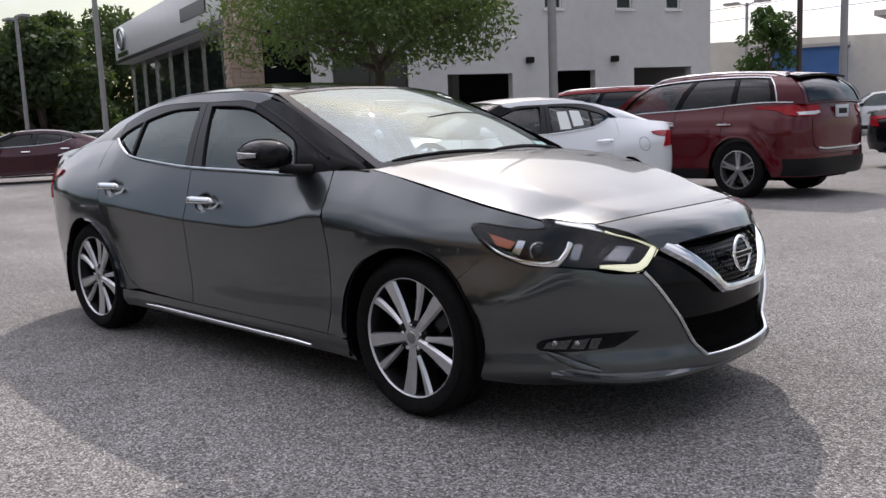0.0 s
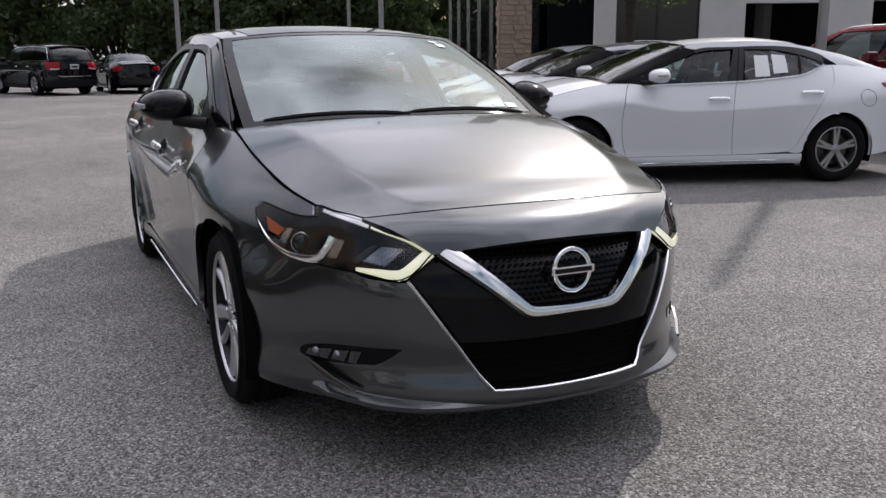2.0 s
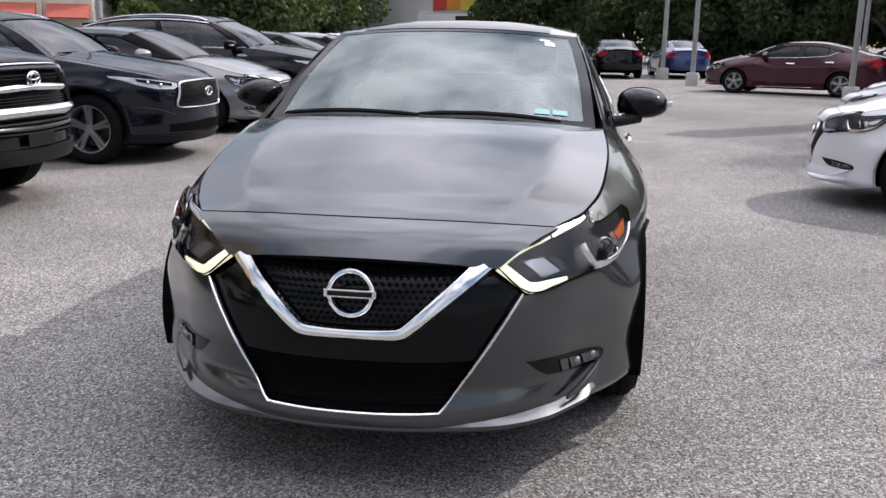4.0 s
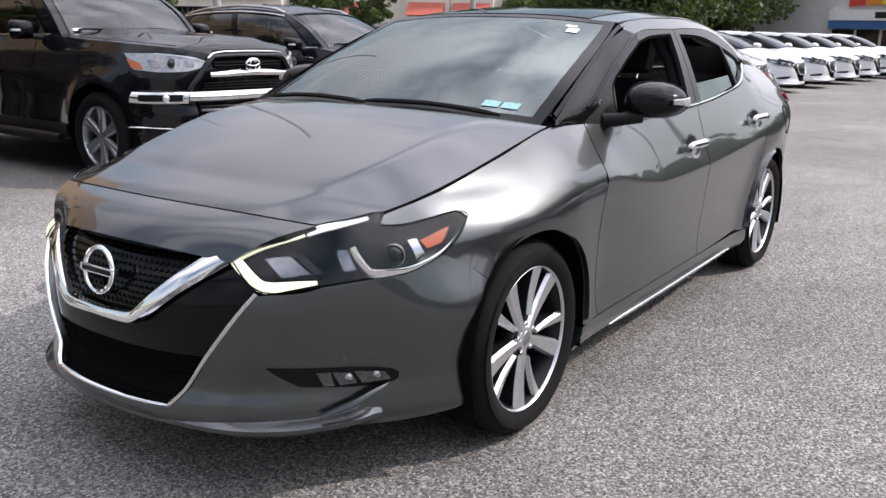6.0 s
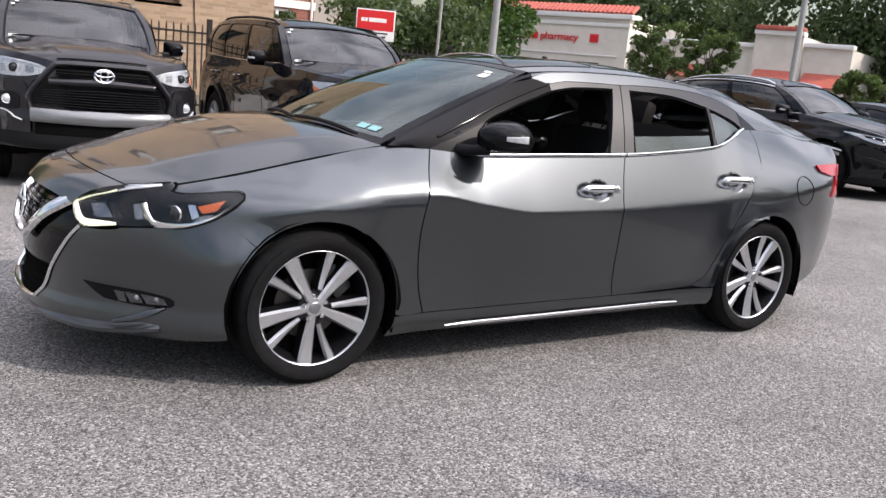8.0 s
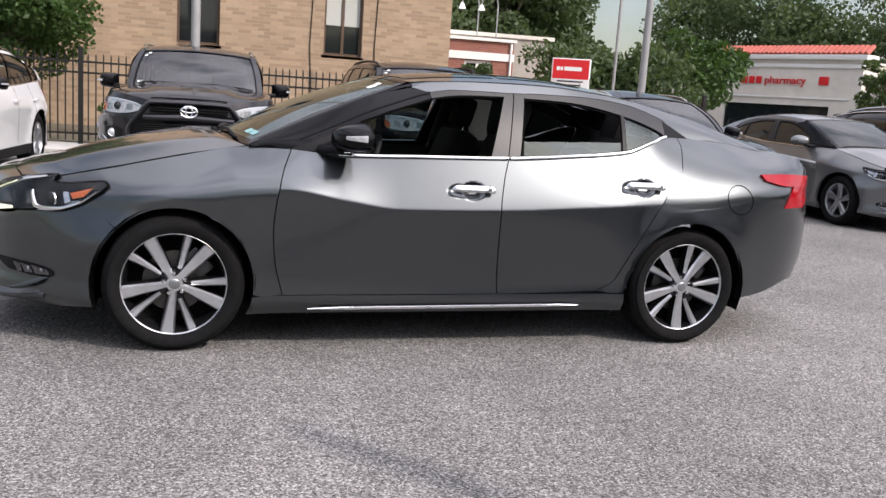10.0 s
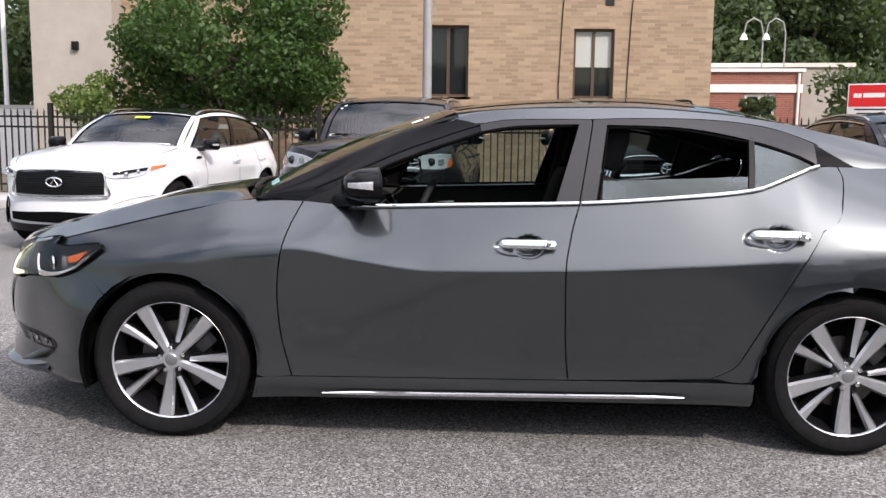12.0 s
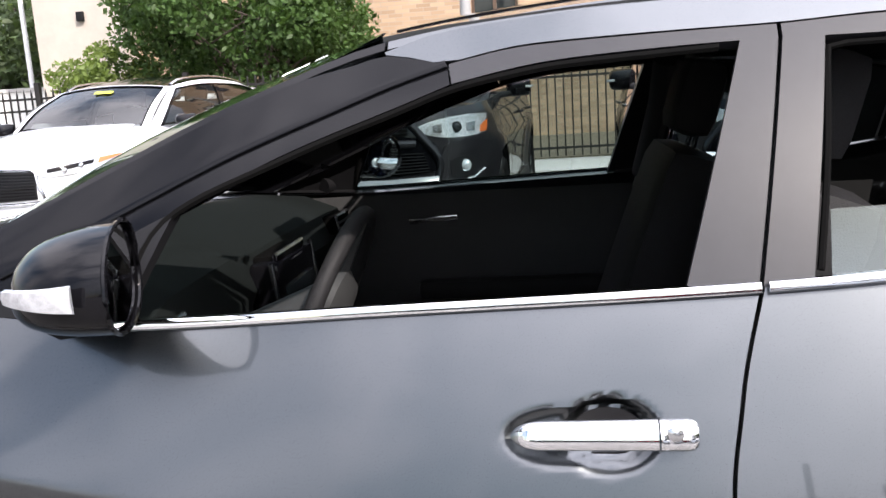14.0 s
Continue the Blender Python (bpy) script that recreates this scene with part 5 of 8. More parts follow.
    lo = X((-1.885, .952), (-2.0, .93), (-2.12, .922), (-2.40, .915))
    hi = X((-1.86, .985), (-2.05, .99), (-2.25, .988), (-2.40, .98))
    arm = skin(wall_patch(lo, hi, [lo[0], hi[0]], [lo[-1], hi[-1]], 24, 8, .012), fold=.014, outward=(-1, 1, 0))
    lo, hi = X((-2.04, .80), (-2.24, .80)), X((-2.12, .922), (-2.40, .915))
    leg = skin(wall_patch(lo, hi, [lo[0], hi[0]], [lo[-1], hi[-1]], 10, 10, .009), fold=.014, outward=(-1, 1, 0))
    both("rear_lamp", merge(arm, leg), M["red_lens"], car, "red boomerang rear lamp")

    # door mirrors
    for side in (1, -1):
        U, Vn = 22, 12
        verts = []
        for i in range(Vn + 1):
            t = i / Vn
            r = math.sin(math.pi * (.5 + .5 * t)) ** .5 if t < 1 else 0
            xx = .520 + .135 * (1 - (1 - t) ** 1.6)
            for k in range(U):
                a = 2 * math.pi * k / U
                ca, sa = math.cos(a), math.sin(a)
                yy = .935 + .118 * r * math.copysign(abs(ca) ** .75, ca) - .03 * t
                zz = 1.074 + (.078 if sa > 0 else .062) * r * math.copysign(abs(sa) ** .75, sa) * (1 - .22 * max(0, ca)) - .008 * t
                verts.append((xx, yy * side, zz))
        fc = []
        for i in range(Vn):
            for k in range(U):
                a, b = i * U + k, i * U + (k + 1) % U
                fc.append((a, b, b + U, a + U))
        turn = Matrix.Rotation(radians(17 * side), 3, "Z")
        ctr = Vector((.57, .93 * side, 0))
        verts = [ctr + turn @ (Vector(p) - ctr) for p in verts]
        mir = mesh("door_mirror", verts, fc, (M["gloss_black"] if hero else P), car, "gloss black door mirror with a clear turn lamp" if hero else "painted door mirror", flip=side < 0)
        cen = sum(verts[:U], Vector()) / U
        mv = [cen + (p - cen) * .93 + turn @ Vector((.004, 0, 0)) for p in verts[:U]]
        mesh("mirror_glass", mv, [tuple(range(U))], M["mirror_glass"], mir, smooth=False)
        mesh("mirror_rim", *tube([Vector(v) for v in verts[:U]], .0035, 6, closed=True), M["gloss_black"], mir)
        arm = tube([(.70, .775 * side, 1.005), (.66, .84 * side, 1.01), (.62, .90 * side, 1.025)], [.028, .024, .03], 10)
        mesh("mirror_arm", *arm, M["satin_black"], mir)
        lp = [ctr + turn @ (Vector((.555 + .085 * s, (1.056 - .052 * s * s) * side, 1.082)) - ctr) for s in [i / 8 for i in range(9)]]
        mesh("mirror_lamp", *ribbon(lp, (0, side, 0), [.034 - .014 * i / 8 for i in range(9)], .006), M["lamp_clear"], mir, "clear mirror turn lamp")

    # wipers
    for y0, y1 in ((.55, -.02), (-.02, -.62)):
        pts = []
        for i in range(11):
            t = i / 10
            y = y0 + (y1 - y0) * t
            p = Vector(WSG[0][0])
            u = (y + .70) / 1.40
            gp = sub_grid(WSG, min(max(u, 0), .999), min(max(u, 0), .999) + .001, .012 + .022 * math.sin(math.pi * t) + .012 * t, .2, 2, 2)[0][0]
            pts.append(gp + Vector((.012, 0, .016)))
        mesh("wiper", *tube(pts, [.006] + [.010] * 9 + [.006], 6), M["satin_black"], car, "black windscreen wiper")

    # wheels, arches and floor
    for hx in (HUBF, HUBR):
        for side in (1, -1):
            if hero:
                saloon_wheel(car, hx, .775 * side, side)
            else:
                plain_wheel(car, hx, .775 * side, side, .334, .235, rim or M["alloy"], 5)
    for hx in (HUBF, HUBR):
        prof = arc(hx, HUBZ, ARCH + .012, -20, 200, 18)
        grid = [[Vector((x, y, z)) for y in (.52, .70, .89)] for x, z in prof]
        sk = skin(grid, outward=(0, 0, -1))
        inner = ([Vector((x, .52, z)) for x, z in prof], [tuple(range(len(prof)))])
        both("arch_liner", merge(sk, inner), M["matt_black"], car, "black wheel arch liner")
    bm = bmesh.new()
    box(bm, -.98, .98, -.80, .80, .17, .26)
    box(bm, -2.2, -1.85, -.52, .52, .28, .36)
    box(bm, 1.78, 2.12, -.50, .50, .215, .30)
    box(bm, -1.8, -.98, -.5, .5, .2, .4)
    box(bm, .98, 1.80, -.5, .5, .18, .72)
    part("underbody", bm, M["matt_black"], car, "black underbody", smooth=False)
    # inner shell behind the gaps
    grid = [[S(x, z, -.045) for z in [.27 + .69 * j / 8 for j in range(9)]] for x in [.98 - 1.96 * i / 16 for i in range(17)]]
    both("inner_shell", skin(grid, outward=OUT), M["trim"], car, "dark inner door shell")
    g2 = [[S(Q(x, .7), z, -.05) for z in [.73 + .03 * j for j in range(3)]] for x in [.98 + .85 * i / 10 for i in range(11)]]
    both("inner_wing", skin(g2, outward=OUT), M["matt_black"], car)
    if hero or inside:
        saloon_interior(car)
    return car


saloon = build_saloon("saloon_car", "dark gunmetal grey four-door saloon with machined alloy wheels", M["gunmetal"])


# ---- ground ----
bm = bmesh.new()
bmesh.ops.create_grid(bm, x_segments=8, y_segments=8, size=600.0)
ground = part("ground", bm, M["asphalt"], smooth=False)
tagged(ground, "worn light grey asphalt car park with fine exposed stone", "ground", kind="structure")


M["tag_yellow"] = mat("yellow_tag", (0.62, 0.66, 0.05), 0.6)


# ---- parked cars ----
def plain_wheel(car, x, y, side, r, width, rim, spokes=5, steer=0.0):
    """A simple road wheel for a parked car."""
    rim_r = r * .68
    w = mesh("wheel", *tyre_piece(r, rim_r, width, 40), M["rubber"], car, "", angle=30)
    w.matrix_local = Matrix.Translation((x, y, r)) @ Matrix.Rotation(0 if side > 0 else math.pi, 4, "Z") @ Matrix.Rotation(radians(steer), 4, "Z")
    f = width * .38
    pieces = [lathe([(rim_r, f + .012), (rim_r - .012, f + .014), (rim_r - .022, f - .01), (rim_r - .03, -width * .3)], 40)]
    for k in range(spokes):
        a = 360 / spokes * k + 90
        if spokes <= 6:
            pieces += [spoke(a - 7, .03, rim_r - .012, .04, .03, f, .03), spoke(a + 7, .03, rim_r - .012, .04, .03, f, .03)]
        else:
            pieces.append(spoke(a, .03, rim_r - .012, .036, .03, f, .03))
    pieces.append(lathe([(0, f + .006), (.035, f + .004), (.05, f - .004), (.055, f - .03)], 24))
    mesh("rim", *merge(*pieces), rim, w, "", angle=30)
    mesh("brake_disc", *lathe([(.0, .0), (rim_r * .72, 0), (rim_r * .72, -.02)], 32), M["disc"], w, "", angle=30)
    mesh("wheel_back", *disc(rim_r - .02, -width * .2), M["matt_black"], w)
    return w


KINDS = {
    # length, width, wheelbase, front overhang, tyre radius, sill height; deck: fender and belt line as (distance from the nose, height);
    # roof: the roof's edge from the windscreen to the tail; xa, xd: foot of the windscreen and of the rear window; ws: half width of the windscreen's foot
    "crossover": dict(L=4.69, W=1.90, wb=2.80, fo=.92, r=.37, sill=.25, deck=[(0, .80), (.06, .85), (.25, .925), (.6, .995), (1.0, 1.05), (1.40, 1.085), (2.0, 1.075), (3.0, 1.10), (3.9, 1.15), (4.69, 1.17)],
                      roof=[(2.10, 1.475), (2.5, 1.525), (3.0, 1.54), (3.6, 1.505), (4.16, 1.405)], xa=1.40, xd=4.60, ws=.735, yr=.625, nose=2.7, ends=3.2, tall=1.08,
                      cuts=[(.075, .42), (.455, .78), (.805, .915)], lamp=(.93, 1.06), crown=.055, dome=.012),
    "large_suv": dict(L=5.05, W=1.98, wb=2.95, fo=.95, r=.39, sill=.30, deck=[(0, .98), (.12, 1.06), (.5, 1.11), (1.35, 1.18), (2.0, 1.17), (5.05, 1.20)],
                      roof=[(2.0, 1.66), (2.4, 1.71), (3.4, 1.73), (4.2, 1.71), (4.66, 1.66)], xa=1.35, xd=4.97, ws=.78, yr=.68, nose=2.8, ends=4.0, tall=1.17,
                      cuts=[(.08, .36), (.39, .66), (.69, .93)], lamp=(.88, 1.16), crown=.05, dome=.015),
    "sport_suv": dict(L=4.82, W=1.94, wb=2.915, fo=.90, r=.39, sill=.30, deck=[(0, .95), (.10, 1.02), (.5, 1.09), (1.42, 1.16), (2.0, 1.185), (3.2, 1.225), (4.2, 1.275), (4.82, 1.25)],
                      roof=[(2.12, 1.605), (2.5, 1.665), (3.1, 1.69), (3.8, 1.675), (4.40, 1.61)], xa=1.42, xd=4.70, ws=.755, yr=.64, nose=2.8, ends=3.9, tall=1.18,
                      cuts=[(.085, .39), (.42, .665), (.69, .85)], lamp=(1.09, 1.24), crown=.05, dome=.012),
    "offroader": dict(L=4.83, W=1.86, wb=2.79, fo=.92, r=.385, sill=.36, deck=[(0, 1.06), (.05, 1.115), (.2, 1.15), (.6, 1.175), (1.2, 1.195), (1.62, 1.215), (2.2, 1.195), (3.2, 1.20), (4.83, 1.235)],
                      roof=[(2.16, 1.63), (2.5, 1.675), (3.2, 1.70), (4.0, 1.69), (4.50, 1.655)], xa=1.62, xd=4.75, ws=.755, yr=.665, nose=3.2, ends=4.3, tall=1.20,
                      cuts=[(.075, .36), (.395, .665), (.70, .92)], lamp=(.95, 1.15), crown=.04, dome=.028),
}


def grid_at(grid, u, v):
    return sub_grid(grid, u, u, v, v, 2, 2)[0][0]


def framed(grid, cuts, v0, v1, outward, band=.02):
    """A sheet with openings: cuts are (u0, u1) from v0 to v1. Gives its points, the painted faces and the dark faces round the openings."""
    z0, z1 = cuts[0][0] - band, cuts[-1][1] + band

    def steps(n, marks):
        out = sorted(marks)
        for i in range(n + 1):
            if all(abs(i / n - e) > .4 / n for e in marks):
                out.append(i / n)
        return sorted(out)

    us = steps(28, {e for c in cuts for e in c} | {z0, z1, 0.0, 1.0})
    vs = steps(10, {v0, v1, max(.004, v0 - .03), min(.996, v1 + .03), 0.0, 1.0})
    pts = [[grid_at(grid, min(u, .9999), min(v, .9999)) for v in vs] for u in us]
    nv = len(vs)
    body, dark = [], []
    for i in range(len(us) - 1):
        for j in range(nv - 1):
            u, v = (us[i] + us[i + 1]) / 2, (vs[j] + vs[j + 1]) / 2
            if v0 < v < v1 and any(a < u < b for a, b in cuts):
                continue
            f = (i * nv + j, (i + 1) * nv + j, (i + 1) * nv + j + 1, i * nv + j + 1)
            (dark if z0 < u < z1 and v0 - .031 < v < v1 + .031 else body).append(f)
    n = (pts[-1][0] - pts[0][0]).cross(pts[len(us) // 2][-1] - pts[len(us) // 2][0])
    if n.dot(Vector(outward)) < 0:
        body, dark = [tuple(reversed(f)) for f in body], [tuple(reversed(f)) for f in dark]
    return pts, body, dark


def car_seat(car, x, y, z, w, heads):
    """A dark seat with its back and headrests, in one mesh."""
    bm = bmesh.new()
    box(bm, x - .26, x + .26, y - w / 2, y + w / 2, z, z + .17, .05)
    back = []
    for a, b, c, d, e, f in [(-.07, .08, y - w / 2 + .02, y + w / 2 - .02, .05, .64)] + [(-.05, .05, h - .13, h + .13, .67, .84) for h in heads]:
        k = len(bm.verts)
        box(bm, a, b, c, d, e, f, .045)
        bm.verts.ensure_lookup_table()
        back += bm.verts[k:]
    bmesh.ops.rotate(bm, verts=back, cent=(0, y, 0), matrix=Matrix.Rotation(radians(-17), 3, "Y"))
    bmesh.ops.translate(bm, verts=back, vec=(x - .24, 0, z + .08))
    return part("seat", bm, M["leather"], car, "dark upholstered seat with headrest")


def parked_car(name, label, kind, paint_mat, m, rim=None, roof_mat=None, chrome=False, spokes=5, rails=False, group="parked cars", tag=False):
    """A parked car of one of the KINDS, nose along its own +x, standing at the pose m."""
    K = KINDS[kind]
    L, W, r, sill, tall = K["L"], K["W"], K["r"], K["sill"], K["tall"]
    car = thing(name, label, "car", m, group)
    rim = rim or M["alloy"]
    roof_mat = roof_mat or paint_mat
    x0 = L / 2
    hubf, hubr = x0 - K["fo"], x0 - K["fo"] - K["wb"]
    R = r + (.055 if kind != "offroader" else .075)
    deck = table(sorted((x0 - d, z) for d, z in K["deck"]))
    xcf, xcr = x0 - 1.15, -x0 + .8
    xa, xd = x0 - K["xa"], x0 - K["xd"]
    wt = table([(0, .88), (.2, .95), (.34, .968), (.45, .966), (.62, .982), (.745, 1.0), (.775, .997), (.80, .985), (.9, .955), (1.0, .905), (1.2, .84)])
    nf, nr = K["nose"], K["ends"]
    nose_in = table([(0, .12), (.22, .05), (.30, .01), (.42, 0), (.62, .0), (.78, .03), (.9, .09), (1.0, .17), (1.2, .25)] if kind == "crossover"
                    else [(0, .10), (.28, .06), (.36, .0), (.52, .0), (.56, .03), (.80, .035), (.92, .055), (1.0, .11), (1.2, .2)])
    flare = .036 if kind == "offroader" else .022

    def width_at(x, z):
        w = W / 2 * wt(z / tall) - (.018 if kind == "offroader" else 0)
        for h in (hubf, hubr):
            d = math.hypot(x - h, z - r)
            w += flare * math.exp(-((d - R) / (.085 if d > R else .05)) ** 2)
        if kind == "crossover":       # a wave along the side below the belt line
            w -= .014 * math.exp(-((z - .80 - .05 * x) / .07) ** 2) * smooth01(-1.9, -.6, x) * (1 - smooth01(.5, 1.2, x))
        return w

    def P(q, z, off=0.0):
        """The skin at (zone, value): round the front (f), along the side (s, value is x) and round the rear (r)."""
        zone, v = q
        if zone == "f":
            th = radians(90 * v)
            xe = x0 - nose_in(z / tall)
            x = xcf + (xe - xcf) * max(math.sin(th), 0) ** (2 / nf)
            y = width_at(x, z) * max(math.cos(th), 0) ** (2 / nf)
        elif zone == "r":
            th = radians(90 * v)
            xe = -x0 + nose_in(z / tall) * .6
            x = xcr + (xe - xcr) * max(math.sin(th), 0) ** (2 / nr)
            y = width_at(x, z) * max(math.cos(th), 0) ** (2 / nr)
        else:
            x, y = v, width_at(v, z)
        p = Vector((x, y, z))
        if off:
            e = 1e-3
            a = P((zone, v + (e if v < .99 or zone == "s" else -e)), z)
            b = P(q, z + e)
            n = (a - p).cross(b - p)
            if n.length > 0:
                n.normalize()
                if n.dot(Vector((p.x - (0 if zone != "s" else p.x), p.y + .001, 0))) < 0:
                    n = -n
                p = p + n * off
        return p

    cols = [("f", 1 - i / 24) for i in range(24)]
    xs = set()
    for h in (hubf, hubr):
        for k in range(17):
            xs.add(round(h + R * math.cos(math.pi * k / 16), 4))
    for i in range(27):
        x = xcf + (xcr - xcf) * i / 26
        if all(abs(x - h) > R + .02 for h in (hubf, hubr)):
            xs.add(round(x, 4))
    cols += [("s", x) for x in sorted(xs, reverse=True) if xcr < x < xcf]
    cols += [("r", i / 18) for i in range(19)]

    def bottom(x):
        z = sill
        for h in (hubf, hubr):
            if abs(x - h) < R:
                z = max(z, r + math.sqrt(R * R - (x - h) ** 2))
        return z

    NZ = 22
    V, F = [], []
    mids = [P(q, .5 * tall).x for q in cols]
    for side in (1, -1):
        base = len(V)
        for q, xm in zip(cols, mids):
            zb, zt = bottom(xm), deck(xm)
            for j in range(NZ):
                p = P(q, zb + (zt - zb) * j / (NZ - 1))
                V.append(Vector((p.x, p.y * side, p.z)))
        f = grid_faces(len(cols), NZ, base)
        F += f if side < 0 else [tuple(reversed(x)) for x in f]
    n = len(cols)
    base = len(V)
    ND = 17
    for i in range(n):
        a, b = V[i * NZ + NZ - 1], V[n * NZ + i * NZ + NZ - 1]
        for k in range(ND):
            t = 2 * k / (ND - 1) - 1
            ahead = smooth01(0, .35, x0 - mids[i])
            crown = K["crown"] * (1 - t * t) + .010 * (1 - t ** 8) + ahead * K["dome"] * (1 - smooth01(.48, .62, abs(t)))
            p = a.lerp(b, k / (ND - 1))
            V.append(Vector((p.x, p.y, p.z + crown)))
    for i in range(n - 1):
        for k in range(ND - 1):
            if 1 < k < ND - 3 and xd + .12 < mids[i] < xa - .10:
                continue
            q = base + i * ND + k
            F.append((q, q + ND, q + ND + 1, q + 1))
    bmw = bmesh.new()
    vs = [bmw.verts.new(p) for p in V]
    for q in F:
        bmw.faces.new([vs[k2] for k2 in q])
    bmesh.ops.remove_doubles(bmw, verts=bmw.verts, dist=.004)
    body = part("body", bmw, paint_mat, car, angle=38)

    # cabin: windscreen, sides and tail as sheets with real openings
    ya, yr = W / 2 * .865, K["yr"]
    roof = [(x0 - d, z) for d, z in K["roof"]]
    xb, xc = roof[0][0], roof[-1][0]
    FL, RL = [xa, K["ws"], deck(xa) - .004], [xd, ya - .07, deck(xd) - .004]

    def mir(p):
        return [p[0], -p[1], p[2]]

    def mid(a, b, t, d):
        return [a[k] + (b[k] - a[k]) * t + d[k] for k in range(3)]

    top = [[x, yr + (.02 if 0 < i < len(roof) - 1 else 0) - .02 * i / 4, z] for i, (x, z) in enumerate(roof)]
    aL = [FL, mid(FL, top[0], .5, (.03, .012, .03)), top[0]]
    rL = [RL, mid(RL, top[-1], .5, (-.05, .015, .03)), top[-1]]
    bot = [FL] + [[xa + (xd - xa) * t, y, deck(xa + (xd - xa) * t) - .004] for t, y in ((.2, ya - .012), (.5, ya), (.8, ya - .015))] + [RL]
    side_grid = coons(bot, top, aL, rL, 33, 13)
    side_grid = [[Vector(p) + Vector((0, .026 * math.sin(math.pi * j / 12), 0)) for j, p in enumerate(row)] for row in side_grid]
    TF, TR = top[0], top[-1]
    wbot = [mir(FL), mid(mir(FL), FL, .2, (.10, 0, .012)), mid(mir(FL), FL, .5, (.16, 0, .02)), mid(mir(FL), FL, .8, (.10, 0, .012)), FL]
    wtop = [mir(TF), mid(mir(TF), TF, .2, (.05, 0, .03)), mid(mir(TF), TF, .5, (.08, 0, .045)), mid(mir(TF), TF, .8, (.05, 0, .03)), TF]
    ws = coons(wbot, wtop, [mir(p) for p in aL], aL, 25, 13)
    bbot = [RL, mid(RL, mir(RL), .5, (-.08, 0, .02)), mir(RL)]
    btop = [TR, mid(TR, mir(TR), .2, (-.03, 0, .025)), mid(TR, mir(TR), .5, (-.05, 0, .04)), mid(TR, mir(TR), .8, (-.03, 0, .025)), mir(TR)]
    bk = coons(bbot, btop, rL, [mir(p) for p in rL], 21, 11)
    rf = coons(wtop, list(reversed(btop)), [mir(p) for p in top], top, 21, 21)
    rf = [[Vector(p) + Vector((0, 0, .022 * math.sin(math.pi * i / 20) * math.sin(math.pi * j / 20))) for j, p in enumerate(row)] for i, row in enumerate(rf)]
    mesh("roof", *skin(rf, outward=(0, 0, 1)), roof_mat, car, "")
    mesh("headliner", *skin(offset_grid(rf, -.035, (0, 0, 1)), outward=(0, 0, -1)), M["trim"], car, "dark roof lining")

    def sheet(nm, grid, cuts, v0, v1, o, sides, dark_mat, panes, band=.02, tints=None):
        pts, fb, fd = framed(grid, cuts, v0, v1, o, band)
        inner = [p for row in offset_grid(pts, -.028, o) for p in row]
        flat_ = [p for row in pts for p in row]
        lining = [tuple(reversed(f)) for f in fb + fd]
        for s in sides:
            def one(piece):
                return piece if s > 0 else mirrored(piece)
            fr = mesh(nm, *one((flat_, fb)), paint_mat, car, "", angle=50)
            mesh("window_surround", *one((flat_, fd)), dark_mat, fr, "gloss black window surround")
            mesh("pillar_trim", *one((inner, lining)), M["trim"], fr, "dark inner pillar trim")
            for i, (u0, u1) in enumerate(cuts):
                g2 = offset_grid(sub_grid(grid, u0 - .006, u1 + .006, max(0, v0 - .012), v1 + .012, 12, 8), -.009, o)
                pn = mesh(panes, *one(skin(g2, outward=o)), (tints or [M["car_glass"]])[min(i, len(tints or [0]) - 1)], car)
                pn.visible_shadow = False
                rim_ = [grid_at(g2, u, v) for u, v in [(k / 8, 0) for k in range(8)] + [(.9999, k / 6) for k in range(6)] + [(1 - k / 8, .9999) for k in range(8)] + [(0, 1 - k / 6) for k in range(6)]]
                mesh("window_seal", *one(tube(rim_, .007, 5, closed=True)), M["matt_black"], pn)

    sheet("door_frame", side_grid, K["cuts"], .045, .865, OUT, (1, -1), M["gloss_black"], "side_window", tints=[M["car_glass"], M["privacy_glass"], M["privacy_glass"]])
    sheet("windscreen_frame", ws, [(.055, .945)], .035, .955, (1, 0, .4), (1,), M["gloss_black"], "windscreen", .012)
    sheet("tailgate_frame", bk, [(.06, .94)], .06, .92, (-1, 0, .4), (1,), M["gloss_black"], "rear_window", tints=[M["privacy_glass"]])

    # inside: dashboard, seats, lining and floor
    zf = sill + .28
    bm2 = bmesh.new()
    box(bm2, xa - .62, xa - .08, -W / 2 + .20, W / 2 - .20, deck(xa) - .42, deck(xa) - .035, .06)
    part("dashboard", bm2, M["trim"], car, "dark dashboard")
    for y in (.38, -.38):
        car_seat(car, xa - 1.22, y, zf + .06, .50, (y,))
    car_seat(car, xa - 2.10, 0, zf + .10, 1.30, (-.42, .42))
    cw = Vector((xa - .78, .38, deck(xa) - .13))
    tilt = Matrix.Rotation(radians(64), 3, "Y")
    mesh("steering_wheel", *merge(tube([cw + tilt @ Vector((.185 * math.cos(a), .185 * math.sin(a), 0)) for a in [2 * math.pi * i / 24 for i in range(24)]], .015, 6, closed=True),
                                  tube([cw + tilt @ Vector((0, -.18, 0)), cw, cw + tilt @ Vector((0, .18, 0))], .02, 6)), M["leather"], car, "dark steering wheel")
    bm2 = bmesh.new()
    box(bm2, xb + .10, xb + .13, -.12, .12, roof[0][1] - .13, roof[0][1] - .06, .012)
    part("rear_view_mirror", bm2, M["satin_black"], car)
    lin = skin([[P(("s", xa - .15 + (xd + .45 - xa) * i / 12), sill + .1 + (deck(xa - .15 + (xd + .45 - xa) * i / 12) - .02 - sill - .1) * j / 4, -.07) for j in range(5)] for i in range(13)], outward=(0, -1, 0))
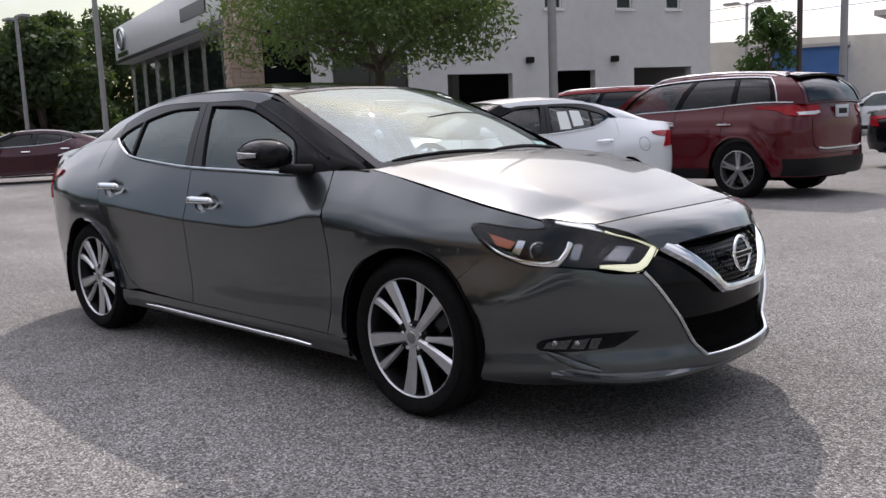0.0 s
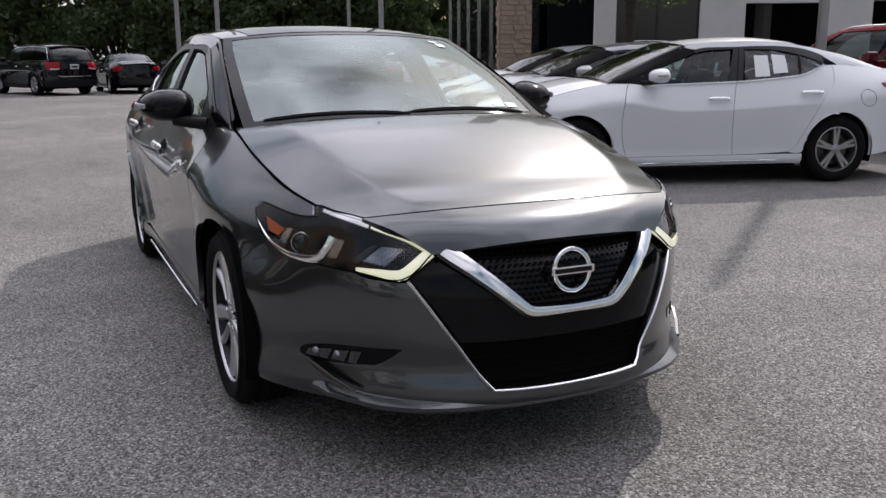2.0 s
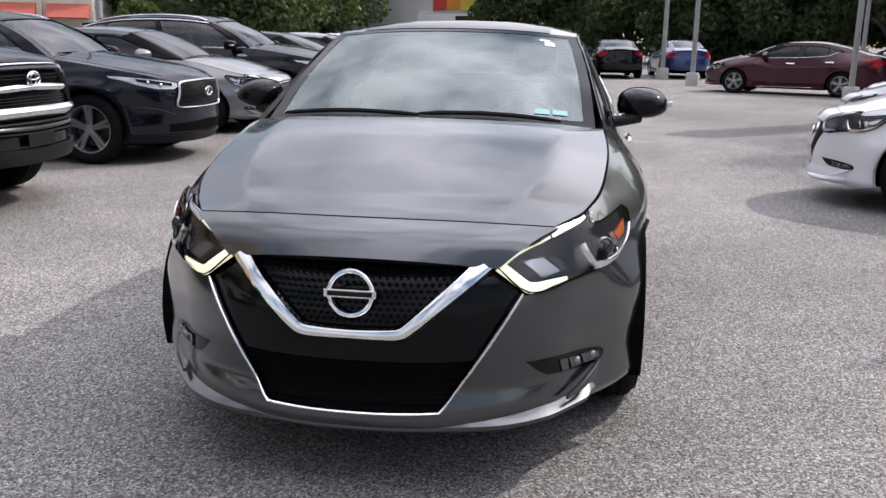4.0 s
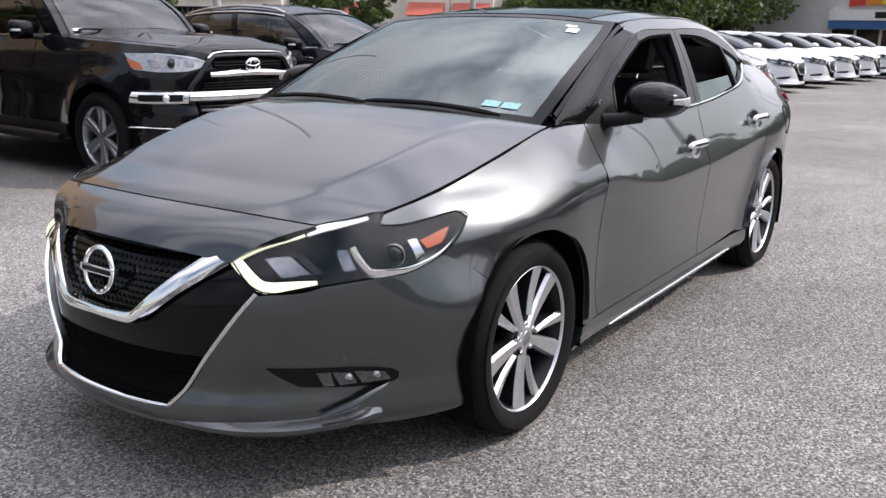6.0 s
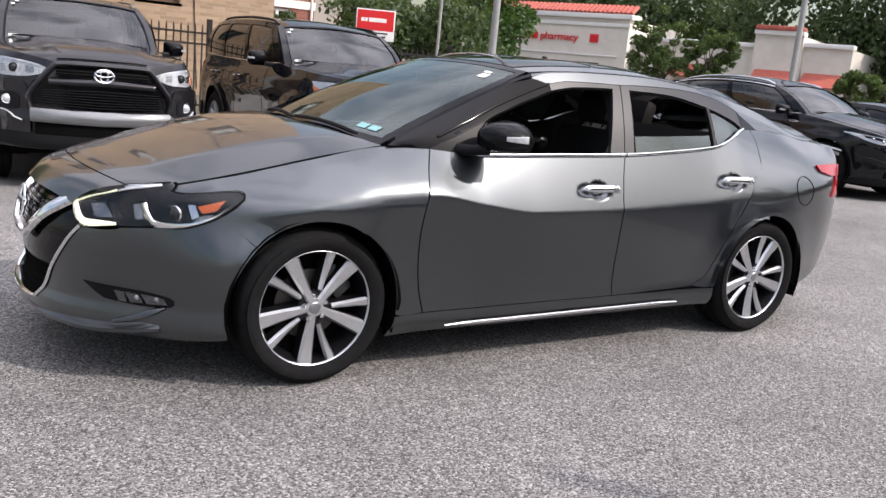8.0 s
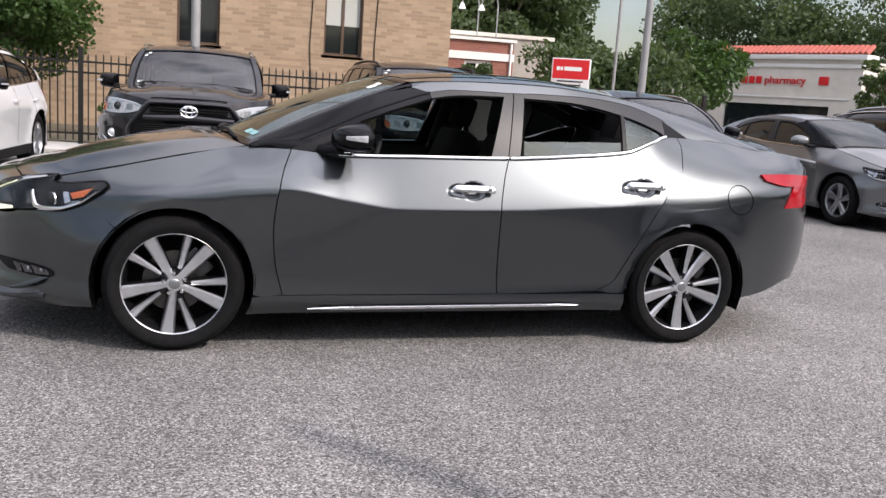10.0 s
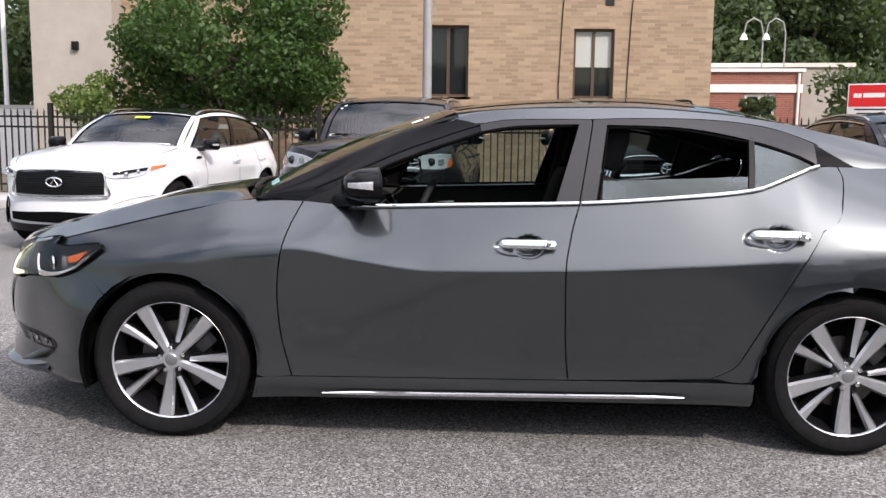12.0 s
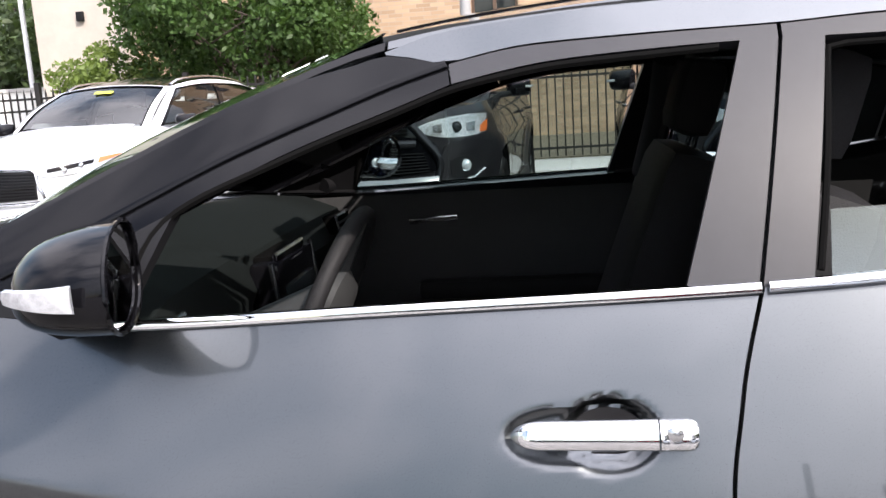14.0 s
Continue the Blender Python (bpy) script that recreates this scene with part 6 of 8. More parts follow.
    both("door_card", lin, M["trim"], car, "dark inner door lining")
    bm2 = bmesh.new()
    box(bm2, xd + .1, xa + .1, -W / 2 + .12, W / 2 - .12, sill + .02, sill + .08)
    part("cabin_floor", bm2, M["matt_black"], car, smooth=False)

    for side in (1, -1):
        pts = [grid_at(side_grid, u, .012) + Vector((0, .012, .012)) for u in [.03 + .92 * i / 20 for i in range(21)]]
        pts = [Vector((p.x, p.y * side, p.z)) for p in pts]
        mesh("belt_strip", *ribbon(pts, (0, side, .2), .016, .005), M["chrome"] if chrome or kind == "crossover" else M["satin_black"], car, "window sill strip")
        if chrome and kind != "offroader":
            u0, u1 = K["cuts"][0][0] - .03, K["cuts"][-1][1] + .025
            tp_ = [grid_at(side_grid, u0 + (u1 - u0) * i / 24, .895) for i in range(25)] + [grid_at(side_grid, u1 + .004, .895 - .87 * i / 6) for i in range(1, 7)]
            tp_ = [Vector((p.x, (p.y + .004) * side, p.z)) for p in tp_]
            mesh("window_arch", *ribbon(tp_, (0, side, .7), .020, .010), M["chrome"], car, "bright window arch strip")
        if rails:
            rp = [Vector(along(top, .04 + .92 * i / 14)) + Vector((0, -.05, .006 + .026 * min(1, 5 * math.sin(math.pi * i / 14)))) for i in range(15)]
            mesh("roof_rail", *tube([Vector((p.x, p.y * side, p.z)) for p in rp], .016, 8), M["satin_chrome"] if kind != "offroader" or not chrome else M["satin_black"], car, "low roof rail")
        # mirror
        mz, mx = deck(xa - .25) + .055, xa - .24
        bm2 = bmesh.new()
        mv = bmesh.ops.create_cube(bm2, size=1.0)["verts"]
        for v in mv:
            k = 1 - (.38 if v.co.x > 0 else 0)
            v.co = Vector((v.co.x * .15, v.co.y * .235 * k, v.co.z * (.165 if kind != "offroader" else .185) * k))
        bmesh.ops.bevel(bm2, geom=bm2.edges[:], offset=.045, segments=4, affect="EDGES", profile=.5)
        bmesh.ops.rotate(bm2, verts=bm2.verts, cent=(0, 0, 0), matrix=Matrix.Rotation(radians(10 * side), 3, "Z"))
        bmesh.ops.translate(bm2, verts=bm2.verts, vec=(mx, (ya + .175) * side, mz))
        mr = part("door_mirror", bm2, M["gloss_black"] if kind != "sport_suv" else paint_mat, car, "rounded door mirror")
        mesh("mirror_arm", *tube([(mx + .06, (ya - .05) * side, mz - .07), (mx + .03, (ya + .11) * side, mz - .055)], .026, 8), M["satin_black"], mr)
        mp = [Vector((mx + .02 + .05 * i / 6, (ya + .293 - .06 * (i / 6) ** 2) * side, mz - .005)) for i in range(7)]
        mesh("mirror_lamp", *ribbon(mp, (0, side, 0), .022, .005), M["clear_lamp"], mr, "clear mirror turn lamp")
        for hx in (xa - 1.22, xa - 2.18):
            hp = [P(("s", hx + .11 - .22 * i / 8), tall * .85, .010 + .028 * min(1, 2.2 * math.sin(math.pi * i / 8))) for i in range(9)]
            hp = [Vector((p.x, p.y * side, p.z)) for p in hp]
            mesh("door_handle", *ribbon(hp, (0, side, 0), .028, .012), M["satin_chrome"] if chrome else paint_mat, car, "door handle")
        # door gaps
        for gx in (xa - .28, xa - 1.34, max(xa - 2.32, hubr + R * .55)):
            gp = []
            zl = max(sill + .12, bottom(gx) + .01)
            for i in range(12):
                p = P(("s", gx), zl + (deck(gx) - .012 - zl) * i / 11, .0006)
                gp.append(Vector((p.x, p.y * side, p.z)))
            mesh("door_gap", *ribbon(gp, (0, side, 0), .008, .001), M["matt_black"], body)
        sg = skin([[P(("s", hubf - R - .02 - (hubf - hubr - 2 * R - .04) * i / 8), z, .014) for z in (sill - .02, sill + .04, sill + .1)] for i in range(9)], fold=.03, outward=OUT)
        mesh("sill", *(sg if side > 0 else mirrored(sg)), M["satin_black"], car, "dark sill")
        if kind == "offroader":
            mesh("side_step", *tube([(hubf - R - .05, (W / 2 + .02) * side, sill - .02), (hubr + R + .05, (W / 2 + .02) * side, sill - .02)], .045, 10), M["satin_black"], car, "tubular side step")
        if kind == "crossover":
            fv_ = [P(("s", xa - .02 - .16 * i / 5), .975 + .008 * i / 5, .006) for i in range(6)]
            mesh("wing_vent", *ribbon([Vector((p.x, p.y * side, p.z)) for p in fv_], (0, side, 0), [.012, .026, .034, .036, .034, .02], .008), M["gloss_black"] if not chrome else M["chrome"], car, "slim wing vent")
    # bonnet gap along the wings
    for side in (1, -1):
        gp = []
        for i in range(n):
            if xa + .02 < mids[i] < x0 - .16:
                a = V[i * NZ + NZ - 1]
                t = .90
                gp.append(Vector((a.x, a.y * t * side, a.z + K["crown"] * (1 - t * t) + .010 * (1 - t ** 8) + .0015)))
        mesh("bonnet_gap", *ribbon(gp, (0, 0, 1), .007, .001), M["matt_black"], body)
    for hx in (hubf, hubr):
        for side in (1, -1):
            plain_wheel(car, hx, (W / 2 - .135) * side, side, r, .235 if kind != "offroader" else .26, rim, spokes)
        prof = arc(hx, r, R + .005, -15, 195, 14)
        sk = merge(skin([[Vector((x, y, z)) for y in (W / 2 - .38, W / 2 - .03)] for x, z in prof], outward=(0, 0, -1)), ([Vector((x, W / 2 - .38, z)) for x, z in prof], [tuple(range(len(prof)))]))
        both("arch_liner", sk, M["matt_black"], car)
    bm2 = bmesh.new()
    box(bm2, -x0 + .3, x0 - .3, -W / 2 + .24, W / 2 - .24, sill - .06, sill + .2)
    part("underbody", bm2, M["matt_black"], car, smooth=False)
    # wipers at the foot of the windscreen
    for u0, u1 in ((.92, .52), (.48, .10)):
        wp = [grid_at(ws, u0 + (u1 - u0) * i / 8, .035 + .045 * math.sin(math.pi * i / 8 * .6)) + Vector((.014, 0, .014)) for i in range(9)]
        mesh("wiper", *tube(wp, .008, 6), M["matt_black"], car, "black windscreen wiper")

    def fv(y, z, zone="f"):
        w = width_at(x0 - .2 if zone == "f" else -x0 + .2, z)
        return math.degrees(math.acos(min(1, max(0, y / w)) ** ((nf if zone == "f" else nr) / 2))) / 90

    def ypatch(y0, y1, za, zb_, za2, zb2, off, nu=10, nv=5, zone="f", bulge=0.0):
        """A patch of the nose (or tail) from y0 to y1, with its lower and upper edge at both ends."""
        g_ = []
        for i in range(nu):
            u = i / (nu - 1)
            y = y0 + (y1 - y0) * u
            a_, b_ = za + (za2 - za) * u, zb_ + (zb2 - zb_) * u
            g_.append([P((zone, fv(y, a_ + (b_ - a_) * j / (nv - 1), zone)), a_ + (b_ - a_) * j / (nv - 1), off + bulge * math.sin(math.pi * j / (nv - 1))) for j in range(nv)])
        return g_

    def shape(ys, lows, highs, off, nu=18, nv=6, zone="f"):
        """A patch between two curved edges over the distance from the middle."""
        lo_, hi_ = table(list(zip(ys, lows))), table(list(zip(ys, highs)))
        g_ = []
        for i in range(nu):
            y = ys[0] + (ys[-1] - ys[0]) * i / (nu - 1)
            g_.append([P((zone, fv(y, lo_(y) + (hi_(y) - lo_(y)) * j / (nv - 1), zone)), lo_(y) + (hi_(y) - lo_(y)) * j / (nv - 1), off) for j in range(nv)])
        return g_

    def sym(nm, gr, mm, parent, lab="", fold=.012, outw=(1, .5, 0)):
        pc = skin(gr, fold=fold, outward=outw)
        return mesh(nm, *pc, mm, parent, lab), mesh(nm, *mirrored(pc), mm, parent, lab)

    def pair(nm, gr, mm, parents, lab="", fold=.006):
        pc = skin(gr, fold=fold, outward=(1, .5, 0))
        return mesh(nm, *pc, mm, parents[0], lab), mesh(nm, *mirrored(pc), mm, parents[1], lab)

    def whole(nm, y1, za, zb_, za2, zb2, off, mm, parent, lab="", fold=.014, zone="f", bulge=0.0):
        pc = skin(ypatch(0, y1, za, zb_, za2, zb2, off, nv=9 if bulge else 5, zone=zone, bulge=bulge), fold=fold, outward=(1 if zone == "f" else -1, .2, 0))
        return mesh(nm, *merge(pc, mirrored(pc)), mm, parent, lab)

    def line(nm, pts, width, thick, off, mm, parent, lab="", zone="f"):
        pp_ = [P((zone, fv(y, z, zone)), z, off) for y, z in [along([list(p) for p in pts], i / 30) for i in range(31)]]
        rb_ = ribbon(pp_, (1 if zone == "f" else -1, .25, 0), width, thick)
        return mesh(nm, *merge(rb_, mirrored(rb_)), mm, parent, lab)

    def lamp_at(nm, y, z, off, rad, mm, parents, lab=""):
        c_ = P(("f", fv(y, z)), z, off)
        v, fc = lathe([(0, .012), (rad * .55, .010), (rad * .85, 0), (rad, .004), (rad * 1.08, -.008)], 18, "x")
        for sg_, pr in zip((1, -1), parents):
            mesh(nm, [Vector((c_.x + p[0], (c_.y + p[1]) * sg_, c_.z + p[2])) for p in v], fc if sg_ > 0 else [tuple(reversed(q)) for q in fc], mm, pr, lab)

    if kind == "offroader":
        ys = [.44, .52, .62, .74, .835]
        hl = sym("headlight", shape(ys, [1.005, .975, .955, .95, .965], [1.040, 1.068, 1.085, 1.098, 1.092], .010), M["lamp_clear"], car, "large swept headlamp with bright reflectors")
        pair("lamp_top", shape(ys[:4], [1.030, 1.056, 1.072, 1.084], [1.040, 1.068, 1.085, 1.098], .018), M["clear_lamp"], hl, "bright upper lamp edge")
        pair("lamp_cell", ypatch(.53, .585, .995, 1.040, .992, 1.048, .017), M["lamp_dim"], hl, "bright lamp unit")
        pair("lamp_cell", ypatch(.73, .775, .985, 1.04, .985, 1.045, .017), M["lamp_dim"], hl, "bright lamp unit")
        pair("indicator_lamp", shape([.805, .82, .838], [.970, .968, .975], [1.01, 1.035, 1.05], .017, 6, 4), M["amber"], hl, "amber corner lamp")
        lamp_at("projector", .665, 1.018, .024, .036, M["dark_glass"], hl, "round dark projector")
        gr = whole("grille", .54, .70, 1.075, .74, .93, .012, M["grille_black"], car, "black grille")
        whole("upper_grille", .37, .985, 1.062, .985, 1.05, .015, M["matt_black"], gr, "dark upper grille slot")
        for k2 in range(2):
            whole("grille_bar", .37, 1.005 + .024 * k2, 1.012 + .024 * k2, 1.003 + .024 * k2, 1.009 + .024 * k2, .024, M["satin_black"], gr)
        for k2 in range(7):
            whole("grille_bar", .50 - .006 * k2, .725 + .024 * k2, .732 + .024 * k2, .740 + .020 * k2, .746 + .020 * k2, .024, M["satin_black"], gr)
        whole("grille_beam", .42, .915, .972, .905, .955, .038, M["chrome"] if chrome else M["dark_grey_paint"], gr, "broad horizontal grille beam", bulge=.018)
        line("grille_frame", [(0, 1.088), (.33, 1.08), (.39, 1.055), (.46, .97), (.545, .86), (.57, .78), (.55, .69)], .055, .035, .012, paint_mat, gr, "angular grille frame")
        if chrome:
            line("grille_trim", [(0, 1.112), (.33, 1.104), (.42, 1.06)], .018, .012, .03, M["chrome"], gr, "thin bright grille trim")
            whole("bumper_bar", .58, .715, .80, .715, .80, .055, M["chrome"], car, "chrome front bumper bar", .03, bulge=.03)
            bz_ = sym("fog_bezel", ypatch(.585, .84, .705, .80, .70, .795, .045, nv=9, bulge=.02), M["chrome"], car, "bright fog lamp bezel", .03)
            pair("fog_pocket", ypatch(.62, .815, .725, .782, .722, .778, .068), M["satin_black"], bz_, "dark fog lamp pocket")
            whole("lower_grille", .52, .575, .70, .59, .70, .028, M["matt_black"], car, "black lower grille")
            for k2 in range(4):
                whole("lower_bar", .51, .595 + .026 * k2, .605 + .026 * k2, .605 + .024 * k2, .614 + .024 * k2, .040, M["dark_alloy"], car)
            line("bumper_strip", [(.62, .50), (.75, .50), (.86, .505)], .018, .012, .032, M["chrome"], car, "bright lower bumper strip")
            whole("plate_panel", .16, .50, .60, .50, .60, .046, M["satin_black"], car, "dark plate panel")
            lamp_at("fog_lamp", .70, .752, .074, .036, M["clear_lamp"], bz_, "round fog lamp")
        else:
            # the bar's sunlit brightness is put into its colour by a lighter paint
            whole("bumper_bar", .54, .585, .695, .60, .71, .055, M["grey_paint"], car, "satin grey front bumper bar", .03, bulge=.025)
            bc_ = sym("bumper_corner", shape([.55, .62, .74, .88], [.50, .50, .50, .52], [.78, .92, .93, .90], .032, 14, 8), paint_mat, car, "", .03)
            pair("fog_pocket", shape([.62, .68, .76], [.70, .68, .70], [.80, .83, .82], .040, 8, 5), M["satin_black"], bc_, "dark fog lamp pocket")
            line("bumper_strip", [(.60, .60), (.72, .655), (.80, .72)], .016, .010, .042, M["clear_lamp"], car, "bright corner accent")
            whole("lower_grille", .52, .47, .58, .49, .595, .030, M["matt_black"], car, "black lower grille")
            lamp_at("fog_lamp", .695, .765, .050, .040, M["clear_lamp"], bc_, "round fog lamp")
        whole("skid_plate", .80, .38, .48, .40, .50, .034, M["satin_black"], car, "dark bumper skirt")
        line("hood_scoop_edge", [(0, 1.128), (.25, 1.126), (.36, 1.12)], .012, .006, .006, M["matt_black"], body)
        for u0, u1, v0, v1 in ((.10, .125, .85, .90), (.075, .10, .77, .81), (.08, .13, .08, .12)):
            mesh("sticker", *skin(offset_grid(sub_grid(ws, u0, u1, v0, v1, 4, 3), .004, (1, 0, .4)), outward=(1, 0, .4)), M["paper"], car, "small pale windscreen sticker")
        bz, rad, bx = 1.0, (.078, .054), .052
    else:
        f0 = {"crossover": .855, "large_suv": 1.02, "sport_suv": 1.0}[kind]
        ys = [.50, .56, .68, .80, .885]
        hl = sym("headlight", shape(ys, [f0 - .045, f0 - .07, f0 - .066, f0 - .03, f0 + .048], [f0 - .012, f0 + .002, f0 + .026, f0 + .05, f0 + .068], .008), M["lamp_clear"], car, "slim swept headlamp")
        pair("lamp_shade", shape(ys[1:4], [f0 - .035, f0 - .02, f0 + .008], [f0 - .008, f0 + .014, f0 + .038], .013), M["gloss_black"], hl, "dark upper lamp band")
        pair("running_light", shape(ys[:4], [f0 - .043, f0 - .068, f0 - .064, f0 - .028], [f0 - .035, f0 - .055, f0 - .050, f0 - .012], .015), M["clear_lamp"], hl, "clear light guide")
        pair("indicator_lamp", shape([.82, .85, .885], [f0 + .005, f0 + .022, f0 + .05], [f0 + .052, f0 + .058, f0 + .066], .014, 6, 4), M["amber"] if tag else M["clear_lamp"], hl, "corner lamp")
        lamp_at("projector", .66, f0 - .028, .016, .024, M["lamp_white"], hl, "bright round projector")
        lamp_at("projector", .745, f0 - .004, .016, .022, M["lamp_white"], hl, "bright round projector")
        gr = whole("grille", .49, f0 - .245, f0 + .005, f0 - .235, f0 - .015, .014, M["satin_black"], car, "black mesh grille")
        for k2 in range(9):
            whole("grille_bar", .478, f0 - .225 + .025 * k2, f0 - .218 + .025 * k2, f0 - .218 + .022 * k2, f0 - .212 + .022 * k2, .022, M["gloss_black"], gr)
        line("grille_surround", [(0, f0 + .014), (.30, f0 + .008), (.46, f0 - .004), (.485, f0 - .02), (.50, f0 - .10), (.535, f0 - .215), (.525, f0 - .245), (.46, f0 - .262), (0, f0 - .268)], .024, .018, .014, M["satin_chrome"], gr, "bright grille surround")
        whole("lower_grille", .60, sill + .07, sill + .19, sill + .09, sill + .17, .012, M["matt_black"], car, "black lower intake")
        sym("side_vent", shape([.68, .73, .79], [sill + .21, sill + .19, sill + .25], [sill + .26, sill + .28, sill + .30], .012, 8, 4), M["gloss_black"], car, "black corner vent")
        line("bumper_crease", [(.56, f0 - .33), (.72, f0 - .27), (.84, f0 - .25)], .014, .008, .002, paint_mat, body)
        whole("bumper_skirt", .84, sill - .03, sill + .05, sill - .02, sill + .06, .022, M["satin_black"], car, "black lower bumper skirt")
        bz, rad, bx = f0 - .115, (.088, .046), .04
    c = P(("f", 1.0), bz, bx)
    ringp = [Vector((c.x, rad[0] * math.cos(a), c.z + rad[1] * math.sin(a))) for a in [2 * math.pi * i / 28 for i in range(28)]]
    if kind == "offroader":
        second = merge(tube([Vector((c.x, rad[0] * .42 * math.cos(a), c.z + rad[1] * .9 * math.sin(a))) for a in [2 * math.pi * i / 20 for i in range(20)]], .007, 6, closed=True),
                       tube([Vector((c.x, rad[0] * .9 * math.cos(a), c.z + .018 + rad[1] * .42 * math.sin(a))) for a in [2 * math.pi * i / 20 for i in range(20)]], .006, 6, closed=True))
    else:
        second = tube([(c.x, -.045, c.z - .04), (c.x, 0, c.z + .036), (c.x, .045, c.z - .04)], .007, 6)
    mesh("badge", *merge(tube(ringp, .009, 6, closed=True), second), M["chrome"], gr, "oval chrome badge")

    # tail: lamps, plate, bumper skirt
    t0, t1 = K["lamp"]
    rl = sym("rear_lamp", shape([.50, .62, .78, W / 2 - .10], [t0 + .03, t0, t0, t0 + .02], [t1 - .02, t1, t1, t1 - .01], .012, 16, 6, "r"), M["red_lens"], car, "red rear lamp", outw=(-1, .5, 0))
    pcw = skin(shape([.52, .64, .80], [t0 + .035, t0 + .012, t0 + .015], [t0 + .065, t0 + .055, t0 + .05], .020, 10, 3, "r"), fold=.004, outward=(-1, .5, 0))
    mesh("reversing_lamp", *pcw, M["clear_lamp"], rl[0], "clear reversing lamp")
    mesh("reversing_lamp", *mirrored(pcw), M["clear_lamp"], rl[1], "clear reversing lamp")
    whole("rear_skirt", W / 2 - .06, sill, sill + .24, sill + .02, sill + .24, .016, M["satin_black"], car, "black rear bumper skirt", zone="r")
    line("tailgate_gap", [(0, sill + .30), (.5, sill + .30), (.60, sill + .36), (.66, .8), (.66, t0 - .02)], .008, .001, .001, M["matt_black"], body, zone="r")
    if chrome:
        line("rear_strip", [(0, sill + .36), (.4, sill + .36), (.58, sill + .38)], .024, .010, .012, M["chrome"], car, "bright rear bumper strip", zone="r")
    if tag:
        mesh("tag", *skin(offset_grid(sub_grid(ws, .46, .60, .76, .83, 4, 3), .004, (1, 0, .4)), outward=(1, 0, .4)), M["tag_yellow"], car, "yellow paper tag in the windscreen")
        mesh("sticker", *skin(offset_grid(sub_grid(ws, .78, .90, .06, .10, 4, 3), .004, (1, 0, .4)), outward=(1, 0, .4)), M["paper"], car, "small pale windscreen sticker")
    if kind != "offroader":
        zr = roof[-1][1]
        sp = [[Vector((xc + .06 - .17 * u, y, zr + .022 + .02 * math.sin(math.pi * min(.5, u)) - .03 * u + .035 * (1 - (y / yr) ** 2))) for u in (0, .3, .6, .85, 1)] for y in [-yr + .01 + (2 * yr - .02) * i / 12 for i in range(13)]]
        mesh("spoiler", *skin(sp, thick=.03, outward=(0, 0, 1)), M["gloss_black"] if kind == "sport_suv" else paint_mat, car, "roof spoiler over the rear window")
    pz = (t0 + t1) / 2 - .03 if kind != "offroader" else .86
    pp = P(("r", 1.0), pz, .02)
    bm2 = bmesh.new()
    box(bm2, pp.x - .02, pp.x + .01, -.155, .155, pp.z - .08, pp.z + .08, .006)
    pl = part("number_plate", bm2, M["plate"], car, "pale number plate")
    box_part("plate_bar", (pp.x - .024, pp.x - .019, -.11, .11, pp.z - .035, pp.z + .035), M["satin_black"], pl)
    return car


def at(x, y, heading):
    """Pose of a parked car: its middle and the way that its nose points, in degrees."""
    return pose(x, y, 0, 0, 0, heading)


# south row, noses towards +y
NV, BK = M["navy_paint"], M["black_paint"]
parked_car("crossover_car", "white crossover car with a dark mesh grille and black roof", "crossover", M["white_paint"], at(4.31, -6.86, 84.5), roof_mat=M["gloss_black"], rails=True, tag=True)
parked_car("offroad_car", "dark grey off-road wagon with a body-coloured bumper", "offroader", M["dark_grey_paint"], at(1.17, -6.28, 87), rim=M["dark_alloy"], rails=True)
parked_car("offroad_car", "black off-road wagon with bright chrome grille and bumper", "offroader", BK, at(-1.61, -5.93, 88.5), chrome=True, rim=M["alloy"], spokes=6, rails=True)
parked_car("crossover_car", "dark navy crossover car with bright window strips", "crossover", NV, at(-4.75, -5.85, 90), rails=True, chrome=True)
build_saloon("saloon_car", "silver grey saloon car with a dark mesh grille", M["grey_paint"], at(-7.95, -5.95, 90), hero=False, group="parked cars")
parked_car("crossover_car", "black crossover car with bright window strips", "crossover", BK, at(-10.1, -5.65, 90) @ Matrix.Scale(1.06, 4), rails=True, chrome=True)
dark_row = build_saloon("saloon_car", "dark grey saloon car parked in the row", M["dark_grey_paint"], at(-13.4, -5.6, 90), hero=False, group="row of parked saloons")
build_saloon("saloon_car", "silver saloon car parked in the row", M["silver_paint"], at(-16.15, -5.45, 90), hero=False, group="row of parked saloons")
white_row = build_saloon("saloon_car", "white saloon car parked in the row", M["white_paint"], at(-18.9, -5.3, 90), hero=False, group="row of parked saloons")
for i in range(5):
    copy_thing(white_row, at(-21.65 - 2.75 * i, -5.15 + .13 * i, 90))

# north side
HE = math.degrees(math.atan2(-2.4, -.90))
build_saloon("saloon_car", "white saloon car with paper sheets in its windows", M["white_paint"], at(-3.05, 4.95, HE) @ Matrix.Diagonal((.96, .98, 1.0, 1.0)), hero=False, rim=M["hub_cap"], papers=True, inside=True, group="parked cars")
build_saloon("saloon_car", "pale silver saloon car with paper sheets in its windows", M["silver_paint"], at(-5.95, 6.05, HE), hero=False, papers=True, inside=True, group="parked cars")
copy_thing(white_row, at(-8.8, 7.2, HE))
parked_car("crossover_car", "dark grey crossover car with roof rails near a tree", "crossover", M["dark_grey_paint"], at(-12.5, 11.5, 200), rails=True)
parked_car("sport_utility_car", "dark red sport utility car with bright window trim", "sport_suv", M["red_paint"], at(-2.745, 9.37, 172.5), rails=True, chrome=True, rim=M["alloy"])
parked_car("sport_utility_car", "red sport utility car with dark side windows", "large_suv", M["bright_red_paint"], at(-6.85, 12.5, 212), rails=True)
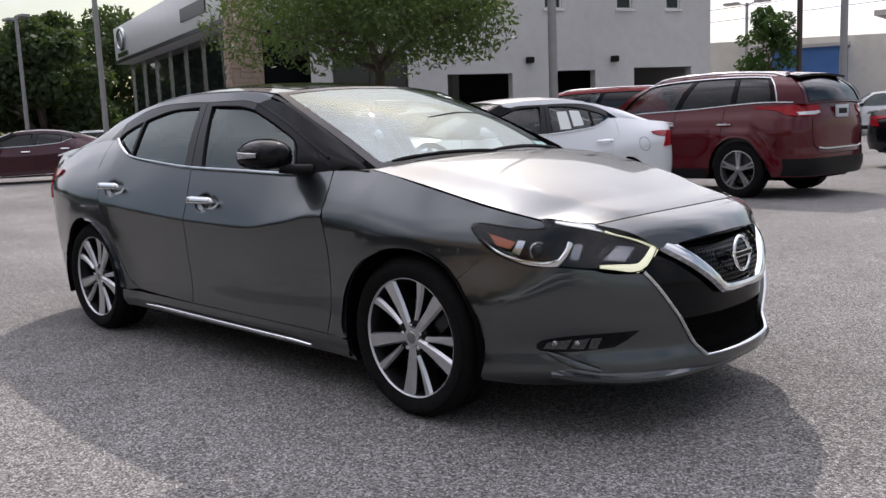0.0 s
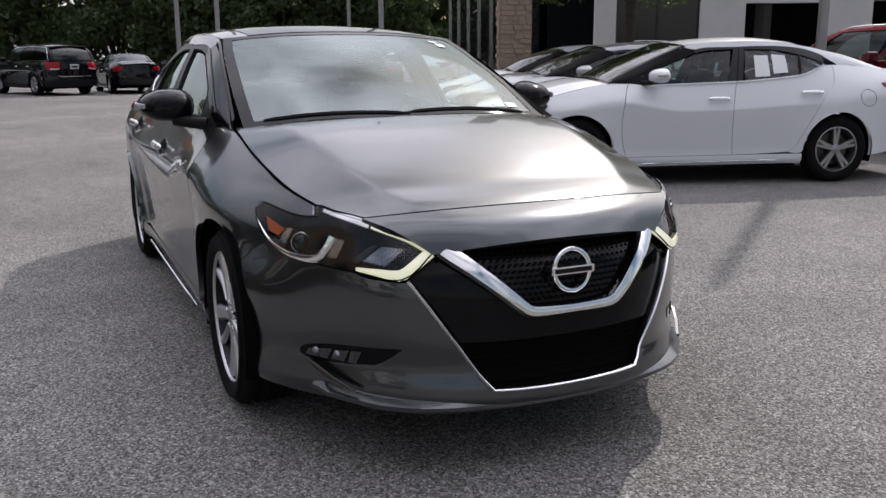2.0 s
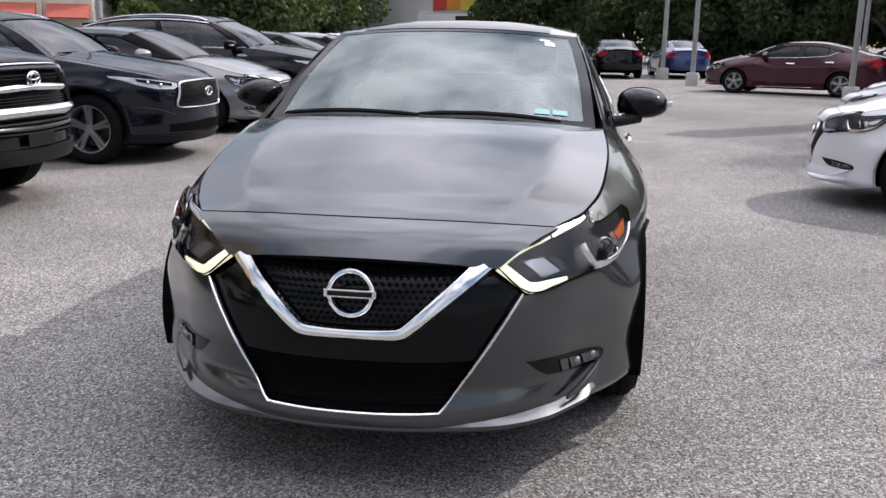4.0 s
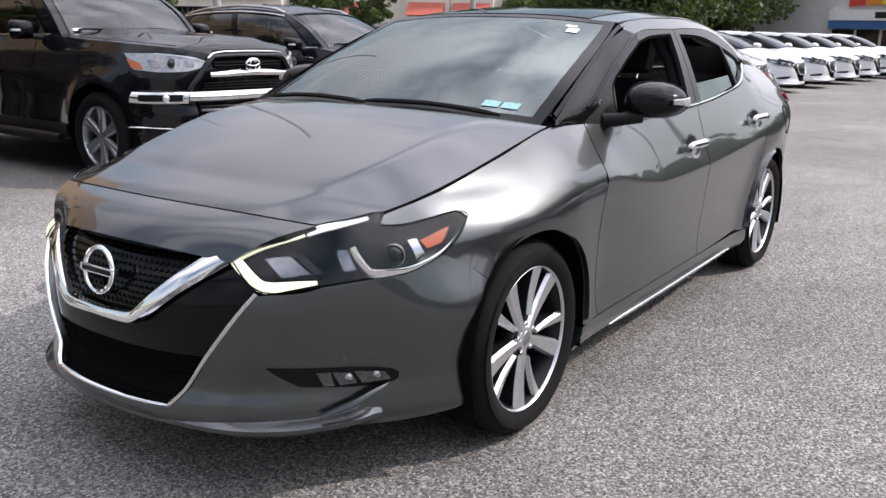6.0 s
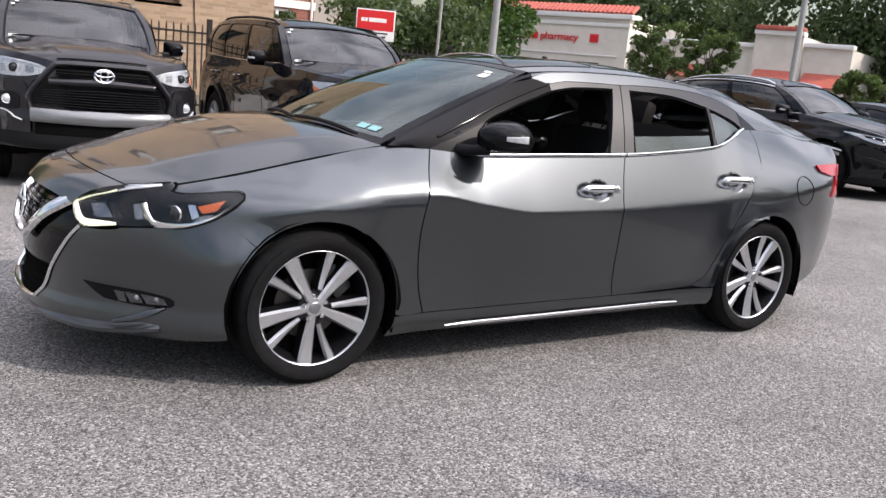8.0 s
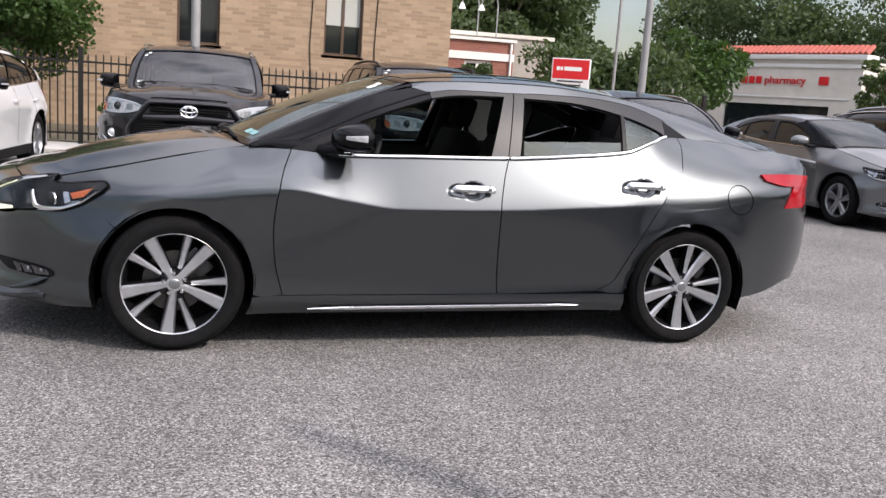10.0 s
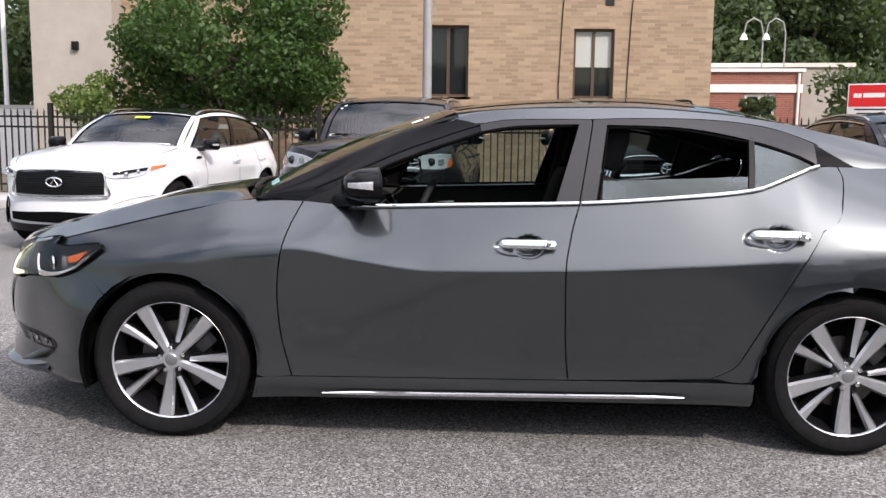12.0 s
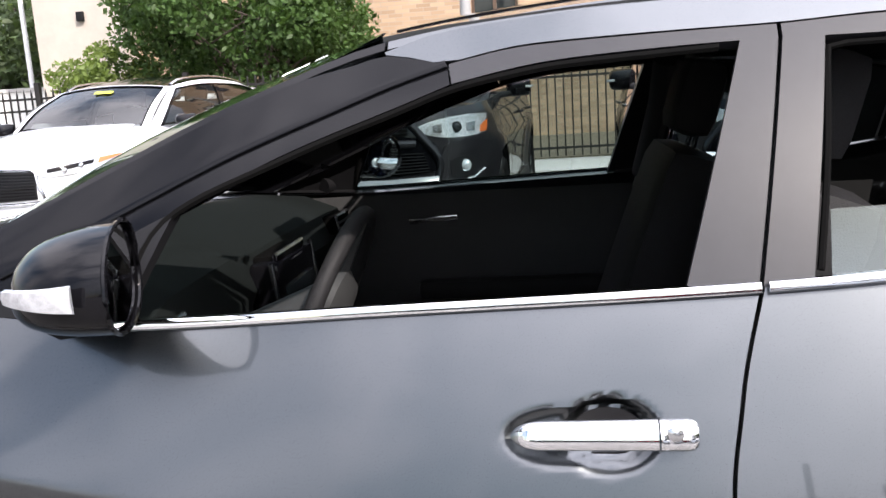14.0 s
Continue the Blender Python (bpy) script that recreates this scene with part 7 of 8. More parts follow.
black_s = build_saloon("saloon_car", "black saloon car with bright trim", BK, at(.5, 15.2, 350), hero=False, group="parked cars")
build_saloon("saloon_car", "maroon saloon car standing on open asphalt", M["maroon_paint"], at(-21.5, 6.6, 245), hero=False, group="parked cars")
copy_thing(white_row, at(-31, 12.8, 240))
parked_car("sport_utility_car", "black full-size sport utility car with bright trim", "large_suv", BK, at(-31.5, -.9, 203), chrome=True)
copy_thing(black_s, at(-31.5, 2.0, 185))
build_saloon("saloon_car", "blue saloon car in the far row", M["blue_paint"], at(-32.5, 4.6, 185), hero=False, group="parked cars")
parked_car("van", "white van on the far street", "large_suv", M["white_paint"], at(-8.0, 36.0, 200))


# ---- buildings ----
def brick_material(name, c1, c2, mortar, scale=1.0):
    """Running-bond brickwork at real size."""
    m = bpy.data.materials.new(name)
    m.use_nodes = True
    nt = m.node_tree
    b = nt.nodes["Principled BSDF"]
    b.inputs["Roughness"].default_value = 0.9
    co = nt.nodes.new("ShaderNodeTexCoord")
    mp = nt.nodes.new("ShaderNodeMapping")
    mp.inputs["Rotation"].default_value = (radians(90), 0, 0)
    nt.links.new(co.outputs["Object"], mp.inputs["Vector"])
    br = nt.nodes.new("ShaderNodeTexBrick")
    br.inputs["Color1"].default_value = (*c1, 1)
    br.inputs["Color2"].default_value = (*c2, 1)
    br.inputs["Mortar"].default_value = (*mortar, 1)
    br.inputs["Scale"].default_value = 1.0
    br.inputs["Brick Width"].default_value = .30 * scale
    br.inputs["Row Height"].default_value = .082 * scale
    br.inputs["Mortar Size"].default_value = .007
    br.inputs["Mortar Smooth"].default_value = 0.2
    br.inputs["Bias"].default_value = 0.1
    nt.links.new(mp.outputs["Vector"], br.inputs["Vector"])
    n = nt.nodes.new("ShaderNodeTexNoise")
    n.inputs["Scale"].default_value = 0.7
    n.inputs["Detail"].default_value = 6
    nt.links.new(co.outputs["Object"], n.inputs["Vector"])
    r = nt.nodes.new("ShaderNodeMapRange")
    r.inputs["To Min"].default_value, r.inputs["To Max"].default_value = 0.8, 1.2
    nt.links.new(n.outputs["Fac"], r.inputs["Value"])
    mx = nt.nodes.new("ShaderNodeMix")
    mx.data_type, mx.blend_type = "RGBA", "MULTIPLY"
    mx.inputs[0].default_value = 1.0
    nt.links.new(br.outputs["Color"], mx.inputs[6])
    nt.links.new(r.outputs["Result"], mx.inputs[7])
    nt.links.new(mx.outputs[2], b.inputs["Base Color"])
    bp = nt.nodes.new("ShaderNodeBump")
    bp.inputs["Strength"].default_value = 0.6
    bp.inputs["Distance"].default_value = 0.008
    bp.invert = True
    nt.links.new(br.outputs["Fac"], bp.inputs["Height"])
    nt.links.new(bp.outputs["Normal"], b.inputs["Normal"])
    return m


M["tan_brick"] = brick_material("tan_brick", (0.395, 0.285, 0.188), (0.275, 0.192, 0.124), (0.30, 0.25, 0.195))
M["red_brick"] = brick_material("red_brick", (0.28, 0.10, 0.07), (0.23, 0.08, 0.06), (0.30, 0.22, 0.18))


def wall_with_openings(name, x0, x1, z0, z1, thick, holes, material, parent, label=""):
    """A wall along x from y = 0 back to thick, with holes (x0, x1, z0, z1) cut right through."""
    xs = sorted({x0, x1, *[h[0] for h in holes], *[h[1] for h in holes]})
    zs = sorted({z0, z1, *[h[2] for h in holes], *[h[3] for h in holes]})

    def solid(a, b, c, d):
        mx, mz = (a + b) / 2, (c + d) / 2
        return not any(h[0] < mx < h[1] and h[2] < mz < h[3] for h in holes)

    V, F, idx = [], [], {}

    def v(x, y, z):
        k = (round(x, 4), y, round(z, 4))
        if k not in idx:
            idx[k] = len(V)
            V.append((x, y, z))
        return idx[k]

    cells = {(i, j): solid(xs[i], xs[i + 1], zs[j], zs[j + 1]) for i in range(len(xs) - 1) for j in range(len(zs) - 1)}
    for (i, j), s in cells.items():
        if not s:
            continue
        a, b, c, d = xs[i], xs[i + 1], zs[j], zs[j + 1]
        F.append((v(a, 0, c), v(b, 0, c), v(b, 0, d), v(a, 0, d)))
        F.append((v(a, thick, d), v(b, thick, d), v(b, thick, c), v(a, thick, c)))
        for (di, dj), (p, q) in (((-1, 0), ((a, c), (a, d))), ((1, 0), ((b, d), (b, c))), ((0, -1), ((b, c), (a, c))), ((0, 1), ((a, d), (b, d)))):
            if not cells.get((i + di, j + dj), False):
                F.append((v(p[0], 0, p[1]), v(q[0], 0, q[1]), v(q[0], thick, q[1]), v(p[0], thick, p[1])))
    return mesh(name, V, F, material, parent, label, smooth=False)


def simple_window(parent, x0, x1, z0, z1, y, frame_mat, glass_mat, mull=(), fw=.06, sill=True, blind=0.0, bars=()):
    """A window in an opening of a wall that faces -y in local space: frame, panes, sill."""
    bm = bmesh.new()
    box(bm, x0, x1, y - .03, y + .05, z0, z0 + fw)
    box(bm, x0, x1, y - .03, y + .05, z1 - fw, z1)
    box(bm, x0, x0 + fw, y - .03, y + .05, z0 + fw, z1 - fw)
    box(bm, x1 - fw, x1, y - .03, y + .05, z0 + fw, z1 - fw)
    for mxx in mull:
        box(bm, mxx - fw * .6, mxx + fw * .6, y - .03, y + .05, z0 + fw, z1 - fw)
    for mz in bars:
        box(bm, x0 + fw, x1 - fw, y - .015, y + .03, mz - .012, mz + .012)
    w = part("window", bm, frame_mat, parent, "", smooth=False)
    edges = [x0 + fw, *[e for mxx in mull for e in (mxx - fw * .6, mxx + fw * .6)], x1 - fw]
    for a, b in zip(edges[::2], edges[1::2]):
        box_part("pane", (a, b, y + .005, y + .015, z0 + fw, z1 - fw), glass_mat, w)
        if blind:
            box_part("blind", (a, b, y - .004, y + .002, z1 - fw - (z1 - z0 - 2 * fw) * blind, z1 - fw), M["blind"], w, "pale drawn blind")
    if sill:
        box_part("sill", (x0 - .05, x1 + .05, y - .16, y + .02, z0 - .07, z0 - .003), frame_mat, w)
    return w


def facing(x, y, yaw):
    """Pose of a facade: local -y faces away from the building, local x runs along it."""
    return pose(x, y, 0, 0, 0, yaw)


# tan brick building; its front faces +y, so local x runs towards -x
bx = thing("brick_building", "tan brick office building with tall bronze-framed windows", "building", facing(-5.15, -16.8, 180))
holes = [(-3.21, -2.26, 2.19, 3.80), (-6.65, -5.68, 2.2, 3.86), (-10.1, -9.15, 2.2, 3.86), (-3.21, -2.26, 5.6, 7.2), (-6.65, -5.68, 5.6, 7.2), (-10.1, -9.15, 5.6, 7.2)]
wall_with_openings("wall", -14.0, 0, 0, 9.2, .35, holes, M["tan_brick"], bx)
box_part("side_wall", (-.35, -.002, .352, 14, 0, 9.2), M["tan_brick"], bx)
box_part("side_wall", (-13.998, -13.65, .352, 14, 0, 9.2), M["tan_brick"], bx)
box_part("roof", (-14.05, .05, -.05, 14.05, 9.203, 9.45), M["concrete"], bx)
# slab and inner wall coloured near black in place of unlit rooms
box_part("floor_slab", (-13.6, -.36, .36, 13.9, 4.4, 4.6), M["shade_black"], bx)
box_part("back_wall", (-13.6, -.36, 6, 6.2, 0, 9.1), M["shade_black"], bx)
for i, h in enumerate(holes):
    simple_window(bx, *h, .16, M["window_frame"], M["dark_glass"], mull=((h[0] + h[1]) / 2,), blind=.55 if i in (0, 3, 5) else 0.0)
for x in (-1.85, -3.45):
    mesh("cable", *tube([(x, -.02, 9), (x + .1, -.02, 6), (x - .04, -.02, 4.2), (x - .1, -.02, 2.4), (x + .03, -.02, .3)], .012, 5), M["iron"], bx)
box_part("vent", (-2.5, -2.3, -.02, .05, 4.33, 4.5), M["shade_black"], bx)
# beige rendered wing
wing = thing("rendered_building", "plain beige rendered wall block beside the brick building", "building", facing(8.85, -16.2, 180))
wall_with_openings("wall", -1.95, 0, 0, 10.0, .3, [], M["beige_render"], wing)
box_part("side_wall", (-1.948, -1.65, .302, 8, 0, 10), M["beige_render"], wing)
box_part("side_wall", (-.3, -.002, .302, 8, 0, 10), M["beige_render"], wing)
box_part("roof", (-2.0, .05, -.05, 8.05, 10.003, 10.2), M["concrete"], wing)
box_part("wall_lamp", (-.95, -.80, -.10, 0, 3.15, 3.35), M["satin_black"], wing, "small dark wall lamp", bevel=.02)

# low red brick building with white trim
rb = thing("brick_building", "low red brick building with white band and window trim", "building", facing(-11.5, -29.0, 172))
holes = [(-2.0, -.9, 1.55, 2.95), (-6.5, -5.2, 1.55, 2.95)]
wall_with_openings("wall", -14, 0, 0, 3.75, .3, holes, M["red_brick"], rb)
box_part("side_wall", (-.3, -.002, .302, 9, 0, 3.75), M["red_brick"], rb)
box_part("roof", (-14.1, .1, -.1, 9.1, 3.753, 3.87), M["white_trim"], rb)
box_part("band", (-14, .03, -.05, -.003, 3.0, 3.3), M["white_trim"], rb)
# inner wall coloured as the shade behind the windows
box_part("back_wall", (-13.6, -.36, 4, 4.2, 0, 3.7), M["shade_black"], rb)
for h in holes:
    simple_window(rb, *h, .1, M["white_trim"], M["dark_glass"], mull=((h[0] + h[1]) / 2,), fw=.1, bars=(h[2] + .45, h[2] + .92))
mesh("downpipe", *tube([(-.12, -.06, .2), (-.12, -.06, 3.7)], .05, 8), M["white_trim"], rb)
rb2 = thing("low_building", "pinkish flat-roofed building behind shrubs", "building", facing(-16.0, -36.0, 172))
wall_with_openings("wall", -8, 0, 0, 4.5, .3, [(-3, -2, 2.9, 4.0), (-5.5, -4.5, 2.9, 4.0)], M["beige_render"], rb2)
box_part("side_wall", (-.3, -.002, .302, 9, 0, 4.5), M["beige_render"], rb2)
box_part("back_wall", (-7.6, -.36, 4, 4.2, 0, 4.4), M["shade_black"], rb2)
box_part("roof", (-8.1, .2, -.1, 9.1, 4.503, 4.68), M["cream"], rb2)
for k in (0, 1):
    gx = -12.1 + k * .9
    gpt = [(gx, -33, 3.5), (gx, -33, 5.6), (gx + .12, -33, 6.05), (gx + .42, -33, 6.2), (gx + .7, -33, 6.0), (gx + .78, -33, 5.55)]
    gl = thing("street_lamp", "curved gooseneck lamp with bell shade", "street lamp", group="gooseneck lamps")
    mesh("post", *tube([(p[0], p[1], p[2]) for p in ([(gx, -33, 0)] + gpt)], .03, 8), M["pole_paint"], gl)
    v, f = lathe([(.03, .15), (.09, .08), (.17, -.12)], 12, "z", (gx + .78, -33, 5.45))
    mesh("shade", v, f, M["sign_white"], gl)

# lit-box sign on a post
sg = thing("sign", "red and white box sign on a post beside shrubs", "sign", pose(-13.15, -26.9, 0, 0, 0, 150))
box_part("post", (-.09, .09, -.06, .06, 0, 2.09), M["pole_paint"], sg)
box_part("cabinet", (-.74, .74, -.16, .16, 2.07, 3.22), M["sign_white"], sg, bevel=.02)
box_part("red_face", (-.70, .70, -.166, -.161, 2.44, 3.18), M["sign_red"], sg, "red sign face")
box_part("word_bar", (-.25, .42, -.171, -.167, 2.75, 2.90), M["sign_white"], sg)
for a, b in ((-.55, -.42), (-.40, -.30)):
    box_part("mark", (a, b, -.171, -.167, 2.75, 2.89), M["sign_white"], sg)
for z, w in ((2.32, .5), (2.18, .42)):
    box_part("word_bar", (-w, w, -.166, -.161, z, z + .05), M["iron"], sg)

# white pharmacy with red tile trim
ph = thing("shop_building", "white pharmacy shop with cornice and red tile roof edge", "building", facing(-32.6, -47.2, 112) @ Matrix.Diagonal((1, 1, .93, 1)))
DX = 10.2
wall_with_openings("wall", 0, DX, 0, 5.6, .4, [(1.2, 8.4, .2, 2.65)], M["cream"], ph)
box_part("shop_glass", (1.2, 8.4, .15, .2, .2, 2.65), M["dark_glass"], ph)
box_part("cornice", (-.25, DX + .25, -.25, 1.2, 5.62, 5.95), M["white_trim"], ph, bevel=.06)
box_part("moulding", (-.1, DX + .1, -.10, -.003, 5.1, 5.35), M["white_trim"], ph, bevel=.03)
box_part("moulding", (.6, DX - .6, -.08, -.003, 3.1, 3.2), M["white_trim"], ph, bevel=.02)
bm = bmesh.new()
for i in range(34):
    x = -.1 + (DX + .2) * i / 33
    v, f = tube([(x, -.2, 5.96), (x, .6, 6.5)], .16, 6)
    vs = [bm.verts.new(p) for p in v]
    for q in f:
        bm.faces.new([vs[k] for k in q])
part("tile_roof", bm, M["red_tile"], ph, "red barrel tile roof edge")
box_part("block", (0.02, DX - .02, .402, 9, 0, 5.6), M["cream"], ph)
for x0, x1, d, zt in ((DX + .02, DX + 7.7, 1.0, 4.4), (DX + 7.72, DX + 10.4, .4, 5.2), (DX + 10.42, DX + 13.0, .8, 4.6), (-8, -.02, 1.4, 4.7)):
    box_part("shop_bay", (x0, x1, d, 9, 0, zt), M["cream"], ph)
    box_part("cornice", (x0 - .05, x1 + .05, d - .2, d + .6, zt + .003, zt + .28), M["white_trim"], ph, bevel=.05)
    mid_x = (x0 + x1) / 2
    V = [(mid_x - 1.1, d - .003, 3.1), (mid_x + 1.1, d - .003, 3.1), (mid_x + 1.1, d - 1.0, 2.3), (mid_x - 1.1, d - 1.0, 2.3), (mid_x - 1.1, d - .003, 2.25), (mid_x + 1.1, d - .003, 2.25)]
    mesh("awning", V, [(0, 1, 2, 3), (0, 3, 4), (1, 5, 2), (3, 2, 5, 4), (0, 4, 5, 1)], M["red_tile"], ph, "red fabric awning", smooth=False)
    if zt > 5:
        box_part("tile_edge", (x0, x1, d - .3, d + .5, zt + .285, zt + .55), M["red_tile"], ph, bevel=.08)
for a, b in ((2.3, 2.75), (2.85, 3.25), (3.35, 3.75)):
    box_part("sign_mark", (a, b, -.10, -.003, 4.0, 4.5), M["sign_red"], ph, "red sign letter block", bevel=.05)
fc = bpy.data.curves.new("sign_word", "FONT")
fc.body = "pharmacy"
fc.size, fc.extrude = .72, .04
fc.materials.append(M["sign_red"])
fo = new("sign_word", fc)
fo.parent = ph
fo.matrix_local = pose(3.95, -.05, 4.03, 90, 0, 0)
box_part("sign_box", (7.6, 8.2, -.09, -.003, 4.0, 4.55), M["sign_red"], ph, bevel=.03)

# glass-fronted showroom with a white fascia and a stone pillar
sd = math.degrees(math.atan2(19.0 - 8.3, -40 + 14.2))
sr = thing("showroom", "glass car showroom with a broad pale fascia", "building", facing(-40.65, 19.13, -15.8))
SL = 19.0


box_part("fascia", (.3, SL + .3, .0, 1.4, 4.85, 6.65), M["fascia_white"], sr, "pale metal fascia", bevel=.05)
box_part("fascia_edge", (.3, SL + .3, -.06, -.003, 4.85, 5.0), M["dark_alloy"], sr)
box_part("roof", (.3, SL + .3, 1.4, 12, 6.3, 6.5), M["concrete"], sr)
box_part("back_wall", (.3, SL, 9, 9.3, 0, 6.3), M["render_grey"], sr)
box_part("end_wall", (.0, .3, .9, 9, 0, 6.3), M["dark_glass"], sr)
for i in range(7):
    a, b = .4 + 2.62 * i, .4 + 2.62 * (i + 1)
    box_part("pane", (a + .05, b - .05, .8, .83, .15, 4.84), M["dark_glass"], sr, "large dark shop window")
    box_part("mullion", (a - .05, a + .05, .72, .9, 0, 4.84), M["satin_chrome"], sr)
box_part("end_glass", (SL + .06, SL + .1, 1.0, 7.0, .15, 4.84), M["dark_glass"], sr, "dark end window wall")
box_part("end_fascia", (SL - .1, SL + .3, 1.403, 7.4, 4.85, 6.65), M["fascia_white"], sr, "pale metal fascia", bevel=.05)
box_part("door", (13.6, 14.6, .70, .78, 0, 2.4), M["satin_chrome"], sr, "bright framed glass door")
box_part("door_glass", (13.68, 14.52, .68, .699, .2, 2.3), M["dark_glass"], sr)
ringp = [Vector((2.4 + .75 * math.cos(a), -.06, 5.95 + .5 * math.sin(a))) for a in [2 * math.pi * i / 30 for i in range(30)]]
mesh("emblem", *merge(tube(ringp, .09, 6, closed=True), tube([(1.8, -.06, 5.65), (2.4, -.06, 6.3), (3.0, -.06, 5.65)], .07, 6)), M["satin_chrome"], sr, "oval silver emblem")
box_part("word_bar", (1.2, 3.6, -.05, -.003, 5.1, 5.32), M["satin_chrome"], sr)
box_part("word_bar", (SL - 5.4, SL - 2.0, -.05, -.003, 5.45, 5.95), M["dark_alloy"], sr)
# stone pillar of stacked ledge stones
pil = thing("stone_pillar", "tall pillar of stacked brown ledge stones", "pillar", pose(-15.0, 9.63, 0, 0, 0, sd) @ Matrix.Diagonal((.76, .76, 1, 1)))
M["ledge_stone"] = mat("ledge_stone", (0.36, 0.28, 0.22), 0.9, vary=0.3, scale=7, bump=0.5, bump_scale=25)
box_part("core", (-.48, .48, -.48, .48, 0, 8.0), M["ledge_stone"], pil)
rnd = random.Random(4)
stone_meshes = []
for k in range(5):
    bm = bmesh.new()
    box(bm, -.5, .5, -.5, .5, -.5, .5, .08)
    me = bpy.data.meshes.new("stone")
    bm.to_mesh(me)
    bm.free()
    me.materials.append(M["ledge_stone"])
    stone_meshes.append(me)
z = 0.0
count = 0
while z < 5.2 and count < 290:
    hgt = rnd.uniform(.085, .14)
    for face in (2, 3):
        x = -.5
        while x < .5 and count < 290:
            w = rnd.uniform(.22, .5)
            w = min(w, .5 - x) if .5 - x > .12 else .5 - x + .001
            d = rnd.uniform(.03, .09)
            s = new("stone", stone_meshes[count % 5])
            s.parent = pil
            s.matrix_local = Matrix.Rotation(face * math.pi / 2, 4, "Z") @ Matrix.LocRotScale(Vector((x + w / 2, -.48 - d / 2 + .01, z + hgt / 2)), None, Vector((w - .008, d + .02, hgt - .008)))
            x += w
            count += 1
    z += hgt

# grey service building with garage openings
wd = math.degrees(math.atan2(25.6 - 17.8, -11.1 + 15.1))
sv = thing("service_building", "grey painted service building with dark garage openings", "building", facing(-15.45, 17.4, wd))
SVL = 10.0
holes = [(.1, 2.35, 0, 2.70), (3.7, 5.4, 0, 2.75), (6.9, 9.2, 0, 2.80), (-3.6, -1.2, .6, 3.4)]
wins = [(3.55, 4.2, 4.75, 6.3), (6.25, 6.85, 4.75, 6.3), (8.2, 8.75, 4.75, 6.3)]
wall_with_openings("wall", -4.2, SVL, 0, 9.0, .35, holes + wins, M["render_grey"], sv)
box_part("side_wall", (SVL - .35, SVL - .002, .352, 12, 0, 9), M["render_grey"], sv)
box_part("roof", (-4.25, SVL + .05, -.05, 12, 9.003, 9.2), M["concrete"], sv)
# inner wall and slab carry the gloom of the garage in their colour
box_part("back_wall", (-4.1, SVL - .4, 7, 7.2, 0, 8.9), M["shade_black"], sv)
box_part("floor_slab", (-4.1, SVL - .4, .36, 7, 3.6, 3.8), M["shade_black"], sv)
for h in wins:
    simple_window(sv, *h, .1, M["white_trim"], M["dark_glass"], fw=.05)
simple_window(sv, -3.6, -1.2, .6, 3.4, .1, M["dark_alloy"], M["dark_glass"], mull=(-2.4,), fw=.05)
for x in (2.95, 6.1):
    box_part("wall_lamp", (x - .12, x + .12, -.2, 0, 3.0, 3.2), M["satin_black"], sv, "small dark wall lamp", bevel=.03)

# street on the far side
bl = thing("blue_building", "small blue flat-roofed building with a white sign", "building", pose(-13.9, 43.5, 0, 0, 0, 200))
box_part("wall", (-1.6, 1.6, 0, 6, 0, 3.9), M["blue_wall"], bl)
box_part("roof", (-1.7, 1.7, -.2, 6.2, 3.903, 4.05), M["concrete"], bl)
box_part("door", (-1.3, -.5, -.05, -.003, 0, 3.0), M["shade_black"], bl)
box_part("sign", (.6, 1.2, -.06, -.003, 2.8, 3.5), M["sign_white"], bl)
cr = thing("cream_building", "cream painted building with a purple sign board", "building", pose(-20.0, 44.5, 0, 0, 0, 212))
box_part("wall", (-8.0, 6.0, 0, 8, 0, 4.5), M["cream"], cr)
box_part("sign_board", (-1.6, 1.2, -.08, -.003, 3.4, 4.15), M["purple_sign"], cr, "purple sign board")
box_part("word_bar", (-1.4, 1.0, -.085, -.081, 3.68, 3.86), M["sign_white"], cr)
fl = thing("flat_building", "long grey flat-roofed building across the street", "building", pose(2.0, 62.0, 0, 0, 0, 185))
wall_with_openings("wall", -16, 16, 0, 6.2, .4, [(-14 + 3.0 * k, -12.2 + 3.0 * k, 4.3, 5.3) for k in range(9)], M["render_grey"], fl)
box_part("roof", (-16.1, 16.1, -.1, 10, 6.203, 6.5), M["concrete"], fl)
box_part("back_wall", (-15.9, 15.9, 3, 3.2, 0, 6.1), M["shade_black"], fl)
# far grey building with a tent-roofed shop sign
gy = thing("far_building", "long pale grey building with a striped sign on its front", "building", pose(-62.0, -9.0, 0, 0, 0, 80))
box_part("wall", (-16, 6, 0, 10, 0, 5.6), M["render_grey"], gy)
box_part("roof", (-16.2, 6.2, -.2, 10.2, 5.603, 5.9), M["concrete"], gy)
for k, c in enumerate(((.55, .05, .04), (.70, .26, .03), (.66, .52, .05), (.10, .30, .12), (.08, .13, .42), (.20, .08, .34))):
    x = -1.2 + 1.07 * k
    V = [(x, -.2, 3.35 + .12 * math.sin(k)), (x + 1.066, -.2, 3.35 + .12 * math.sin(k + 1)), (x + 1.066, -.2, 5.4), (x, -.2, 5.4)]
    mesh("sign_stripe", V + [(p[0], -.003, p[2]) for p in V], [(0, 1, 2, 3), (7, 6, 5, 4), (0, 4, 5, 1), (3, 2, 6, 7), (0, 3, 7, 4), (1, 5, 6, 2)], mat("stripe", c, .5, vary=.15, scale=2), gy, smooth=False)
box_part("fascia", (-2.4, 6.2, -.35, -.003, 2.45, 3.15), M["sign_white"], gy, "white shop fascia")
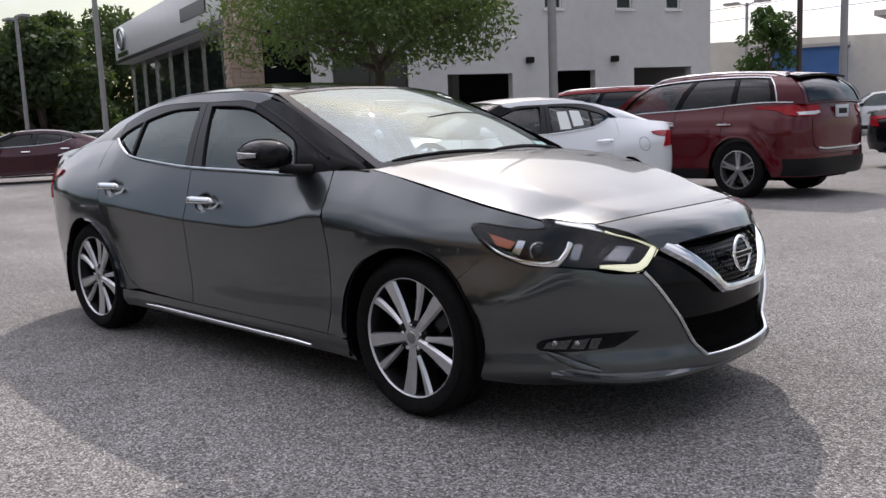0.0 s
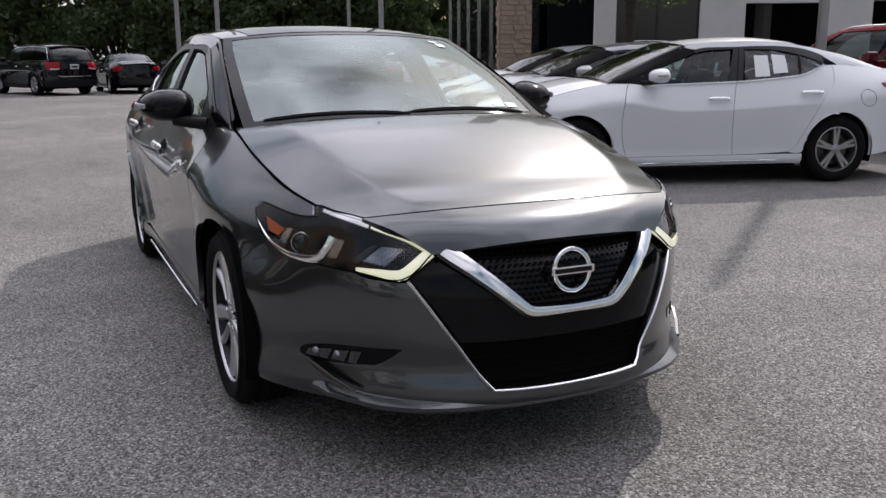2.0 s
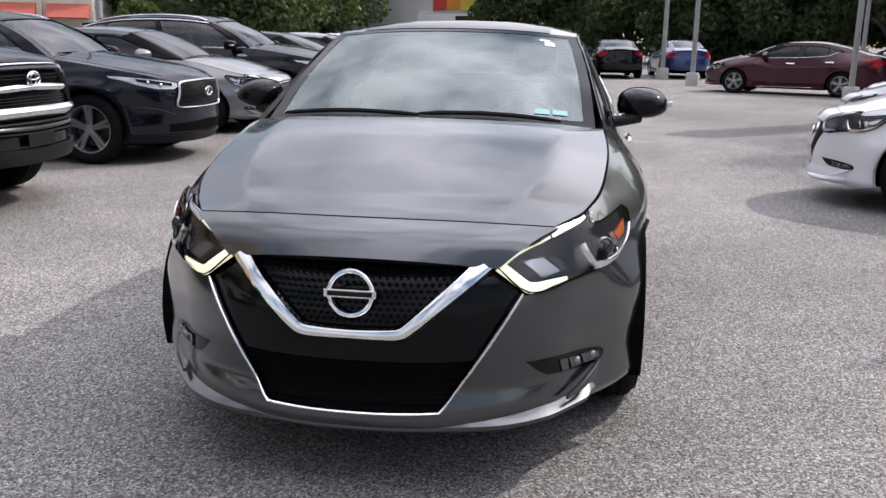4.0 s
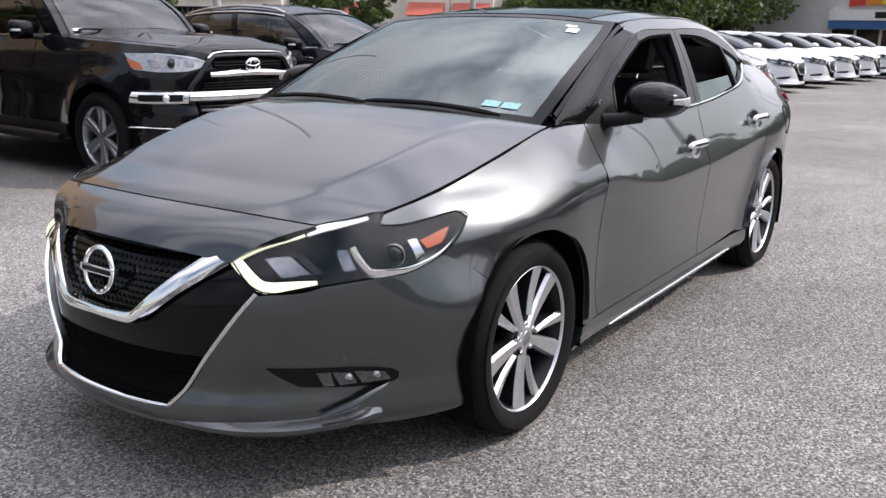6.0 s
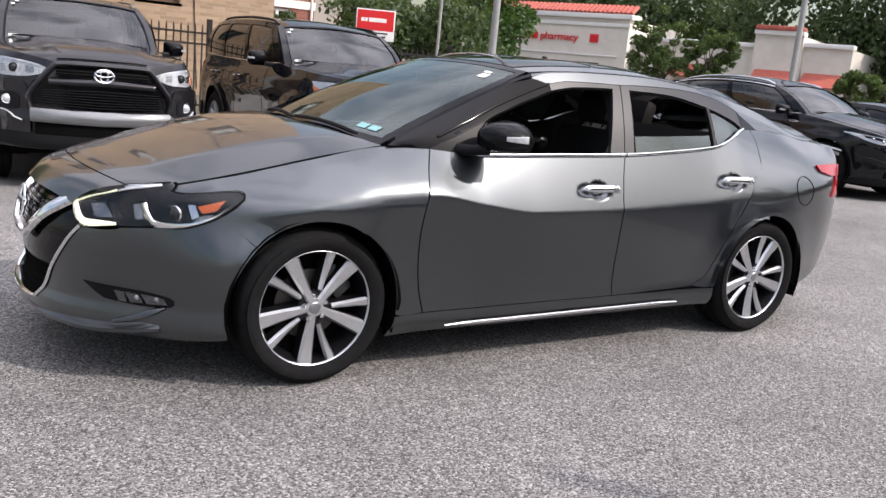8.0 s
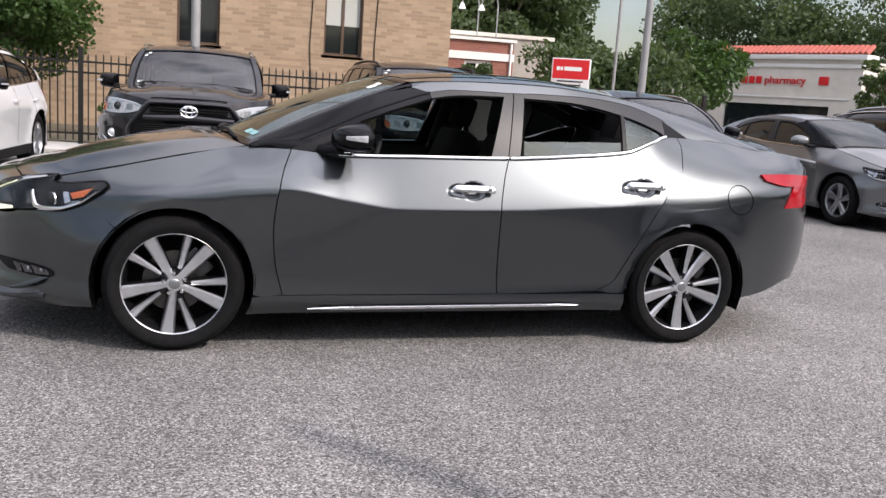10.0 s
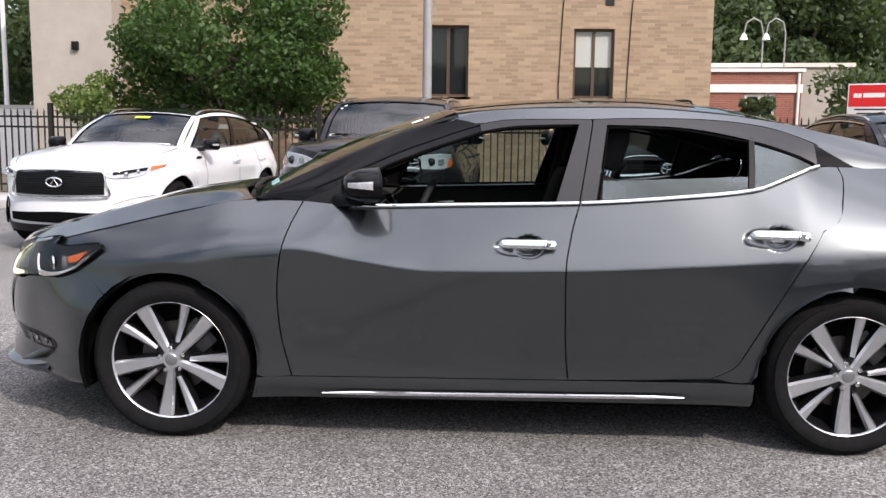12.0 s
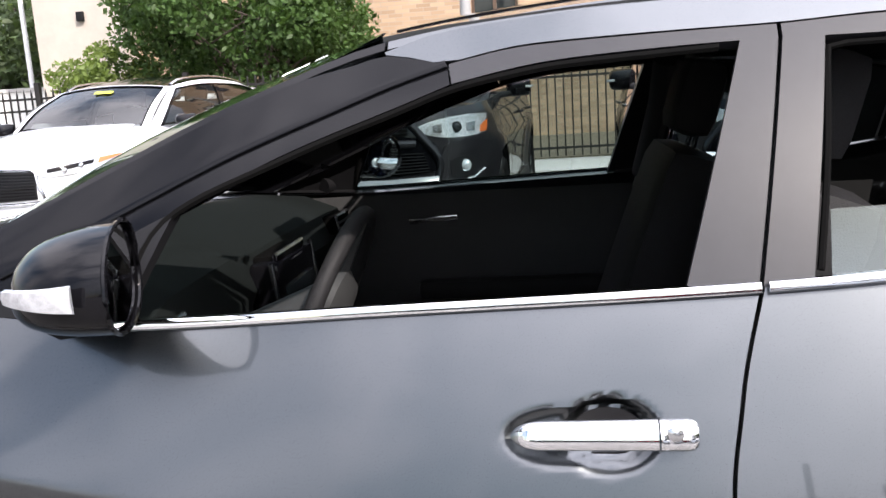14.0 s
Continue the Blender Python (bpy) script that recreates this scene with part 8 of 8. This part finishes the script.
box_part("word_bar", (.6, 3.2, -.36, -.352, 2.6, 3.0), M["iron"], gy)
box_part("shop_band", (-2.4, 6.2, -.30, -.003, 1.9, 2.42), M["blue_wall"], gy, "blue band under the fascia")
for k in range(5):
    box_part("shop_window", (-2.2 + 1.65 * k, -.75 + 1.65 * k, -.06, -.003, .3, 1.85), M["dark_glass"], gy)
lw = thing("boundary_wall", "low white wall behind the fence", "wall", pose(14.0, -21.0, 0, 0, 0, 190))
box_part("wall", (-9, 9, 0, .3, 0, 1.9), M["white_trim"], lw)
box_part("coping", (-9.05, 9.05, -.05, .35, 1.903, 2.0), M["concrete"], lw)


# ---- fence, kerb, poles ----
kerb = tagged(box_part("kerb", (-30, 22, -11.3, -9.6, 0, .14), M["concrete"], None, bevel=.02), "pale concrete kerb along the fence", "kerb", kind="structure")
verge = tagged(box_part("verge", (-60, 60, -16.78, -11.305, 0, .16), M["soil"], None), "narrow strip of bare soil behind the fence", "verge", kind="structure")
fence = thing("fence", "black iron picket fence with square posts", "fence", pose(0, -11.0, .14))
FX0, FX1 = -9.0, 14.0
post_me = bmesh.new()
box(post_me, -.04, .04, -.04, .04, 0, 1.62, .006)
pm = bpy.data.meshes.new("post")
post_me.to_mesh(pm)
post_me.free()
pm.materials.append(M["iron"])
bar_me = bmesh.new()
box(bar_me, -.011, .011, -.011, .011, .06, 1.46)
bmesh.ops.create_cone(bar_me, segments=4, radius1=.016, radius2=.001, depth=.07, cap_ends=True, matrix=Matrix.Translation((0, 0, 1.495)))
bpm = bpy.data.meshes.new("picket")
bar_me.to_mesh(bpm)
bar_me.free()
bpm.materials.append(M["iron"])
n_p = 0
x = FX0
while x <= FX1:
    o = new("post", pm)
    o.parent = fence
    o.matrix_local = Matrix.Translation((x, 0, 0))
    for k in range(1, 20):
        xx = x + k * .12
        if xx < FX1 and n_p < 190:
            o = new("picket", bpm)
            o.parent = fence
            o.matrix_local = Matrix.Translation((xx, 0, 0))
            n_p += 1
    x += 2.4
for zz in (.16, 1.18, 1.36):
    box_part("rail", (FX0, FX1, -.018, .018, zz, zz + .035), M["iron"], fence)


def light_pole(x, y, h, r, label="tall grey steel lighting pole", lean=0.0, head=0, mat_=None):
    p = thing("light_pole", label, "light pole", pose(x, y, 0, 0, lean, 0), "light poles")
    mm = mat_ or M["pole_paint"]
    v, f = lathe([(r, 0), (r * .9, h * .5), (r * .75, h), (0, h)], 16, "z")
    mesh("pole", v, f, mm, p, angle=40)
    v, f = lathe([(r * 2.6, 0), (r * 2.6, .35), (r * 2.3, .42), (0, .42)], 20, "z")
    mesh("base", v, f, M["concrete"], p, angle=40)
    if head:
        for s in ((-1, 1) if head > 1 else (1,)):
            mesh("arm", *tube([(0, 0, h - .1), (.5 * s, 0, h)], .03, 6), mm, p)
            box_part("lamp_head", (min(.4 * s, 1.1 * s), max(.4 * s, 1.1 * s), -.2, .2, h - .05, h + .08), mm, p, bevel=.03)
    return p


light_pole(-5.85, 10.05, 9, .085)
light_pole(-17.2, 6.95, 9, .07)
light_pole(-37.8, 13.2, 6.6, .10, head=2)
light_pole(-7.12, -10.26, 9, .075)
light_pole(1.15, -11.45, 9, .085)
light_pole(-9.8, -16.7, 8, .045)
light_pole(-21.1, -13.9, 9, .10)
light_pole(-25.0, 4.3, 8, .08)
light_pole(-30.0, 3.8, 8, .09)
light_pole(-8.9, 29.2, 9, .11, "brown wooden utility pole", mat_=M["bark"])
light_pole(-5.9, 25.0, 9, .12)
light_pole(-14.7, 37.6, 6.2, .09, head=2)
light_pole(15.2, -23, 9, .08, mat_=M["sign_white"])
for k in range(3):
    wv = [(-60 + 6.5 * i, 40 - .6 * i, 6.2 + .55 * k - .9 * math.sin(math.pi * i / 14)) for i in range(15)]
    wr = thing("cable", "thin black overhead cable", "cable", group="overhead cables")
    mesh("wire", *tube(wv, .012, 4), M["iron"], wr)


# ---- trees and shrubs ----
def leaf_cloud(name, centres, count, size, material, parent, rng, aspect=2.0, droop=0.3, label=""):
    """Many small two-sided leaves scattered through clumps (x, y, z, radius, flatness)."""
    weights = np.array([c[3] ** 2 for c in centres])
    pick = rng.choice(len(centres), size=count, p=weights / weights.sum())
    C = np.array(centres)
    d = rng.normal(size=(count, 3))
    d /= np.linalg.norm(d, axis=1)[:, None]
    rad = C[pick, 3] * (.45 + .6 * rng.random(count) ** .6)
    pos = C[pick, :3] + d * rad[:, None] * np.stack([np.ones(count), np.ones(count), C[pick, 4]], 1)
    a = rng.normal(size=(count, 3))
    a[:, 2] -= droop
    a /= np.linalg.norm(a, axis=1)[:, None]
    b = np.cross(a, rng.normal(size=(count, 3)))
    b /= np.linalg.norm(b, axis=1)[:, None]
    s = size * (.6 + .8 * rng.random(count))
    L = a * (s * aspect / 2)[:, None]
    Wd = b * (s / 2)[:, None]
    V = np.empty((count, 4, 3))
    V[:, 0], V[:, 1], V[:, 2], V[:, 3] = pos - L, pos + Wd * .9, pos + L, pos - Wd * .9
    me = bpy.data.meshes.new(name)
    me.from_pydata(V.reshape(-1, 3).tolist(), [], [(4 * i, 4 * i + 1, 4 * i + 2, 4 * i + 3) for i in range(count)])
    me.materials.append(material)
    ob = new(name, me)
    ob.parent = parent
    if label:
        tagged(ob, label)
    return ob


def tree(name, label, x, y, h, trunk_r, crown_r, crown_z, seed, leaves, size, material, flat=.7, clumps=26, limbs=7, category="tree", base=(.25, .5), aspect=2.0, group="trees", kind=""):
    rng = np.random.default_rng(seed)
    t = thing(name, label, category, pose(x, y, 0), group, kind)
    pieces = []
    fork = crown_z - crown_r * flat * .75
    fork = max(.3, fork)
    pieces.append(tube([(0, 0, 0), (.03, .02, fork * .5), (0, .05, fork)], [trunk_r * 1.25, trunk_r, trunk_r * .85], 10))
    cents = []
    for i in range(clumps):
        a = rng.random() * 2 * math.pi
        rr = crown_r * math.sqrt(rng.random()) * .85
        zz = crown_z + crown_r * flat * (rng.random() * 1.7 - .8) * math.sqrt(max(.05, 1 - (rr / crown_r) ** 2))
        cents.append((rr * math.cos(a), rr * math.sin(a), zz, crown_r * (base[0] + (base[1] - base[0]) * rng.random()), .75))
    for i in range(limbs):
        c = cents[i]
        mid_p = (c[0] * .45 + rng.normal() * .1, c[1] * .45 + rng.normal() * .1, fork + (c[2] - fork) * .55)
        pieces.append(tube([(0, .05, fork * .92), mid_p, c[:3]], [trunk_r * .6, trunk_r * .35, trunk_r * .1], 7))
        for k in range(2):
            c2 = cents[(i * 3 + k + limbs) % clumps]
            pieces.append(tube([mid_p, tuple((np.array(mid_p) + np.array(c2[:3])) / 2 + rng.normal(size=3) * .1), c2[:3]], [trunk_r * .3, trunk_r * .16, trunk_r * .06], 5))
    mesh("trunk", *merge(*pieces), M["bark"], t, "dark bark trunk and limbs")
    leaf_cloud("crown", cents, leaves, size, material, t, rng, aspect)
    return t


tree("tree", "spreading green tree with feathery leaves on a dark trunk", -9.05, 8.65, 5.2, .11, 3.2, 3.45, 3, 26000, .048, M["leaf_locust"], flat=.42, clumps=64, limbs=12, base=(.14, .30), aspect=2.6)
# large shrub in front of the brick building
tree("bush", "large dense dark green shrub behind the iron fence", 5.25, -13.6, 4.4, .08, 2.30, 2.75, 5, 38000, .066, M["leaf"], flat=.88, clumps=70, limbs=12, category="bush", base=(.16, .34), aspect=1.7, group="shrubs")
tree("bush", "small yellow-green shrub beside the beige wall", 7.6, -12.8, 1.8, .04, .85, 1.75, 7, 3000, .06, M["leaf_light"], flat=.8, clumps=16, limbs=5, category="bush", group="shrubs", aspect=1.7)
tree("bush", "low clipped green shrub at the foot of the fence", 2.15, -10.5, .9, .03, .55, .55, 8, 2600, .045, M["leaf"], flat=.6, clumps=12, limbs=4, category="bush", group="shrubs", aspect=1.7)
tree("bush", "narrow dark conifer shrub by the red brick wall", -9.6, -27.6, 2.4, .05, .6, 2.1, 9, 1600, .09, M["leaf_dark"], flat=1.3, clumps=14, limbs=4, category="bush", group="shrubs")
tree("bush", "tall loose shrub behind the box sign", -14.4, -29.0, 3.6, .08, 2.1, 2.6, 10, 4500, .14, M["leaf_dark"], flat=.8, category="bush", group="shrubs")
tree("bush", "green shrub beyond the box sign", -17.0, -27.5, 3.6, .08, 2.2, 2.5, 11, 4500, .14, M["leaf_dark"], flat=.8, category="bush", group="shrubs")
tree("tree", "young green tree in front of the pharmacy", -31.9, -30.2, 5, .10, 1.75, 3.3, 12, 7000, .10, M["leaf_locust"], flat=1.3, clumps=60, base=(.10, .24))
tree("tree", "young green tree beside the pharmacy", -31.4, -26.5, 4.6, .10, 1.5, 2.9, 13, 6000, .10, M["leaf_locust"], flat=1.25, clumps=54, base=(.10, .24))
tree("tree", "small green tree by the red awnings", -28.5, -16.5, 3, .08, 1.15, 1.6, 14, 3600, .10, M["leaf_locust"], flat=.9, clumps=30, base=(.12, .28))
tree("tree", "green tree by the street corner", -22.0, -32.5, 5, .10, 2.0, 3.4, 15, 4200, .15, M["leaf"], flat=1.0, clumps=22)
tree("tree", "slender upright young tree by the street", -9.9, 28.6, 6, .07, .95, 3.4, 16, 5200, .075, M["leaf"], flat=1.7, clumps=26)
tree("tree", "large dark green tree beyond the wall", 14.8, -26.5, 8, .22, 3.2, 3.9, 17, 7500, .17, M["leaf_dark"], flat=1.1, clumps=34)
tree("tree", "large dark green tree beyond the wall", 19.5, -29, 8, .22, 3.4, 4.2, 18, 6000, .19, M["leaf_dark"], flat=1.1, clumps=34)
# tall trees at the edge of the lot
rt = random.Random(21)
for i, (x, y, h, r) in enumerate(((-47.5, 18.0, 6.6, 3.9), (-51, 12.5, 6.6, 4.0), (-52, 8.0, 6.0, 4.0), (-54, 25, 7, 5.0), (-58, 14, 7, 5.2), (-58, 4, 7, 5.2), (-62, -2, 7.5, 5.0),
                                  (-16, -44, 9, 5.2), (-19.5, -49, 9.5, 5.6), (-46, -50, 10, 7), (-50, -40, 10, 7), (-52, -30, 9.5, 6.5), (-50, -21, 9, 6), (-58, -18, 8, 6), (-42, -60, 11, 7),
                                  (-10, -44, 9, 5.0), (14, 70, 8, 5.0), (5, 76, 8, 5.0))):
    tree("tree", "tall dense dark green tree at the lot's edge", x, y, h * 1.3, .3, r, h * .62, 30 + i, 24000, .225, M["leaf_dark"], flat=1.05, clumps=34, group="tall trees", base=(.22, .42), aspect=1.6)
